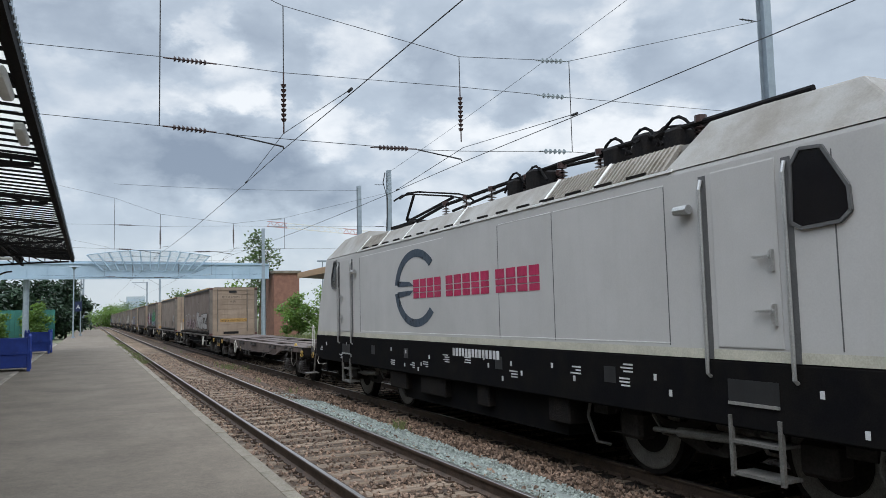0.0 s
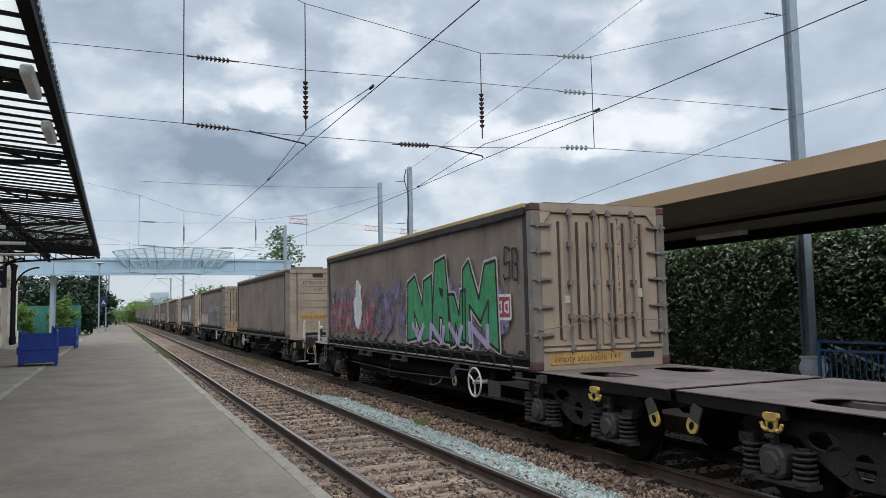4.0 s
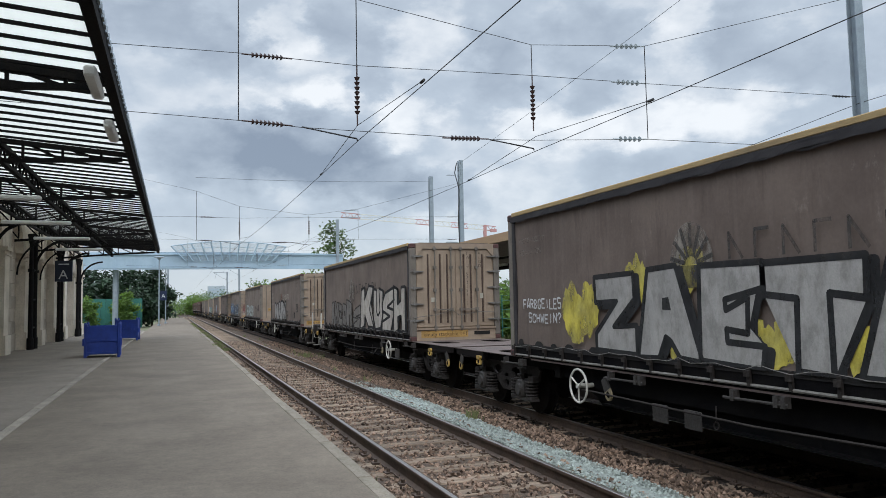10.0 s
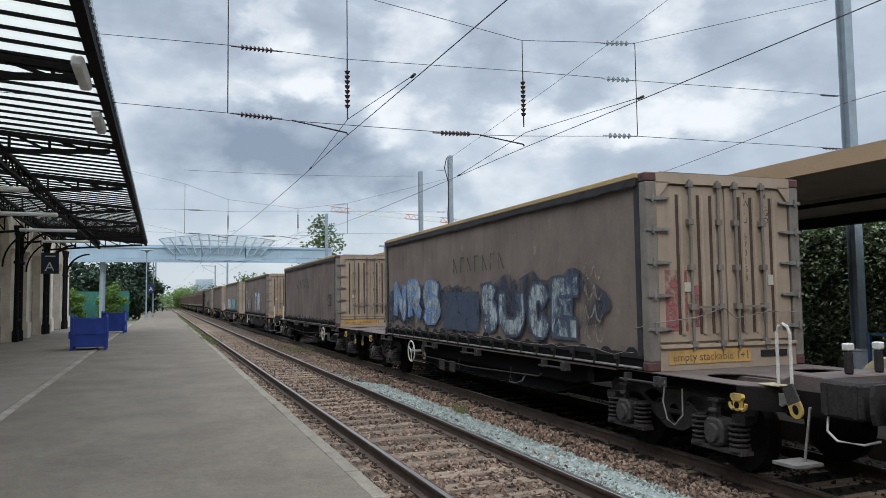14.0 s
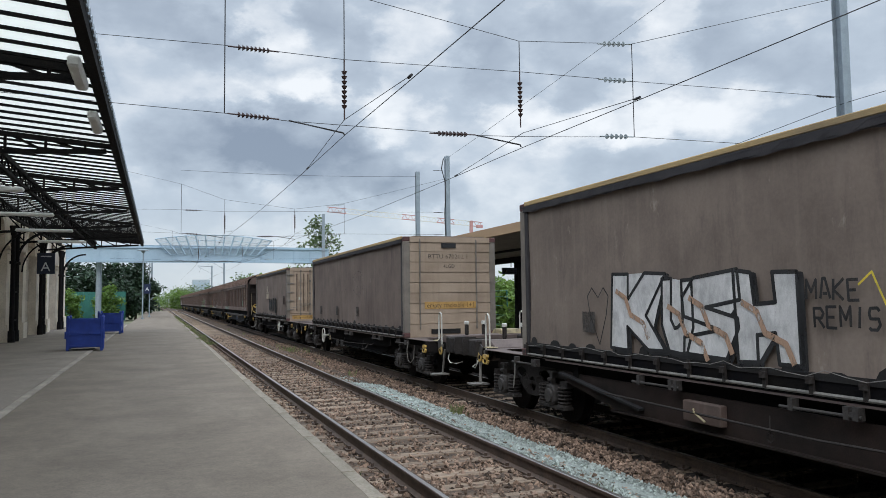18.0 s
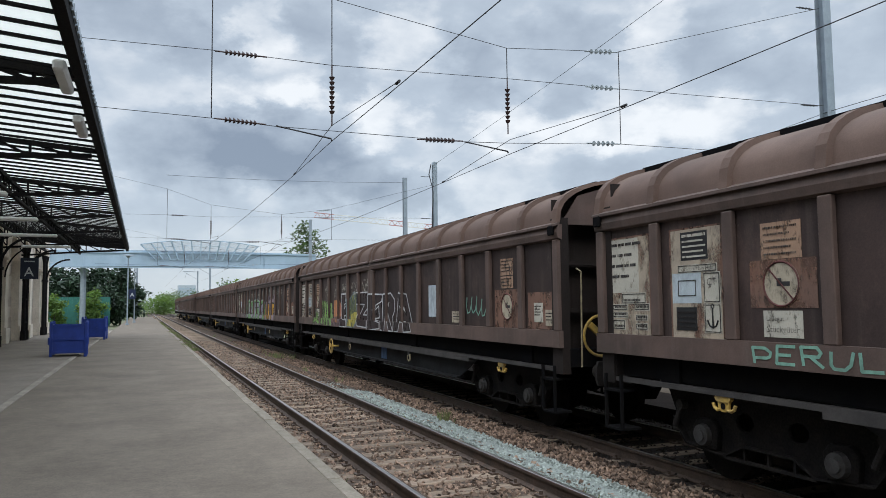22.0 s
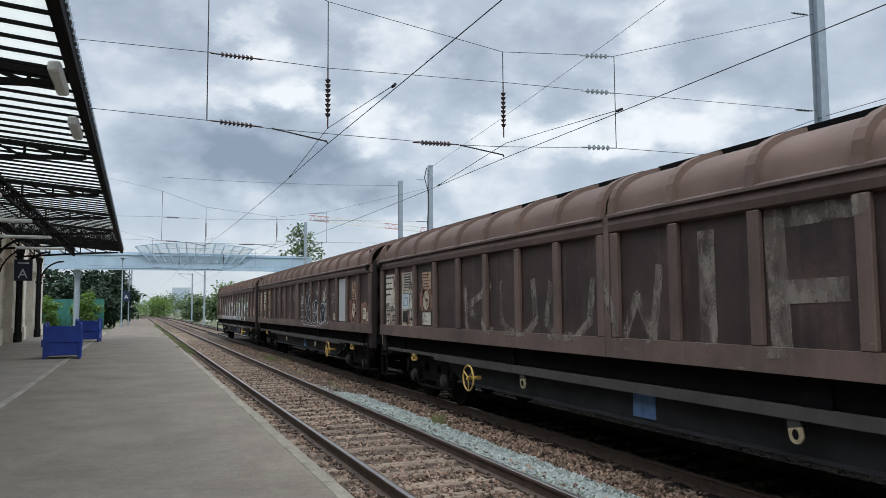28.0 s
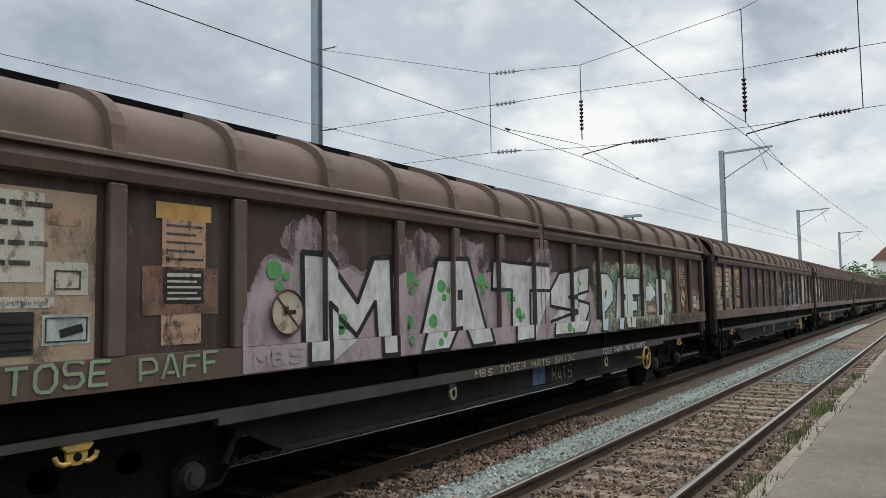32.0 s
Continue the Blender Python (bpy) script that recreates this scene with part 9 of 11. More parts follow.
# ---- loose ballast and sleepers ----
def stones(name, boxes, n, size, material, label, seed):
    r = np.random.RandomState(seed)
    base = np.array([(1, 0, 0), (-1, 0, 0), (0, 1, 0), (0, -1, 0), (0, 0, 1), (0, 0, -1)], float)
    faces = np.array([(0, 2, 4), (2, 1, 4), (1, 3, 4), (3, 0, 4), (2, 0, 5), (1, 2, 5), (3, 1, 5), (0, 3, 5)])
    area = np.array([(b[1] - b[0]) * (b[3] - b[2]) * b[6] for b in boxes])
    pick = r.choice(len(boxes), n, p=area / area.sum())
    bx = np.array([b[:6] for b in boxes])[pick]
    x, y = r.uniform(bx[:, 0], bx[:, 1]), r.uniform(bx[:, 2], bx[:, 3])
    t = (x - bx[:, 0]) / (bx[:, 1] - bx[:, 0])
    z = bx[:, 4] + (bx[:, 5] - bx[:, 4]) * t + r.uniform(-0.012, 0.018, n)
    s = size * r.uniform(0.55, 1.35, n)
    v = base[None] * r.uniform(0.6, 1.2, (n, 6, 1)) * s[:, None, None] * r.uniform(0.6, 1.2, (n, 1, 3))
    a, b = r.uniform(0, 6.28, n), r.uniform(-1.2, 1.2, n)
    ca, sa, cb, sb = np.cos(a), np.sin(a), np.cos(b), np.sin(b)
    v2 = v.copy()
    v2[..., 1], v2[..., 2] = v[..., 1] * cb[:, None] - v[..., 2] * sb[:, None], v[..., 1] * sb[:, None] + v[..., 2] * cb[:, None]
    v3 = v2.copy()
    v3[..., 0], v3[..., 1] = v2[..., 0] * ca[:, None] - v2[..., 1] * sa[:, None], v2[..., 0] * sa[:, None] + v2[..., 1] * ca[:, None]
    v3 += np.stack([x, y, z], 1)[:, None]
    f = (faces[None] + 6 * np.arange(n)[:, None, None]).reshape(-1, 3)
    me = bpy.data.meshes.new(name)
    me.from_pydata(v3.reshape(-1, 3).tolist(), [], f.tolist())
    me.materials.append(material)
    return tagged(part(name, me, None), label, "ballast", kind="stuff")


zb, zf = -0.458, -0.61
stones("brown_ballast", [(1.80, 4.7, -14, 9, zb, zb, 1.6), (1.80, 4.7, 9, 26, zb, zb, 0.8), (1.80, 4.7, 26, 48, zb, zb, 0.3), (1.80, 4.7, -34, -14, zb, zb, 0.5),
                         (5.18, 6.1, -14, 12, -0.55, zf, 2.2), (5.18, 6.1, 12, 30, -0.55, zf, 1.2), (5.05, 6.1, 30, 50, -0.565, zf, 0.4), (4.6, 5.3, -34, -14, -0.5, -0.58, 0.5), (4.6, 5.25, 20, 48, -0.47, -0.58, 0.6)],
       54000, 0.036, M["stone_brown"], "rusty brown ballast stones between the rails", 1)
stones("grey_ballast", [(4.38, 5.24, -40, -14, -0.415, -0.535, 0.7), (4.38, 5.24, -14, 10, -0.415, -0.535, 1.5), (4.42, 5.2, 10, 18.2, -0.415, -0.53, 1.2), (4.5, 4.95, 18.2, 20.5, -0.45, -0.52, 0.5), (2.75, 3.9, -32, -20, -0.43, -0.43, 0.5)],
       24000, 0.030, M["stone_grey"], "fresh pale blue-grey ballast stones beside the track", 2)

stones("oily_ballast", [(6.1, 8.85, -14, 14, zf, zf, 1.0), (6.1, 8.85, 14, 40, zf, zf, 0.4)], 9000, 0.04, M["stone_shaded"], "dark ballast stones under the train with its shade in their colour", 3)


def sleepers():
    r = random.Random(4)
    mes = []
    for k in range(4):
        b = B()
        box(b, -1.28, 1.28, -0.125 + r.uniform(-0.008, 0.008), 0.125 + r.uniform(-0.008, 0.008), -0.13, 0.0)
        bevel(b, 0.014)
        for v in b.verts:
            v.co.z += r.uniform(-0.008, 0.006)
            v.co.y += r.uniform(-0.006, 0.006)
        mes.append(mesh_of(b, "sleeper", M["sleeper"]))
    b = B()
    for x in (-0.7535, 0.7535):
        for s in (-1, 1):
            box(b, x + s * 0.12 - 0.045, x + s * 0.12 + 0.045, -0.06, 0.06, 0.0, 0.025)
            rod(b, (x + s * 0.115, 0, 0.02), (x + s * 0.115, 0, 0.065), 0.022, 6)
    plate = mesh_of(b, "chair_plate", M["rail"])
    for tr, xc, z, ys in ((TRACK_NEAR, NEAR_L + 0.7535, NEAR_Z - 0.172, (-30, 75)), (TRACK_FAR, FAR_C, FAR_Z - 0.172, (-10, 40))):
        y = ys[0]
        while y < ys[1]:
            o = part("sleeper", mes[r.randrange(4)], None, tr)
            o.matrix_basis = pose(xc + r.uniform(-0.04, 0.04), y + r.uniform(-0.03, 0.03), z + r.uniform(-0.004, 0.004), 0, 0, r.uniform(-1.2, 1.2))
            if -12 < y < 40:
                q = part("fastening", plate, None, tr)
                q.location = (xc, o.location.y, z)
            y += 0.6
    b = B()
    y = 75
    while y < 200:
        box(b, NEAR_L - 0.52, NEAR_R + 0.52, y, y + 0.25, -0.55, -0.44)
        box(b, FAR_L - 0.52, FAR_R + 0.52, y, y + 0.25, -0.75, -0.60)
        y += 0.6
    y = -130
    while y < -30:
        box(b, NEAR_L - 0.52, NEAR_R + 0.52, y, y + 0.25, -0.55, -0.44)
        y += 0.6
    o = part("far_sleepers", b, M["sleeper"], TRACK_NEAR)
    o["kind"] = "stuff"


sleepers()
# ---- sprayed and stencilled paint on the train ----
# Strokes of block capitals on a unit square, as pairs of digits 0..8 (x, then height); a blank starts a new stroke.
GLYPH = dict(A="00 38 58 80 8|22 62", B="00 08 58 66 44 04|44 62 50 00", C="86 68 28 06 02 20 60 82", D="00 08 48 75 73 40 00", E="80 00 08 88|04 64", F="00 08 88|04 64", G="86 68 28 06 02 20 60 83 53",
             H="00 08|04 84|80 88", I="40 48", K="00 08|88 04 80", L="08 00 80", M="00 08 43 88 80", N="00 08 80 88", O="20 02 06 28 68 86 82 60 20", P="00 08 68 86 84 63 03", R="00 08 68 86 64 04|34 80",
             S="87 68 18 06 14 74 82 60 10 01", T="40 48|08 88", U="08 02 20 60 82 88", V="08 40 88", W="08 20 45 60 88", X="00 88|08 80", Y="08 44 88|44 40", Z="08 88 00 80")
GLYPH["a"] = "00 08 88 80|04 84"
GLYPH["s"] = "88 08 04 84 80 00"
GLYPH["?"] = "06 28 68 86 44 43|40 41"


def ribbon(bm, pts, w, x):
    """A flat stroke of width w through pts (u, z), on the plane at x, with rounded joints."""
    for (u0, z0), (u1, z1) in zip(pts, pts[1:]):
        d = math.hypot(u1 - u0, z1 - z0) or 1e-6
        a, b = -(z1 - z0) / d * w / 2, (u1 - u0) / d * w / 2
        bm.faces.new([bm.verts.new((x, u, z)) for u, z in ((u0 + a, z0 + b), (u0 - a, z0 - b), (u1 - a, z1 - b), (u1 + a, z1 + b))])
    for u, z in pts[1:-1]:
        bm.faces.new([bm.verts.new((x, u + w / 2 * math.cos(k * math.pi / 4), z + w / 2 * math.sin(k * math.pi / 4))) for k in range(8)])


def blob(bm, u, z, ru, rz, x, r, n=26, rough=0.12):
    ph = [r.uniform(0, 6.28) for _ in range(3)]
    vs = []
    for k in range(n):
        a = 2 * math.pi * k / n
        q = 1 + rough * (math.sin(3 * a + ph[0]) + 0.6 * math.sin(7 * a + ph[1]) + 0.4 * math.sin(11 * a + ph[2]))
        vs.append(bm.verts.new((x, u + ru * q * math.cos(a), z + rz * q * math.sin(a))))
    bm.faces.new(vs)


def wagon_depth(y, z):
    """How far the side of a sliding-wall wagon stands out at a place."""
    if z < SIDE_SILL or z > SIDE_HEAD:
        return -1.492
    half = BL / 2
    if abs(y - half) < 0.06:
        return -1.487
    for a, b in ((0.0, half - 0.06), (half + 0.06, BL)):
        for k in range(9):
            c = min(max(a + (b - a) * k / 8, a + 0.10), b - 0.10)
            if abs(y - c) < 0.077:
                return -1.487
    return -1.412


def wagon_cuts():
    half, out = BL / 2, [BL / 2 - 0.06, BL / 2 + 0.06]
    for a, b in ((0.0, half - 0.06), (half + 0.06, BL)):
        for k in range(9):
            c = min(max(a + (b - a) * k / 8, a + 0.10), b - 0.10)
            out += [c - 0.078, c + 0.078]
    return out


def lay(name, bm, material, parent, label="", lift=0.0, wagon=False):
    """Lay flat paint on a side: on the ribbed wagon wall it is cut at each rib and follows the relief."""
    if wagon:
        for v in bm.verts:
            v.co.z = up(v.co.z)
        ys = [v.co.y for v in bm.verts]
        lo, hi = min(ys), max(ys)
        for c in wagon_cuts():
            if lo < c < hi:
                bmesh.ops.bisect_plane(bm, geom=bm.verts[:] + bm.edges[:] + bm.faces[:], plane_co=(0, c, 0), plane_no=(0, 1, 0), dist=1e-5)
        for c in (SIDE_SILL, SIDE_HEAD):
            bmesh.ops.bisect_plane(bm, geom=bm.verts[:] + bm.edges[:] + bm.faces[:], plane_co=(0, 0, c), plane_no=(0, 0, 1), dist=1e-5)
        v, f = [], []
        for face in bm.faces:
            m_ = face.calc_center_median()
            x = wagon_depth(m_.y, m_.z) - lift
            f.append(tuple(range(len(v), len(v) + len(face.verts))))
            x -= 0.00003 * (len(f) % 23)
            v += [(x, q.co.y, min(max(q.co.z, SIDE_FOOT + 0.007), SIDE_HEAD - 0.006)) for q in face.verts]
        bm.free()
    else:
        v, f = [], []
        for face in bm.faces:
            f.append(tuple(range(len(v), len(v) + len(face.verts))))
            x = -1.279 - lift - 0.00003 * (len(f) % 23)
            v += [(x, q.co.y, min(max(q.co.z, 0.20), 2.37)) for q in face.verts]
        bm.free()
    me = bpy.data.meshes.new(name)
    me.from_pydata(v, [], f)
    return part(name, me, M[material], parent, label)


def strokes(text, u, width, z, h, r, jit=0.06):
    """Polylines for a word, from u (its left end) towards the leading end."""
    cell = width / len(text)
    out = []
    for k, ch in enumerate(text):
        if ch == " ":
            continue
        dz, hh, sk = r.uniform(-0.05, 0.05) * h, h * r.uniform(0.9, 1.08), r.uniform(-0.08, 0.08)
        for s in GLYPH.get(ch, GLYPH["?"]).split("|"):
            pts = []
            for p in s.split():
                if len(p) < 2:
                    continue
                gx, gz = int(p[0]) / 8, int(p[1]) / 8
                gx = 0.14 + 0.72 * gx + sk * (gz - 0.5) + r.uniform(-jit, jit) * 0.3
                pts.append((u - cell * (k + gx), z + dz + hh * (gz + r.uniform(-jit, jit) * 0.2)))
            if len(pts) > 1:
                out.append(pts)
    return out


def word(parent, text, u, width, z, h, fill, edge=None, w=0.2, e=0.05, wagon=False, seed=1, label="", lift=0.0, jit=0.06):
    """A sprayed word. Broad letters are pieces of their own, each with its outline; thin handwriting is one tag."""
    r = random.Random(seed)
    if w < 0.08 and not edge:
        bm = B()
        for p in strokes(text, u, width, z, h, r, jit):
            ribbon(bm, p, w, 0)
        o = lay("tag", bm, fill, parent, label or "hand-sprayed tag", lift + 0.004, wagon)
        o["kind"] = "stuff"
        return o
    cell = width / len(text)
    for k, ch in enumerate(text):
        if ch == " ":
            continue
        ps = strokes(ch, u - cell * k, cell, z, h, r, jit)
        if edge:
            bm = B()
            for p in ps:
                q = [Vector(t) for t in p]
                q[0] += (q[0] - q[1]).normalized() * e
                q[-1] += (q[-1] - q[-2]).normalized() * e
                ribbon(bm, [tuple(t) for t in q], w + 2 * e, 0)
            lay("letter_outline", bm, edge, parent, "", lift + 0.002, wagon)
        bm = B()
        for p in ps:
            ribbon(bm, p, w, 0)
        o = lay("letter", bm, fill, parent, label or "sprayed graffiti letter", lift + 0.004, wagon)
    return o


def letters(parent, row, zb, zt, fill, edge, w, e, wagon=False, seed=1, lift=0.0, jit=0.05, label=""):
    """Letters that each fill their own stretch (from u0 down to u1) between the heights zb and zt."""
    for k, (ch, u0, u1) in enumerate(row):
        ww = min(w, (u0 - u1) * 0.36)
        c = (u0 - u1 - ww - 2 * e) / 0.72
        word(parent, ch, u0 - ww / 2 - e + 0.14 * c, c, zb + ww / 2 + e, zt - zb - ww - 2 * e, fill, edge, ww, e, wagon, seed + k, label, lift, jit)


# Outlines of broad sprayed letters on a grid of ten by ten; after a bar, a counter
FAT = dict(A="00 29 69 90 60 52 42 30|45 46 56 55", B="00 09 69 97 75 93 60|33 34 54 53", C="20 02 07 29 89 97 66 46 35 34 43 63 92 80", D="00 09 69 97 92 60|33 36 56 65 63 53", E="00 09 99 97 46 45 76 73 43 42 92 90", F="00 09 99 96 46 45 75 73 43 30",
           H="00 09 39 36 66 69 99 90 60 63 33 30", I="20 29 79 70", K="00 09 39 36 69 99 64 90 60 33 30", M="00 09 29 55 79 99 90 70 75 52 25 20", N="00 09 39 65 69 99 90 60 34 30", O="20 02 07 29 79 97 92 70|43 35 46 56 64 53",
           P="00 09 69 98 95 74 43 30|45 46 57 56", R="00 09 69 98 95 73 90 60 44 30|46 47 57 56", S="00 02 63 04 06 28 99 96 45 94 93 70", T="30 36 06 09 99 96 66 60", U="09 39 34 43 53 64 69 99 93 70 20 03",
           W="09 29 33 48 68 73 79 99 80 60 54 40 20", Z="00 02 56 06 09 99 96 43 93 90")


def fat(parent, row, fill, edge, e=0.05, wagon=False, seed=1, lift=0.0, jit=0.025, label="", rim=None, drop=0.0):
    """Broad block letters, each filling its own stretch: (letter, u0, u1, foot, top); rim: a second outline; drop: how far a dark shade falls to one side."""
    r = random.Random(seed)
    for ch, u0, u1, zb, zt in row:
        tilt = r.uniform(-0.05, 0.05)

        def at(p, du=0.0, dz=0.0):
            gx, gz = int(p[0]) / 9 + r.uniform(-jit, jit), int(p[1]) / 9 + r.uniform(-jit, jit)
            return u0 + (u1 - u0) * (gx + tilt * (gz - 0.5)) + du, zb + (zt - zb) * gz + dz
        shapes = [[at(p) for p in part_.split()] for part_ in FAT[ch].split("|")]
        pts = shapes[0]
        if drop and edge:
            bm = B()
            bm.faces.new([bm.verts.new((0, u - drop, z - 0.6 * drop)) for u, z in pts])
            bmesh.ops.triangulate(bm, faces=bm.faces[:])
            ribbon(bm, [(u - drop, z - 0.6 * drop) for u, z in pts + pts[:2]], 2 * e, 0)
            lay("letter_shade", bm, edge, parent, "", lift + 0.0012, wagon)
        if rim:
            bm = B()
            ribbon(bm, pts + pts[:2], 4 * e, 0)
            lay("letter_rim", bm, rim, parent, "", lift + 0.002, wagon)
        bm = B()
        bm.faces.new([bm.verts.new((0, *p)) for p in pts])
        bmesh.ops.triangulate(bm, faces=bm.faces[:])
        lay("letter", bm, fill, parent, label or "broad sprayed graffiti letter", lift + 0.0035, wagon)
        if edge:
            bm = B()
            ribbon(bm, pts + pts[:2], 1.5 * e, 0)
            for hole in shapes[1:]:
                bm.faces.new([bm.verts.new((0, *p)) for p in hole])
            lay("letter_outline", bm, edge, parent, "", lift + 0.006, wagon)


def cloud(parent, u0, u1, z0, z1, mat_, wagon=False, seed=1, lift=0.0, n=10):
    r = random.Random(seed)
    bm = B()
    for k in range(n):
        t = (k + 0.5) / n
        blob(bm, u0 + (u1 - u0) * t, (z0 + z1) / 2 + r.uniform(-0.1, 0.1), abs(u1 - u0) / n * 0.85, (z1 - z0) / 2 * r.uniform(0.8, 1.0), 0, r)
    v = [p for p in bm.verts]
    for p in v:
        p.co.z = min(max(p.co.z, 1.25 if wagon else 0.22), 2.93 if wagon else 2.36)
    o = lay("spray_cloud", bm, mat_, parent, "", lift, wagon)
    o["kind"] = "stuff"
    return o


def field(parent, pts, mat_, lift, label):
    """A sprayed patch of colour with straight sides, on a wagon's doors."""
    bm = B()
    bm.faces.new([bm.verts.new((0, *p)) for p in pts])
    return lay("colour_field", bm, mat_, parent, label, lift, True)


def scribble(parent, u, width, z, h, mat_, w=0.03, wagon=False, seed=1, n=9, lift=0.006):
    """A quick looping tag."""
    r = random.Random(seed)
    bm = B()
    pts = []
    for k in range(n * 6):
        t = k / (n * 6 - 1)
        pts.append((u - width * (t + 0.07 * math.sin(t * n * 6.28 + 1)), z + h * (0.5 + 0.45 * math.sin(t * n * 6.28) * r.uniform(0.7, 1.0) + 0.05 * math.sin(t * 5))))
    ribbon(bm, pts, w, 0)
    return lay("tag", bm, mat_, parent, "hand-sprayed tag", lift, wagon)


def puff(parent, u0, u1, z0, z1, fill, rim, seed):
    """A sprayed ground with a scalloped upper edge and a pale misted rim."""
    r = random.Random(seed)
    n = int(abs(u0 - u1) / 0.05)
    ph = r.uniform(0, 3)
    edge = []
    for k in range(n + 1):
        u = u0 + (u1 - u0) * k / n
        q = min(k, n - k) * 0.05
        z = z1 - 0.10 + 0.07 * abs(math.sin(u / 0.17 + ph)) + 0.05 * math.sin(u * 2.1 + ph) + r.uniform(-0.008, 0.008)
        if q < 0.4:
            z -= (z1 - z0) * 0.55 * (1 - q / 0.4) ** 2
        edge.append((u, z))
    bm = B()
    for (a, za), (b, zb) in zip(edge, edge[1:]):
        bm.faces.new([bm.verts.new((0, *p)) for p in ((a, z0), (b, z0), (b, zb), (a, za))])
    lay("spray_ground", bm, fill, parent, "sprayed ground with a scalloped edge", 0.002, True)
    bm = B()
    ribbon(bm, edge, 0.045, 0)
    lay("spray_rim", bm, rim, parent, "", 0.004, True)["kind"] = "stuff"


def doodle(parent, u, z, a, h, fill):
    """A rounded outline shape in white with its sprayed filling."""
    pts = [(u + a * math.cos(q * math.pi / 12), z + h * math.sin(q * math.pi / 12) * (1.0 if q < 12 else 0.92)) for q in range(25)]
    bm = B()
    bm.faces.new([bm.verts.new((0, *p)) for p in pts[:-1]])
    lay("filling", bm, fill, parent, "", 0.004 + 0.0004 * (round(u * 100) % 9), True)
    bm = B()
    ribbon(bm, pts, 0.030, 0)
    lay("outline", bm, "p_white", parent, "white sprayed outline", 0.010, True)["kind"] = "stuff"


def patch(parent, u0, u1, z0, z1, mat_, label="", wagon=False, lift=0.002):
    bm = B()
    bm.faces.new([bm.verts.new((0, u, z)) for u, z in ((u0, z0), (u1, z0), (u1, z1), (u0, z1))])
    return lay("patch", bm, mat_, parent, label, lift, wagon)


def emblem_box(parent, u, z, mat_):
    """Square outlined emblem with two upright bars, as on the freight boxes."""
    bm = B()
    s, t = 0.27, 0.19
    if mat_ == "p_dirt":
        patch(parent, u - s, u + s, z - t, z + t, "p_faint")
        mat_ = "p_emblem"
    ribbon(bm, [(u - s, z - t), (u + s, z - t), (u + s, z + t), (u - s, z + t), (u - s, z - t)], 0.045, 0)
    for k in (-0.12, 0.12):
        ribbon(bm, [(u + k - 0.07, z - 0.09), (u + k - 0.07, z + 0.09), (u + k + 0.05, z + 0.06), (u + k + 0.05, z - 0.06), (u + k - 0.07, z - 0.09)], 0.04, 0)
    return lay("emblem", bm, mat_, parent, "square outlined freight emblem", 0.004)


def ring_logo(parent, u, z, mat_, a=0.62, b=0.42):
    bm = B()
    pts = [(u + a * math.cos(k * math.pi / 16), z + b * math.sin(k * math.pi / 16)) for k in range(33) if k % 9 != 4]
    ribbon(bm, pts[:14], 0.022, 0), ribbon(bm, pts[15:], 0.022, 0)
    for zz, q in ((0.13, 4), (-0.17, 5)):
        for k in range(q):
            c = u + 0.36 - k * 0.72 / (q - 1)
            t = 0.055 + 0.012 * ((k * 3 + q) % 3)
            ribbon(bm, [(c + 0.04, z + zz - t), (c + 0.02, z + zz + t), (c - 0.045, z + zz + (t if k % 2 else -t))], 0.022, 0)
    o = lay("emblem", bm, mat_, parent, "worn oval maker's emblem", 0.003)
    o["kind"] = "stuff"
    return o


def bars(parent, u, width, z, h, n, mat_, label="worn row of plain letter bars"):
    bm = B()
    c = width / n
    for k in range(n):
        x0 = u - c * k
        ribbon(bm, [(x0 - 0.1 * c, z), (x0 - 0.1 * c, z + h), (x0 - 0.62 * c, z + (h if k % 2 else 0))], h * 0.13, 0)
    o = lay("faded_lettering", bm, mat_, parent, label, 0.003)
    o["kind"] = "stuff"
    return o


def sun_logo(parent, u, z, mat_):
    """A half-dome of rays on a dark base block."""
    bm = B()
    pts = [(u + 0.40 * math.cos(k * math.pi / 12), z - 0.12 + 0.52 * math.sin(k * math.pi / 12)) for k in range(13)]
    bm.faces.new([bm.verts.new((0, *p)) for p in pts])
    o = lay("emblem", bm, "p_faint", parent, "worn rising-sun emblem", 0.002)
    bm = B()
    for k in range(7):
        a = math.pi * (0.06 + 0.88 * k / 6)
        ribbon(bm, [(u + 0.1 * math.cos(a), z - 0.12 + 0.1 * math.sin(a)), (u + 0.40 * math.cos(a), z - 0.12 + 0.5 * math.sin(a))], 0.055, 0)
    lay("ray", bm, mat_, parent, "", 0.003)["kind"] = "stuff"
    patch(parent, u - 0.42, u + 0.42, z - 0.40, z - 0.13, mat_)
    return o


def lines_of(parent, u, z, rows, size, mat_, width=0.0):
    """Readable stencilled lines on a container's side."""
    for k, t in enumerate(rows):
        m_ = Matrix(((0, 0, -1, -1.283), (-1, 0, 0, u), (0, 1, 0, z - k * size * 1.45), (0, 0, 0, 1)))
        written("lettering", t, size, M[mat_], parent, m_, label="stencilled lettering")


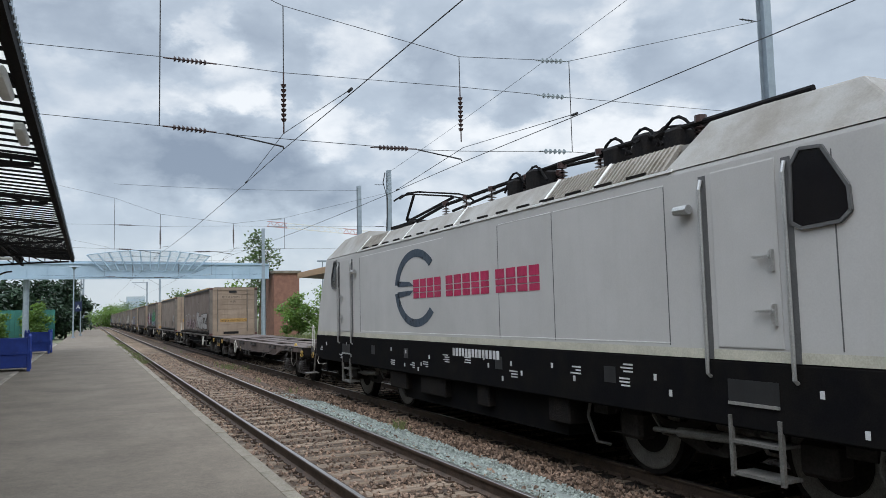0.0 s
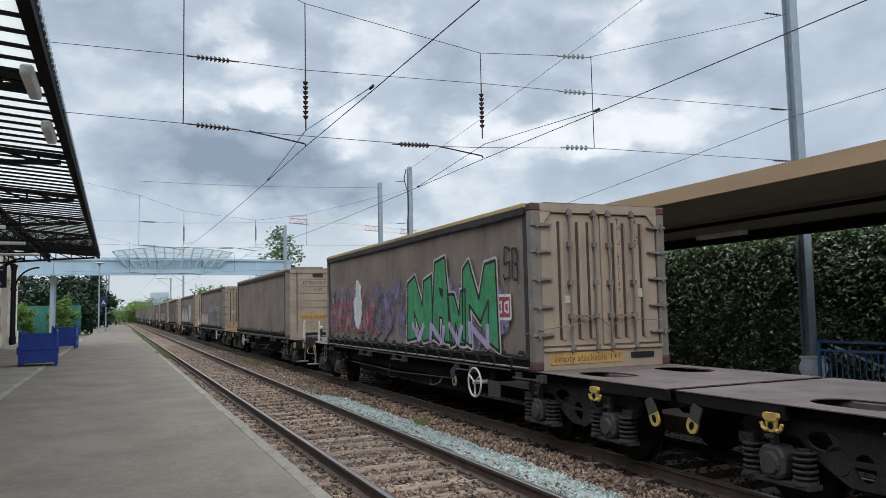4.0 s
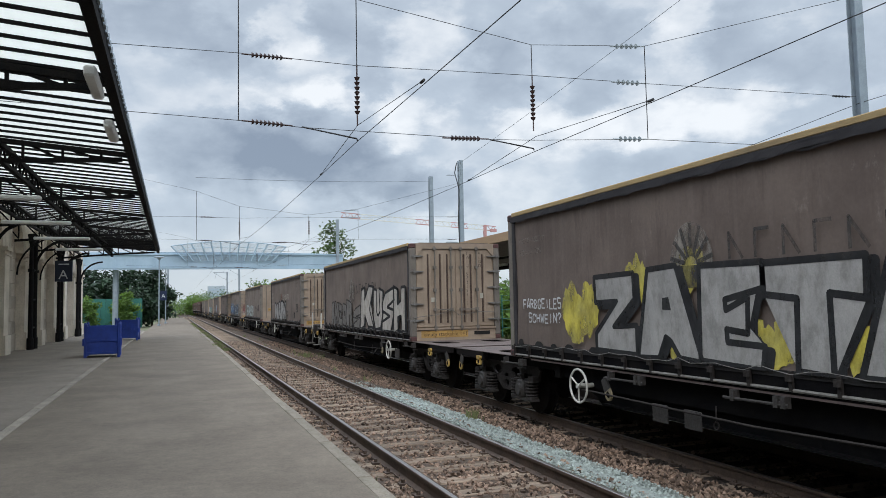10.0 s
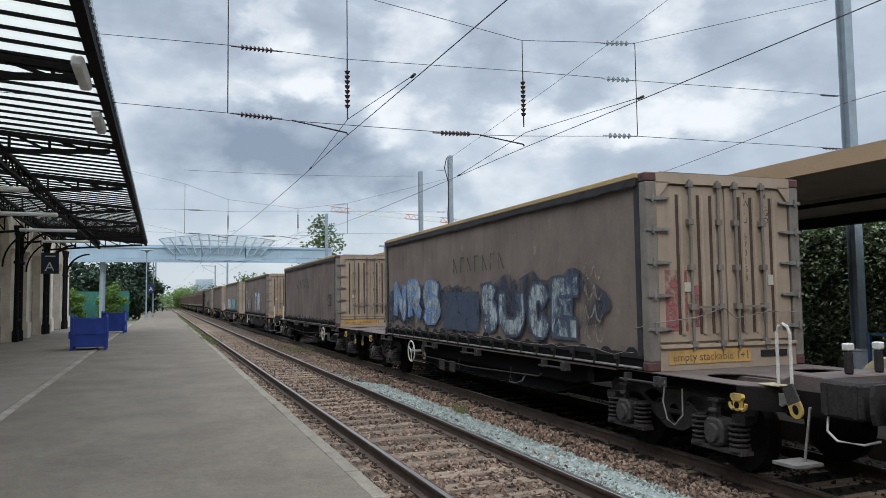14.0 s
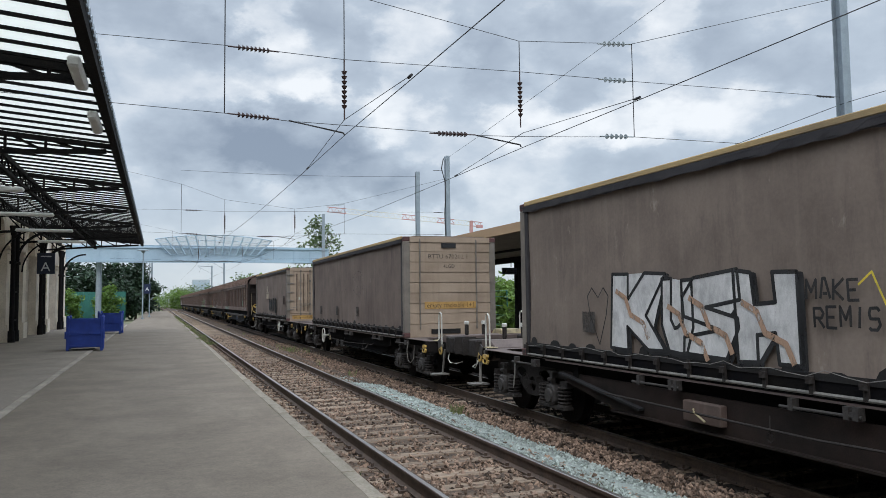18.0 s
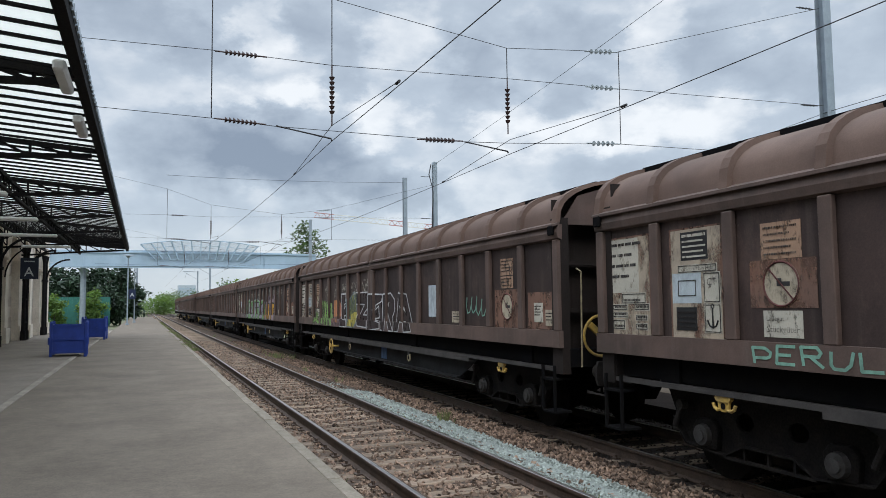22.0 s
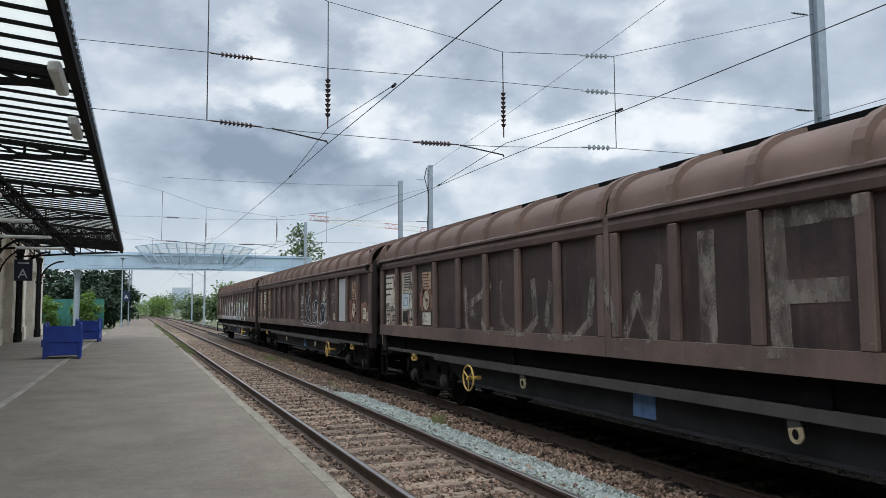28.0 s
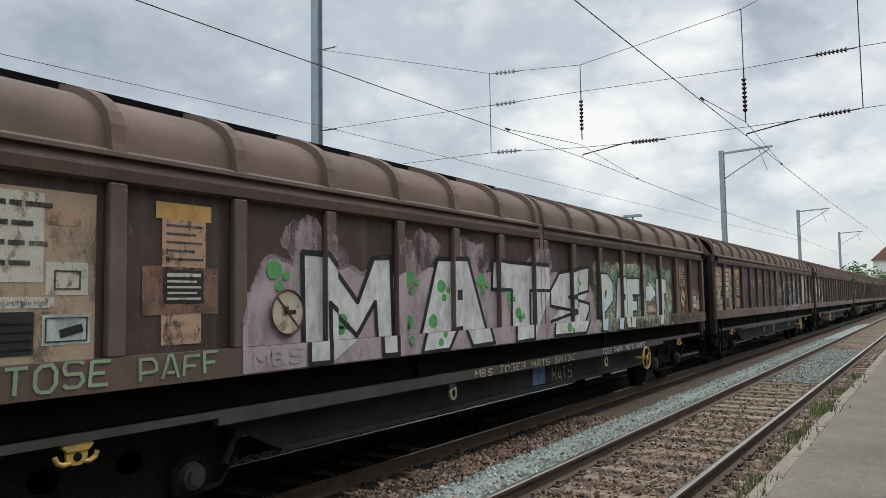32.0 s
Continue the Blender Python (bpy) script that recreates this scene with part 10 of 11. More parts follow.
def end_number(parent, text, doors):
    if doors:
        for x, t in ((0.30, text), (0.66, "4LGD")):
            # stencilled one above the other
            for k, ch in enumerate(t):
                if ch != " ":
                    written("figure", ch, 0.125, M["p_dirt"], parent, pose(x, 0.022, 2.28 - 0.112 * k, 90, 0, 0))
    else:
        written("lettering", text, 0.16, M["p_dirt"], parent, pose(-0.62, 0.014, 2.02, 90, 0, 0), width=1.1, label="stencilled number")
        written("lettering", "4LGD", 0.13, M["p_dirt"], parent, pose(-0.2, 0.014, 1.78, 90, 0, 0), label="stencilled code")


def relabel(key, text):
    BOX[key]["label"] = text


def paint_boxes():
    b = BOX
    # A
    relabel("A", "grimy curtain container with silver and red graffiti, planked end")
    cloud(b["A"], 10.4, 6.0, 0.3, 0.85, "m_pink", seed=2, n=6)
    word(b["A"], "REMIS", 11.0, 4.7, 0.32, 0.86, "p_silver", None, 0.05, 0.03, seed=3)
    fat(b["A"], [("N", 5.37, 4.2, 0.4, 1.3), ("U", 4.29, 3.37, 0.34, 1.07), ("D", 3.4, 2.48, 0.33, 1.19), ("Z", 2.6, 0.95, 0.36, 1.2)], "p_silver", "p_dirt", 0.03, seed=4, lift=0.004, jit=0.05)
    emblem_box(b["A"], 1.2, 0.98, "p_dirt")
    ring_logo(b["A"], 4.65, 1.6, "p_faint", 0.7, 0.3)
    end_number(b["A"], "BTTU 670194 7", 0)
    # B
    relabel("B", "grimy curtain container with a pale square emblem, planked end")
    ring_logo(b["B"], 4.7, 1.5, "p_faint", 0.68, 0.37)
    emblem_box(b["B"], 1.15, 0.97, "p_white")
    patch(b["B"], 0.84, 1.46, 0.74, 1.20, "p_dirt", lift=0.001)
    lines_of(b["B"], 1.5, 2.12, ["BTTU 670270 6", "4LGD"], 0.13, "p_faint")
    bars(b["B"], 7.3, 1.2, 1.22, 0.12, 7, "p_faint")
    for u in (10.25, 7.6, 4.62, 1.95):
        patch(b["B"], u, u + 0.34, 0.42, 0.78, "p_dirt")
    end_number(b["B"], "BTTU 670270 6", 0)
    # C
    relabel("C", "curtain container covered in green and pink graffiti, ribbed doors")
    cloud(b["C"], 11.9, 1.0, 0.3, 1.6, "m_purple", seed=5, n=16)
    cloud(b["C"], 11.8, 7.6, 0.35, 1.5, "m_pink", seed=6, lift=0.002, n=7)
    word(b["C"], "BRUSK", 11.6, 4.2, 0.45, 0.8, "p_red", None, 0.06, 0.0, seed=7, lift=0.004)
    bm = B()
    r = random.Random(8)
    blob(bm, 9.0, 1.1, 0.36, 0.38, 0, r), blob(bm, 9.0, 1.55, 0.24, 0.22, 0, r), blob(bm, 9.05, 0.75, 0.3, 0.22, 0, r)
    lay("ghost_figure", bm, "p_white", b["C"], "small pale sprayed blob figure", 0.012)
    fat(b["C"], [("N", 5.38, 3.95, 0.36, 1.62), ("A", 4.0, 3.0, 0.4, 1.93), ("N", 3.15, 2.4, 0.31, 1.3), ("M", 2.55, 1.2, 0.32, 1.75)], "p_green", "p_black", 0.035, seed=9, lift=0.006, jit=0.06, rim="p_chalk")
    word(b["C"], "VNVN", 5.2, 3.8, 0.34, 0.34, "p_lilac", None, 0.12, 0.03, seed=10, lift=0.013, jit=0.2)
    word(b["C"], "SB", 0.95, 0.6, 1.45, 0.5, "p_black", None, 0.045, 0, seed=11, jit=0.25)
    emblem_box(b["C"], 0.98, 0.98, "p_white")
    patch(b["C"], 0.69, 1.27, 0.77, 1.19, "p_red", lift=0.001)
    end_number(b["C"], "TWSU 670147 0", 1)
    # D, P
    relabel("D", "dull grey-brown curtain container with planked end")
    bars(b["D"], 8, 3.0, 1.4, 0.25, 7, "p_faint")
    end_number(b["D"], "BTTU 670181 3", 0)
    relabel("P", "curtain container with pale grey and blue sprayed words")
    cloud(b["P"], 11.6, 7.4, 0.28, 1.0, "p_silver", seed=12, n=9)
    for k in range(5):
        scribble(b["P"], 11.4 - 0.85 * k, 0.7, 0.45 + 0.1 * (k % 2), 0.5, "p_chalk", 0.05, seed=120 + k, n=2)
    bm = B()
    ribbon(bm, [(11.3, 0.85), (11.2, 1.22), (10.6, 1.14), (10.62, 0.72), (11.1, 0.98)], 0.04, 0)
    lay("tag", bm, "p_chalk", b["P"], "pale sprayed box outline", 0.008)
    word(b["P"], "TELTE", 6.9, 5.6, 0.4, 0.9, "p_blue", "p_silver", 0.12, 0.05, seed=13)
    patch(b["P"], 10.0, 10.7, 1.05, 1.75, "p_faint")
    # Q: big pale ovals and wedges
    relabel("Q", "curtain container with large white ovals and wedges outlined in black")
    for u0, u1, kind in ((11.3, 9.6, "w"), (9.62, 8.6, "o"), (8.5, 7.1, "h"), (7.5, 6.3, "o"), (6.4, 3.9, "h"), (4.1, 1.7, "O")):
        c, w_ = (u0 + u1) / 2, (u0 - u1) / 2
        zt = 2.0 if kind == "O" else 1.75
        if kind in "oO":
            pts = [(c + w_ * 0.92 * math.cos(k * math.pi / 14), 0.28 + (zt - 0.28) * (0.5 + 0.5 * math.sin(k * math.pi / 14))) for k in range(29)]
        elif kind == "w":
            pts = [(u0, 0.3), (u1 + 0.05, 0.3), (u1 + 0.28, zt + 0.12), (u0, 0.3)]
        else:
            pts = [(u0, 0.3), (u1 + 0.1, 0.3), (u0 - 0.5, zt), (u0, 0.3)]
        fill, edge = B(), B()
        fill.faces.new([fill.verts.new((0, *p)) for p in pts[:-1]])
        ribbon(edge, pts, 0.11, 0)
        lay("graffiti_fill", fill, "p_chalk", b["Q"], "flat chalk-white fill", 0.002)
        lay("graffiti_edge", edge, "p_black", b["Q"], "thick black outline", 0.005)
    emblem_box(b["Q"], 0.9, 0.97, "p_faint")
    end_number(b["Q"], "BTTU 570283 5", 1)
    # R
    relabel("R", "brown-grey curtain container with a worn sun emblem and black scrawl")
    sun_logo(b["R"], 6.85, 1.36, "p_dirt")
    bars(b["R"], 6.1, 3.4, 1.2, 0.34, 7, "p_dirt")
    word(b["R"], "ORA NUTE", 8.1, 2.0, 0.46, 0.28, "p_black", None, 0.03, 0, seed=14)
    patch(b["R"], 8.35, 8.8, 0.20, 0.42, "p_ochre")
    lines_of(b["R"], 8.9, 2.25, ["USING RAIL TO", "REDUCE CO2"], 0.16, "p_faint")
    end_number(b["R"], "TWSU 670144 2", 1)
    # S
    relabel("S", "curtain container with silver block letters over yellow spray, ribbed doors")
    for k, (p, q, z0, z1) in enumerate(((10.06, 9.2, 0.3, 1.21), (8.3, 7.86, 0.9, 1.47), (7.2, 6.75, 1.0, 1.56), (7.5, 7.2, 0.2, 0.45), (6.05, 5.4, 0.2, 0.80), (4.9, 4.45, 0.25, 0.80), (3.1, 2.6, 0.25, 1.1))):
        cloud(b["S"], p, q, z0, z1, "m_yellow", seed=150 + k, n=3)
    sun_logo(b["S"], 6.95, 1.50, "p_dirt")
    bars(b["S"], 6.32, 2.4, 1.40, 0.30, 6, "p_dirt")
    fat(b["S"], [("Z", 9.15, 8.14, 0.26, 1.32), ("A", 8.11, 6.79, 0.22, 1.37), ("E", 6.82, 5.8, 0.22, 1.34), ("T", 5.78, 4.5, 0.22, 1.35), ("A", 4.6, 3.2, 0.22, 1.3), ("K", 3.0, 1.6, 0.22, 1.35)], "p_silver", "p_black", 0.05, seed=16, lift=0.006, drop=0.09)
    word(b["S"], "FARBGEILES", 11.6, 1.4, 0.86, 0.15, "p_white", None, 0.025, 0, seed=18)
    word(b["S"], "SCHWEIN!", 11.4, 1.2, 0.62, 0.15, "p_white", None, 0.025, 0, seed=19)
    lines_of(b["S"], 11.7, 2.0, ["USING RAIL TO", "REDUCE CO2"], 0.14, "p_faint")
    end_number(b["S"], "TWSU 670139 6", 1)
    bm = B()
    r = random.Random(20)
    for p in strokes("RBH", 0, 1.6, 0, 0.55, r):
        ribbon(bm, p, 0.09, 0)
    for v in bm.verts:
        v.co = (-v.co.y - 0.75, -0.05, v.co.z + 1.42)
    part("graffiti", bm, M["p_white"], b["S"], "white letters sprayed on the doors")
    # T
    relabel("T", "curtain container with white and grey outlined graffiti, ribbed doors")
    fat(b["T"], [("A", 10.6, 9.9, 0.24, 1.1), ("K", 9.9, 9.2, 0.24, 1.1), ("Z", 9.2, 8.6, 0.24, 1.05), ("O", 8.5, 7.8, 0.24, 1.05), ("R", 7.8, 6.95, 0.24, 1.15), ("S", 6.7, 5.65, 0.24, 0.95)], "p_silver2", "p_dirt", 0.035, seed=21, jit=0.06)
    fat(b["T"], [("K", 5.59, 3.91, 0.24, 1.53), ("U", 3.92, 2.78, 0.22, 1.43), ("S", 2.85, 1.6, 0.22, 1.47), ("H", 1.6, 0.5, 0.22, 1.45)], "p_chalk", "p_black", 0.055, seed=22, lift=0.006, jit=0.05, drop=0.07)
    sun_logo(b["T"], 6.95, 1.5, "p_faint")
    bars(b["T"], 6.3, 3.0, 1.35, 0.32, 7, "p_dirt")
    end_number(b["T"], "TWSU 670155 5", 1)
    # U
    relabel("U", "curtain container with white-outlined grey graffiti and a dark square emblem")
    fat(b["U"], [("N", 10.0, 8.5, 0.24, 1.2), ("A", 8.55, 7.3, 0.24, 1.28), ("R", 7.4, 6.2, 0.25, 1.28), ("K", 6.3, 5.25, 0.26, 1.25)], "p_silver", "p_black", 0.04, seed=23, jit=0.06, rim="p_dirt")
    word(b["U"], "TOR", 5.3, 0.9, 0.32, 0.4, "p_dirt", None, 0.05, 0, seed=24)
    bars(b["U"], 6.5, 2.6, 1.36, 0.28, 7, "p_chalk0")
    patch(b["U"], 7.45, 6.75, 1.28, 1.72, "p_rust")
    emblem_box(b["U"], 1.18, 0.90, "p_dirt")
    patch(b["U"], 2.3, 1.93, 0.38, 0.68, "p_dirt")
    lines_of(b["U"], 11.7, 1.72, ["USING RAIL TO", "REDUCE CO2", "", "Smart Logistics"], 0.14, "p_chalk0")
    lines_of(b["U"], 1.5, 2.12, ["BTTU 670197 3", "4LGD"], 0.15, "p_faint")
    end_number(b["U"], "BTTU 670197 3", 1)
    # V
    relabel("V", "curtain container with pale blue sprayed letters and planked end")
    word(b["V"], "STPULER", 10.7, 5.6, 0.36, 0.70, "p_ghost0", "p_dirt", 0.20, 0.02, seed=25, jit=0.1)
    ring_logo(b["V"], 4.75, 1.5, "p_dirt", 0.62, 0.38)
    word(b["V"], "XUR", 4.1, 0.8, 0.84, 0.22, "p_dirt", None, 0.03, 0, seed=26, jit=0.2)
    word(b["V"], "KUSH", 2.95, 1.2, 0.70, 0.30, "p_dirt", None, 0.035, 0, seed=27, jit=0.15)
    patch(b["V"], 1.85, 1.1, 0.72, 1.15, "p_maroon")
    lines_of(b["V"], 1.9, 2.1, ["TWSU 670164"], 0.15, "p_faint")
    end_number(b["V"], "TWSU 670164 0", 0)
    # W
    relabel("W", "curtain container with dark blue, green and white graffiti, ribbed doors")
    cloud(b["W"], 11.9, 1.3, 0.3, 1.35, "m_navy", seed=28, n=12)
    letters(b["W"], [("N", 11.3, 10.2), ("R", 10.1, 9.0), ("S", 8.9, 7.7)], 0.4, 1.5, "p_ghost", "p_blue", 0.26, 0.05, seed=29, lift=0.004)
    patch(b["W"], 7.5, 5.5, 0.3, 1.1, "p_navy", lift=0.006)
    letters(b["W"], [("S", 5.4, 4.6), ("U", 4.6, 3.5), ("C", 3.4, 2.6), ("E", 2.6, 1.6)], 0.3, 1.3, "p_ghost", "p_navy", 0.26, 0.05, seed=30, lift=0.006)
    bars(b["W"], 6.9, 2.7, 1.5, 0.3, 7, "p_dirt")
    for k in range(4):
        scribble(b["W"], 1.6, 0.5, 0.3 + 0.3 * k, 0.28, "p_faint", 0.03, seed=31 + k, n=2)
    bm = B()
    for x0, x1, z0, z1 in ((-1.0, -0.65, 0.5, 1.3), (-0.6, -0.35, 0.55, 1.1)):
        bm.faces.new([bm.verts.new(p) for p in ((x0, 0.028, z0), (x1, 0.028, z0), (x1, 0.028, z1), (x0, 0.028, z1))])
    part("graffiti", bm, M["m_red"], b["W"], "faint red spray on the doors")
    end_number(b["W"], "TWSU 670153 1", 1)
    # X, Y
    relabel("X", "dull curtain container with worn emblem and ribbed doors")
    bars(b["X"], 8.4, 3.2, 1.5, 0.36, 7, "p_dirt")
    emblem_box(b["X"], 1.15, 0.97, "p_dirt")
    end_number(b["X"], "TWSU 670160 9", 1)
    relabel("Y", "curtain container with silver block letters and a blue tag, ribbed doors")
    letters(b["Y"], [("W", 9.92, 9.42), ("E", 9.42, 9.02), ("I", 9.04, 8.78), ("S", 8.8, 8.35), ("S", 8.36, 7.82)], 0.40, 1.16, "p_silver", "p_black", 0.17, 0.03, seed=35, jit=0.02)
    for k in range(6):
        bm = B()
        ribbon(bm, [(9.88 - 0.36 * k, 1.24), (9.92 - 0.38 * k, 1.38)], 0.035, 0)
        lay("spray_dash", bm, "p_black", b["Y"], "short black spray dash", 0.004)
    patch(b["Y"], 10.65, 10.28, 0.47, 0.76, "p_dirt")
    lines_of(b["Y"], 11.55, 1.84, ["USING RAIL TO", "REDUCE CO2", "", "Smart Logistics"], 0.17, "p_chalk0")
    bars(b["Y"], 7.2, 3.0, 1.5, 0.3, 8, "p_rust")
    word(b["Y"], "TIR", 5.6, 2.6, 0.4, 0.95, "p_pale", "p_blue", 0.24, 0.05, seed=36)
    emblem_box(b["Y"], 1.15, 0.97, "p_red")
    end_number(b["Y"], "TWSU 670148 8", 1)
    # i
    relabel("i", "curtain container with silver and cyan graffiti and planked end")
    fat(b["i"], [("K", 9.42, 8.25, 0.27, 1.26), ("U", 8.32, 7.75, 0.29, 1.18), ("S", 7.9, 7.0, 0.28, 1.28), ("H", 7.05, 6.2, 0.26, 1.22)], "p_letter", "p_black", 0.03, seed=37, jit=0.03, drop=0.05)
    for k, (u, z) in enumerate(((9.3, 1.05), (8.2, 0.85), (7.8, 0.95), (6.95, 0.9))):
        bm = B()
        ribbon(bm, [(u, z), (u - 0.22, z - 0.1), (u - 0.33, z - 0.32), (u - 0.6, z - 0.42), (u - 0.7, z - 0.62)], 0.07, 0)
        lay("spray_drip", bm, "p_salmon", b["i"], "faded orange run of spray", 0.0135 + 0.0002 * k)
    word(b["i"], "MAKE", 6.1, 0.62, 0.92, 0.19, "p_black", None, 0.028, 0, seed=38)
    word(b["i"], "REMIS", 6.02, 0.74, 0.66, 0.19, "p_black", None, 0.028, 0, seed=39)
    bm = B()
    ribbon(bm, [(9.74, 0.30), (9.98, 0.72), (10.04, 0.98), (9.92, 1.10), (9.76, 0.96), (9.62, 1.10), (9.5, 0.98), (9.56, 0.72), (9.74, 0.30)], 0.018, 0)
    lay("tag", bm, "p_black", b["i"], "thin black sprayed heart", 0.006)
    cloud(b["i"], 4.35, 1.7, 0.3, 1.1, "m_cyan", seed=40, n=5)
    letters(b["i"], [("S", 4.42, 3.75), ("E", 3.8, 3.2), ("M", 3.25, 2.5), ("I", 2.55, 2.2), ("N", 2.3, 1.62)], 0.26, 1.26, "p_cyan", "p_dirt", 0.26, 0.03, seed=41, lift=0.004, jit=0.12)
    ring_logo(b["i"], 4.4, 1.66, "p_faint", 0.66, 0.34)
    word(b["i"], "23", 1.5, 0.4, 0.35, 0.25, "p_black", None, 0.03, 0, seed=43)
    bm = B()
    for s in ((5.5, 1.15, 4.5, 0.4), (1.5, 0.7, 0.6, 0.5)):
        pts = [(s[0] + (s[2] - s[0]) * k / 7, s[1] + (s[3] - s[1]) * k / 7 + (0.12 if k % 2 else -0.1)) for k in range(8)]
        ribbon(bm, pts, 0.02, 0)
    lay("tag", bm, "p_yellow", b["i"], "thin yellow lightning lines", 0.008)
    patch(b["i"], 10.2, 9.86, 0.46, 0.76, "p_dirt")
    patch(b["i"], 4.85, 4.5, 0.46, 0.76, "p_dirt")
    emblem_box(b["i"], 0.9, 1.0, "p_dirt")
    lines_of(b["i"], 1.25, 2.14, ["BTTU 670196 8", "4LGD"], 0.12, "p_faint")
    end_number(b["i"], "BTTU 670196 8", 0)
    # j, k
    relabel("j", "brown-grey curtain container with a white oval emblem, planked end")
    ring_logo(b["j"], 4.72, 1.5, "p_faint", 0.66, 0.37)
    bars(b["j"], 7.35, 1.1, 1.2, 0.12, 6, "p_faint")
    for u in (10.25, 7.5, 4.65):
        patch(b["j"], u, u + 0.34, 0.46, 0.76, "p_dirt")
    end_number(b["j"], "BTTU 670202 1", 0)
    relabel("k", "dark grey curtain container with black graffiti, ribbed doors")
    letters(b["k"], [("R", 6.2, 5.5), ("M", 5.5, 4.8), ("T", 4.8, 4.0), ("S", 4.1, 3.3)], 0.3, 1.18, "p_black", "p_silver2", 0.30, 0.03, seed=42, jit=0.12)
    sun_logo(b["k"], 6.85, 1.5, "p_cream")
    patch(b["k"], 1.2, 0.62, 0.8, 1.22, "p_maroon")
    end_number(b["k"], "TWSU 670150 7", 1)


for n_, c_ in dict(p_chalk=(0.43, 0.395, 0.35), p_pink2=(0.26, 0.16, 0.165), p_lilac=(0.36, 0.28, 0.45), p_navy=(0.05, 0.065, 0.10), p_darkgreen=(0.03, 0.075, 0.06), p_rose=(0.34, 0.25, 0.265), p_silver2=(0.165, 0.15, 0.137), p_redfaint=(0.17, 0.085, 0.085), p_letter=(0.55, 0.54, 0.53)).items():
    paint(n_, c_)
paint("p_maroon", (0.055, 0.035, 0.033), thin=0.2)
paint("p_ghost", (0.36, 0.41, 0.43), 0.5, 0.0, 0.40, 0.62, 3.5)
paint("p_bluish", (0.44, 0.55, 0.62), 0.75, 0.85, 0.36, 0.56, 3.0, (0.52, 0.51, 0.43))
paint("p_lime", (0.20, 0.40, 0.15), thin=0.85)
paint("m_red", (0.30, 0.10, 0.10), 0.5, 0.0, 0.38, 0.60, 6.0)
paint("m_lime", (0.24, 0.40, 0.12), 0.5, 0.1, 0.38, 0.58, 3.0)
paint("p_emblem", (0.045, 0.032, 0.03), thin=0.75)
paint_boxes()


paint("p_orange2", (0.50, 0.24, 0.09), 0.5, 0.75, 0.36, 0.56, 2.0, (0.40, 0.17, 0.13))
paint("p_steel", (0.20, 0.25, 0.27), 0.5, 0.5, 0.36, 0.56, 2.4)
paint("p_flake", (0.40, 0.37, 0.31), 0.4, 0.0, 0.49, 0.60, 7.0)
paint("p_navy", (0.03, 0.035, 0.05), 0.3, 0.6)


def clear_of_ribs(u, q):
    """The place next to u at which a spot of radius q lies wholly beside a rib or on a panel."""
    cuts = sorted(wagon_cuts())
    for c in cuts:
        if abs(u - c) < 1.3 * q:
            wide = [d for d in (-1.3 * q, 1.3 * q) if min(abs(c + d - e) for e in cuts) >= 1.25 * q]
            return c + (wide[0] if wide else 0.15)
    return u


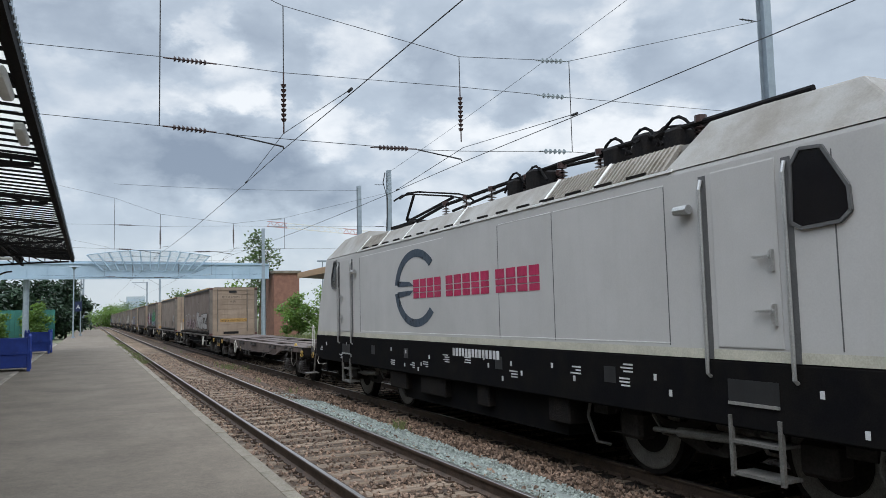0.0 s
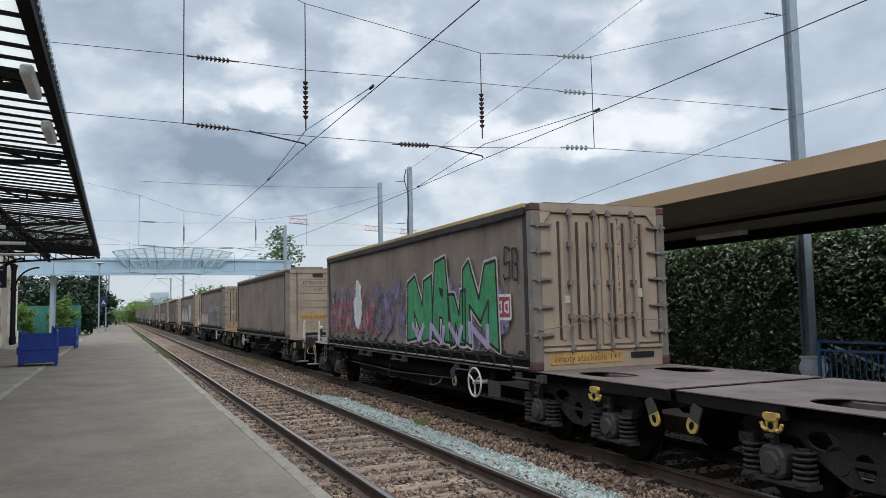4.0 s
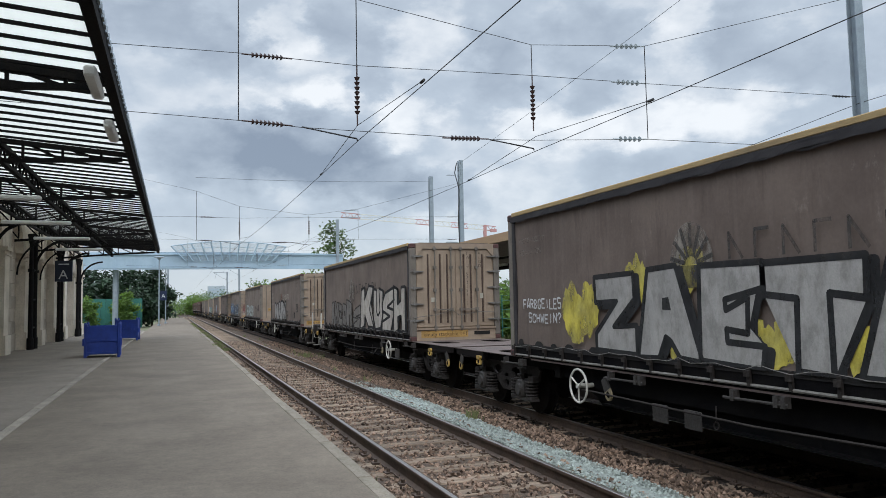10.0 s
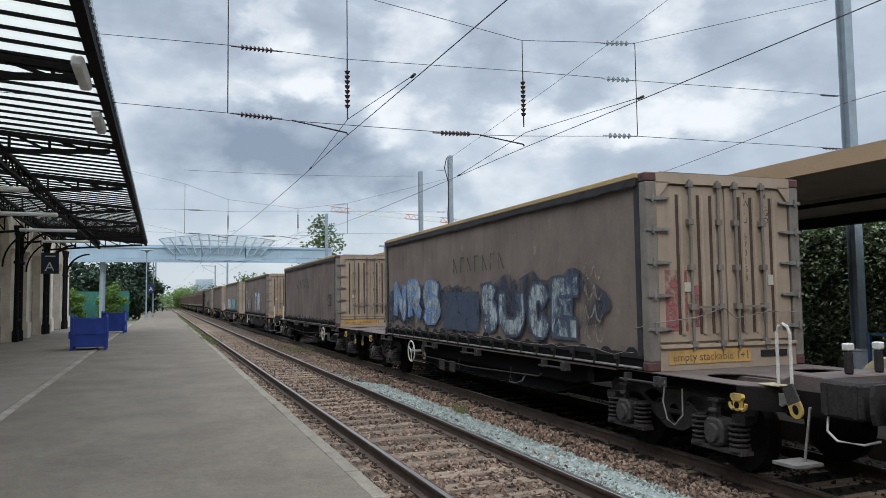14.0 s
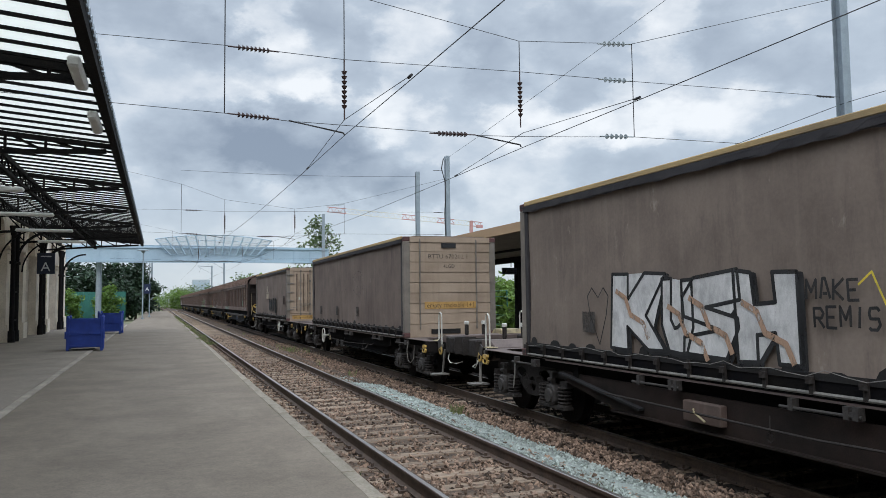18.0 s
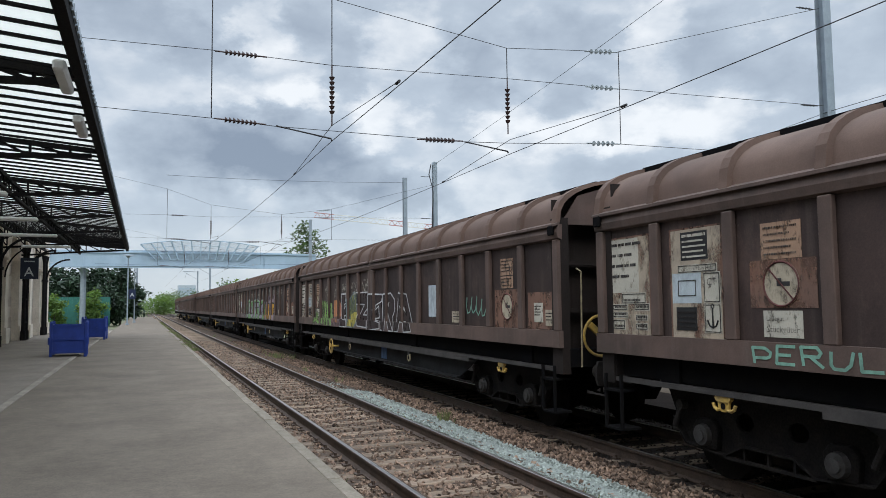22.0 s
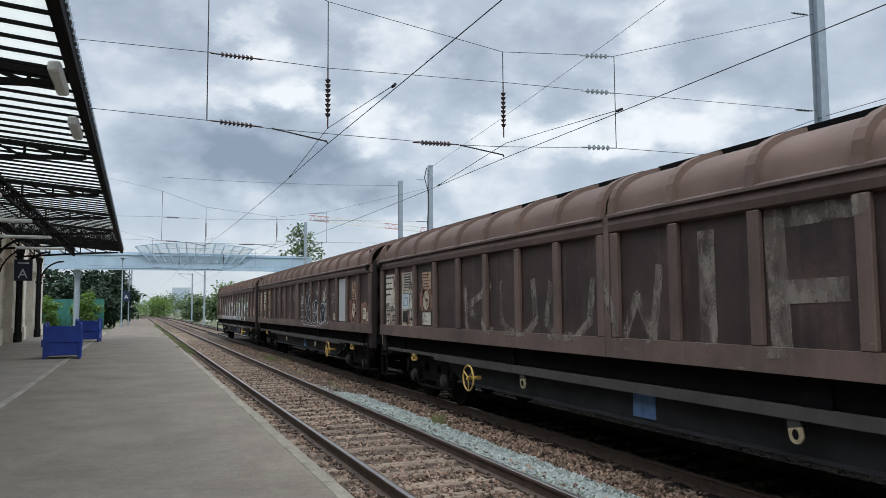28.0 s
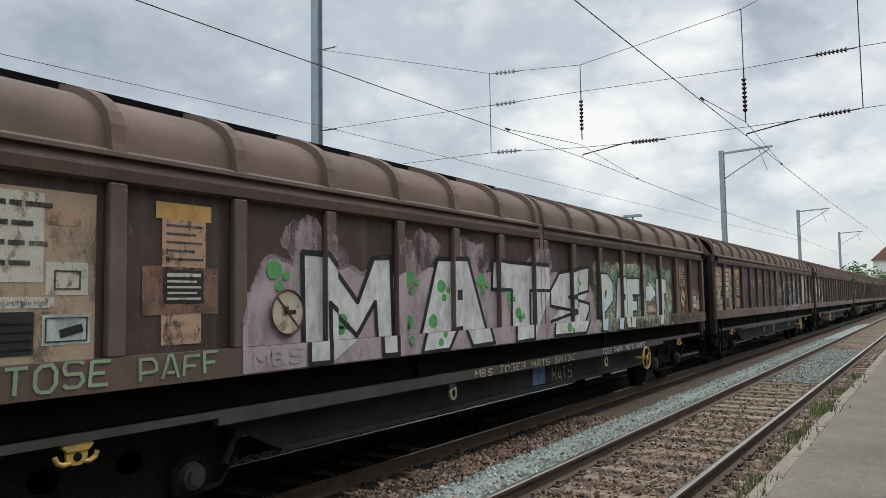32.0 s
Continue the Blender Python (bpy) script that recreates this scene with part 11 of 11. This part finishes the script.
def paint_wagons():
    w = RAKE
    lab = "brown sliding-wall wagon "
    # first: faint ghosts of letters, a white tag by the end
    w[0]["label"] = lab + "with faint ghost letters and a green tag"
    for k in range(7):
        scribble(w[0], 9.2 - 1.22 * k, 0.4, 2.25 + 0.1 * (k % 3), 0.22, "p_faint", 0.03, True, 500 + k, 2)
    word(w[0], "ZEUL", 3.55, 0.8, 1.68, 0.32, "p_mint", None, 0.04, 0, True, 51, jit=0.2)
    word(w[0], "PERUL", 17.0, 1.5, 1.29, 0.19, "p_mint", None, 0.035, 0, True, 511, jit=0.12)
    word(w[0], "ROSE", 15.2, 1.2, 1.29, 0.19, "p_mint", None, 0.035, 0, True, 512, jit=0.12)
    word(w[0], "MILK", 1.08, 0.8, 2.22, 0.27, "p_ghost", None, 0.028, 0, True, 52, jit=0.15)
    word(w[0], "DSA CREW", 3.2, 1.7, 1.3, 0.17, "p_ghost", None, 0.025, 0, True, 53)
    word(w[0], "HCV", 0.95, 0.42, 1.28, 0.2, "p_white", None, 0.03, 0, True, 54)
    # second: colours
    w[1]["label"] = lab + "with lime, orange and yellow graffiti"
    fat(w[1], [("A", 17.3, 16.1, 1.28, 1.75), ("K", 15.9, 15.0, 1.28, 2.2), ("A", 15.1, 14.3, 1.26, 2.1)], "m_lime", "p_faint", 0.03, True, 55, 0.002, 0.06)
    cloud(w[1], 15.2, 14.3, 1.3, 2.0, "m_pink", True, 561, 0.001, 2)
    field(w[1], ((14.22, 2.20), (13.58, 2.21), (13.35, 2.06), (13.21, 1.87), (13.15, 1.65), (13.23, 1.40), (14.33, 1.38)), "p_orange2", 0.0024, "orange sprayed field")
    field(w[1], ((14.30, 1.59), (13.18, 1.62), (13.25, 1.26), (14.38, 1.28)), "m_pink", 0.0032, "pink sprayed foot of a field")
    fat(w[1], [("E", 13.25, 12.45, 1.28, 2.37)], "p_emblem", "p_white", 0.025, True, 57, 0.004)
    field(w[1], ((12.48, 2.19), (12.23, 2.27), (11.79, 2.46), (11.46, 2.42), (11.44, 1.98), (11.27, 1.68), (11.20, 1.42), (11.57, 1.24), (12.40, 1.26), (12.39, 1.61)), "p_steel", 0.0012, "grey-blue sprayed border")
    field(w[1], ((12.37, 2.16), (11.78, 2.38), (11.58, 2.35), (11.57, 1.90), (11.44, 1.69), (12.00, 1.63), (12.31, 1.62)), "p_olive", 0.0022, "olive sprayed field")
    field(w[1], ((12.16, 1.68), (11.76, 1.78), (11.44, 1.79), (11.27, 1.50), (11.60, 1.28), (12.33, 1.30)), "m_yellow", 0.0032, "yellow sprayed field")
    fat(w[1], [("Z", 11.25, 10.2, 1.28, 2.37), ("E", 10.1, 9.0, 1.26, 2.34), ("R", 8.95, 7.9, 1.26, 2.3), ("A", 7.9, 6.6, 1.26, 2.3)], "p_emblem", "p_white", 0.025, True, 59, 0.004, 0.05)
    fat(w[1], [("C", 15.54, 14.82, 2.28, 2.71), ("A", 14.2, 13.7, 2.3, 2.72), ("E", 13.2, 12.66, 2.38, 2.7), ("O", 12.1, 11.4, 2.36, 2.74), ("C", 10.9, 10.2, 2.38, 2.76)], "p_flake", None, 0, True, 60)
    patch(w[1], 5.6, 5.05, 1.7, 2.45, "p_pale", wagon=True)
    scribble(w[1], 3.6, 0.9, 1.7, 0.5, "p_mint", 0.03, True, 61, 4)
    # third: letters on green, then orange ones
    w[2]["label"] = lab + "with pink letters on green and orange letters"
    puff(w[2], 14.98, 8.28, 1.252, 2.44, "p_lime", "p_white", 62)
    fat(w[2], [("M", 14.62, 12.49, 1.27, 2.32), ("A", 12.4, 11.2, 1.27, 2.3), ("T", 11.25, 9.96, 1.27, 2.27), ("S", 9.85, 8.48, 1.27, 2.23)], "p_letter2", "p_black", 0.045, True, 63, 0.006, 0.02)
    r = random.Random(640)
    for k in range(22):
        bm = B()
        q = 0.045 + 0.05 * (k % 3 == 0)
        blob(bm, clear_of_ribs(r.uniform(8.8, 14.3), q), r.uniform(1.68, 2.15) if k % 4 else 1.40, q, q + 0.005, 0, r, 12, 0.05)
        lay("purple_spot", bm, "p_lilac", w[2], "", 0.012, True)
    puff(w[2], 8.24, 5.17, 1.252, 2.40, "p_mauve", "m_rose", 64)
    for k in range(6):
        cloud(w[2], 7.9 - 0.5 * k, 7.3 - 0.5 * k, 2.3, 2.62, "m_rose", True, 640 + k, 0.0015, 2)
    fat(w[2], [("P", 8.11, 7.41, 1.28, 2.2), ("A", 7.38, 6.78, 1.28, 2.17), ("F", 6.72, 6.12, 1.28, 2.18), ("F", 6.03, 5.45, 1.28, 2.18)], "p_orange", "p_black", 0.05, True, 65, 0.006, 0.02)
    r = random.Random(660)
    for u, z in ((13.3, 2.62), (12.2, 2.66), (11.5, 2.62), (10.4, 2.62), (10.0, 2.6), (9.1, 2.68), (8.8, 2.72), (7.7, 2.7), (6.75, 2.68), (6.6, 2.72), (5.7, 2.74), (4.6, 2.7), (3.6, 2.68)):
        bm = B()
        blob(bm, u, z, 0.32, 0.17, 0, r, 22, 0.16)
        lay("flaked_paint", bm, "p_flake", w[2], "", 0.0045 + 0.0008 * (round(u * 10) % 7), True)
    word(w[2], "TOSE MATS PAFF", 17.8, 3.6, 1.3, 0.18, "p_silver", None, 0.03, 0, True, 66)
    # fourth, fifth: nearly bare
    w[3]["label"] = lab + "with clean ribs and pale paper notices"
    word(w[3], "TRSEDA", 8.6, 6.2, 2.3, 0.35, "p_faint", None, 0.045, 0, True, 67)
    w[4]["label"] = lab + "with small paper notices and faint scratches"
    scribble(w[4], 9.0, 1.6, 2.0, 0.5, "p_faint", 0.05, True, 68, 4)
    # sixth: broad faded script
    w[5]["label"] = lab + "with broad faded beige script across its doors"
    word(w[5], "KUUW", 14.8, 6.2, 1.5, 1.0, "p_faint2", None, 0.15, 0, True, 69, jit=0.14)
    word(w[5], "IFEL", 8.8, 6.0, 1.40, 1.45, "p_faint2", None, 0.26, 0, True, 70, jit=0.12)
    # seventh: white outline doodles, one pale door field
    w[6]["label"] = lab + "with white outline drawings and a grey field"
    d = w[6]
    for u, z, a, h, fill in ((7.63, 1.98, 0.40, 0.62, "p_black"), (6.68, 1.86, 0.46, 0.47, "p_black"), (5.73, 1.80, 0.42, 0.42, "p_navy"), (6.22, 2.28, 0.15, 0.34, "p_black"), (5.55, 2.44, 0.15, 0.17, "p_cream"),
                             (5.30, 2.26, 0.14, 0.14, "p_black"), (8.58, 2.35, 0.13, 0.13, "p_silver"), (8.56, 2.08, 0.17, 0.16, "p_black"), (8.42, 1.82, 0.16, 0.2, "p_black"), (8.22, 2.35, 0.2, 0.3, "p_black"),
                             (7.10, 1.82, 0.2, 0.46, "p_black"), (7.48, 2.02, 0.07, 0.17, "p_white"), (5.62, 1.66, 0.22, 0.3, "p_black"), (6.15, 1.78, 0.12, 0.38, "p_cream")):
        doodle(d, u, z, a, h, fill)
    bm = B()
    for a in range(8):
        ribbon(bm, [(6.68, 1.84), (6.68 + 0.44 * math.cos(a * math.pi / 4), 1.84 + 0.40 * math.sin(a * math.pi / 4))], 0.026, 0)
    lay("tag", bm, "p_white", d, "white spokes of a wheel drawing", 0.012, True)
    for row in (((5.05, 2.62), (4.98, 2.48), (5.08, 2.30), (4.94, 2.16), (5.12, 2.02), (5.0, 1.84), (5.1, 1.66), (4.9, 1.52), (5.0, 1.36)), ((4.86, 2.2), (4.92, 2.0), (4.86, 1.84), (4.80, 1.6), (4.62, 1.42)),
                ((9.3, 1.9), (9.0, 2.0), (8.75, 1.9), (8.66, 1.72)), ((9.3, 1.62), (9.05, 1.68), (8.85, 1.56), (8.7, 1.38)), ((9.28, 2.62), (9.22, 2.3), (9.26, 2.05)), ((8.9, 1.62), (8.6, 1.5), (8.4, 1.36), (8.1, 1.32), (7.7, 1.36), (7.3, 1.30), (6.9, 1.34), (6.5, 1.30), (6.1, 1.36), (5.6, 1.30))):
        bm = B()
        ribbon(bm, row, 0.026, 0)
        lay("tag", bm, "p_white", d, "white jagged line", 0.010, True)
    word(d, "SBE", 9.25, 0.5, 2.12, 0.22, "p_white", None, 0.022, 0, True, 711, lift=0.006)
    word(d, "PM", 5.45, 0.34, 1.38, 0.2, "p_white", None, 0.026, 0, True, 712, lift=0.012)
    r = random.Random(713)
    for u, z in ((4.35, 2.5), (4.25, 2.3), (5.2, 2.72), (6.6, 2.66), (7.6, 2.68), (10.6, 2.5), (11.8, 2.5), (13.0, 2.5), (14.2, 2.5), (15.4, 2.5)):
        bm = B()
        blob(bm, u, z, 0.28, 0.14, 0, r, 22, 0.2)
        lay("flaked_paint", bm, "p_flake", d, "", 0.0045 + 0.0008 * (round(u * 10) % 7), True)
    bm = B()
    for u in (2.36, 2.26, 2.12, 1.62, 1.50, 1.44, 0.92, 0.84, 0.42):
        blob(bm, u, 1.40, 0.045, 0.11, 0, r, 14, 0.15)
    lay("washed_paint", bm, "p_faint", d, "pale washed-down streaks", 0.004, True)["kind"] = "stuff"
    patch(w[6], 3.55, 2.52, 1.56, 2.93, "p_plain", "pale grey repainted field", True)
    # last: grey letters with green spots on pink, then letters on mint
    L = w[7]
    L["label"] = lab + "with grey spotted letters on pink and mint"
    puff(L, 16.05, 7.52, 1.252, 2.46, "p_mauve", "m_rose", 80)
    for u in (15.0, 13.2, 11.9, 9.8):
        cloud(L, u + 0.35, u - 0.35, 2.3, 2.85, "m_rose", True, int(u * 10), 0.0035, 2)
    fat(L, [("M", 15.2, 13.72, 1.27, 2.53), ("A", 13.2, 11.47, 1.27, 2.58), ("T", 11.41, 9.58, 1.27, 2.58), ("S", 9.47, 7.83, 1.27, 2.60)], "p_letter", "p_black", 0.04, True, 90, 0.006, 0.015, "pale grey letter edged in black")
    r = random.Random(95)
    for u, z in ((15.6, 2.35), (14.7, 1.75), (13.6, 1.62), (12.7, 2.2), (12.9, 1.55), (11.7, 2.3), (10.9, 2.05), (10.6, 1.75), (8.4, 2.35), (8.5, 1.9), (8.9, 1.42), (13.4, 2.3)):
        for a, c, q in ((0, 0, 0.10), (-0.16, -0.06, 0.05), (-0.06, -0.17, 0.06)):
            bm = B()
            blob(bm, clear_of_ribs(u + a, q), z + c if abs(z + c - 1.55) > q else 1.56 + 1.3 * q, q, q, 0, r, 12, 0.05)
            lay("green_spot", bm, "p_spot", L, "", 0.012, True)
    cloud(L, 7.6, 2.9, 1.27, 2.50, "m_mint", True, 81, 0.001, 11)
    cloud(L, 7.0, 3.6, 2.5, 2.68, "p_cream", True, 82, 0.0035, 4)
    r = random.Random(83)
    for m_, nn in (("m_mist", 260), ("m_cream", 200), ("m_jade", 110)):
        bm = B()
        for k in range(nn):
            q = r.uniform(0.035, 0.085)
            blob(bm, r.uniform(2.8, 7.55), r.choice((r.uniform(2.42, 2.64), r.uniform(1.27, 2.5))), q, q * r.uniform(1.0, 2.4), 0, r, 12, 0.16)
        lay("spray_mist", bm, m_, L, "", {"m_mist": 0.0045, "m_cream": 0.0051, "m_jade": 0.0056}[m_], True)["kind"] = "stuff"
    fat(L, [("P", 7.42, 6.62, 1.27, 2.49), ("A", 6.54, 5.82, 1.27, 2.46), ("F", 5.84, 5.07, 1.27, 2.43), ("F", 3.95, 3.2, 1.27, 2.46)], "p_bluish", "p_black", 0.024, True, 100, 0.007, 0.015, "pale blue letter edged in black")
    for m_, g, lf in (("p_black", 0.028, 0.006), ("p_bluish", 0.0, 0.009)):
        bm = B()
        bm.faces.new([bm.verts.new((0, *p)) for p in ((4.73 + g, 1.888 - g), (4.79 + g, 2.253 + g), (4.42 + g, 2.273 + g), (4.51 + g, 2.38 + 1.5 * g), (4.24, 2.31 + g), (3.965 - 1.6 * g, 2.067), (4.41 + g, 1.85 - 1.5 * g), (4.42 + g, 1.916 - g))])
        lay("arrow", bm, m_, L, "pale blue arrow" if g == 0 else "black arrow outline", lf, True)
    word(L, "X GUT KISTE", 5.36, 1.34, 1.275, 0.13, "p_black", None, 0.022, 0, True, 105, lift=0.006)
    patch(L, 4.70, 3.99, 1.56, 1.86, "p_rust", "rust-brown repainted field", True, 0.0062)
    patch(L, 4.50, 3.99, 1.62, 1.77, "p_cream", "cream plate with rows of print", True, 0.0075)
    word(L, "MBS", 3.1, 0.55, 1.28, 0.2, "p_black", None, 0.025, 0, True, 106, lift=0.006)
    word(L, "MBS", 15.95, 0.68, 1.32, 0.15, "p_silver", None, 0.03, 0, True, 107, lift=0.006)
    word(L, "TOSE PAFF", 18.15, 1.85, 1.30, 0.2, "p_mint2", None, 0.03, 0, True, 108, lift=0.004)
    word(L, "PAFF MATS", 2.4, 1.9, 1.3, 0.22, "p_dirt", None, 0.03, 0, True, 109, lift=0.004)
    for u, wd, t, c in ((11.9, 3.4, "MBS TOSER MATS SNIDE", "p_cream"), (7.25, 2.5, "TOSE PAFF MATS KARTE", "p_pale")):
        bm = B()
        for p in strokes(t, u, wd, 0.978, 0.095, random.Random(110), 0.14):
            ribbon(bm, p, 0.018, -1.416)
        part("tag", bm, M[c], L, "small chalked words on the step rail")["kind"] = "stuff"
    bm = B()
    for p in strokes("MATS", 9.05, 0.88, 0.64, 0.22, random.Random(111), 0.08):
        ribbon(bm, p, 0.022, -1.206)
    part("tag", bm, M["p_cream"], L, "chalked word on the frame")


for n_, c_ in dict(p_yellow2=(0.46, 0.42, 0.10), p_dkmint=(0.05, 0.12, 0.09), p_spot=(0.08, 0.30, 0.09), p_letter2=(0.36, 0.34, 0.37), p_mint2=(0.22, 0.30, 0.19)).items():
    paint(n_, c_)
paint("p_plain", (0.34, 0.35, 0.35), 0.06, 0.96)
paint("p_olive", (0.19, 0.21, 0.08), 0.5, 0.2, 0.36, 0.6, 3.0)
paint("p_faint2", (0.19, 0.16, 0.135), 0.4, 0.05, 0.36, 0.62, 3.0)
paint("p_mauve", (0.36, 0.285, 0.30), 0.4, 0.7, 0.36, 0.5, 2.4)
paint_wagons()
motions()
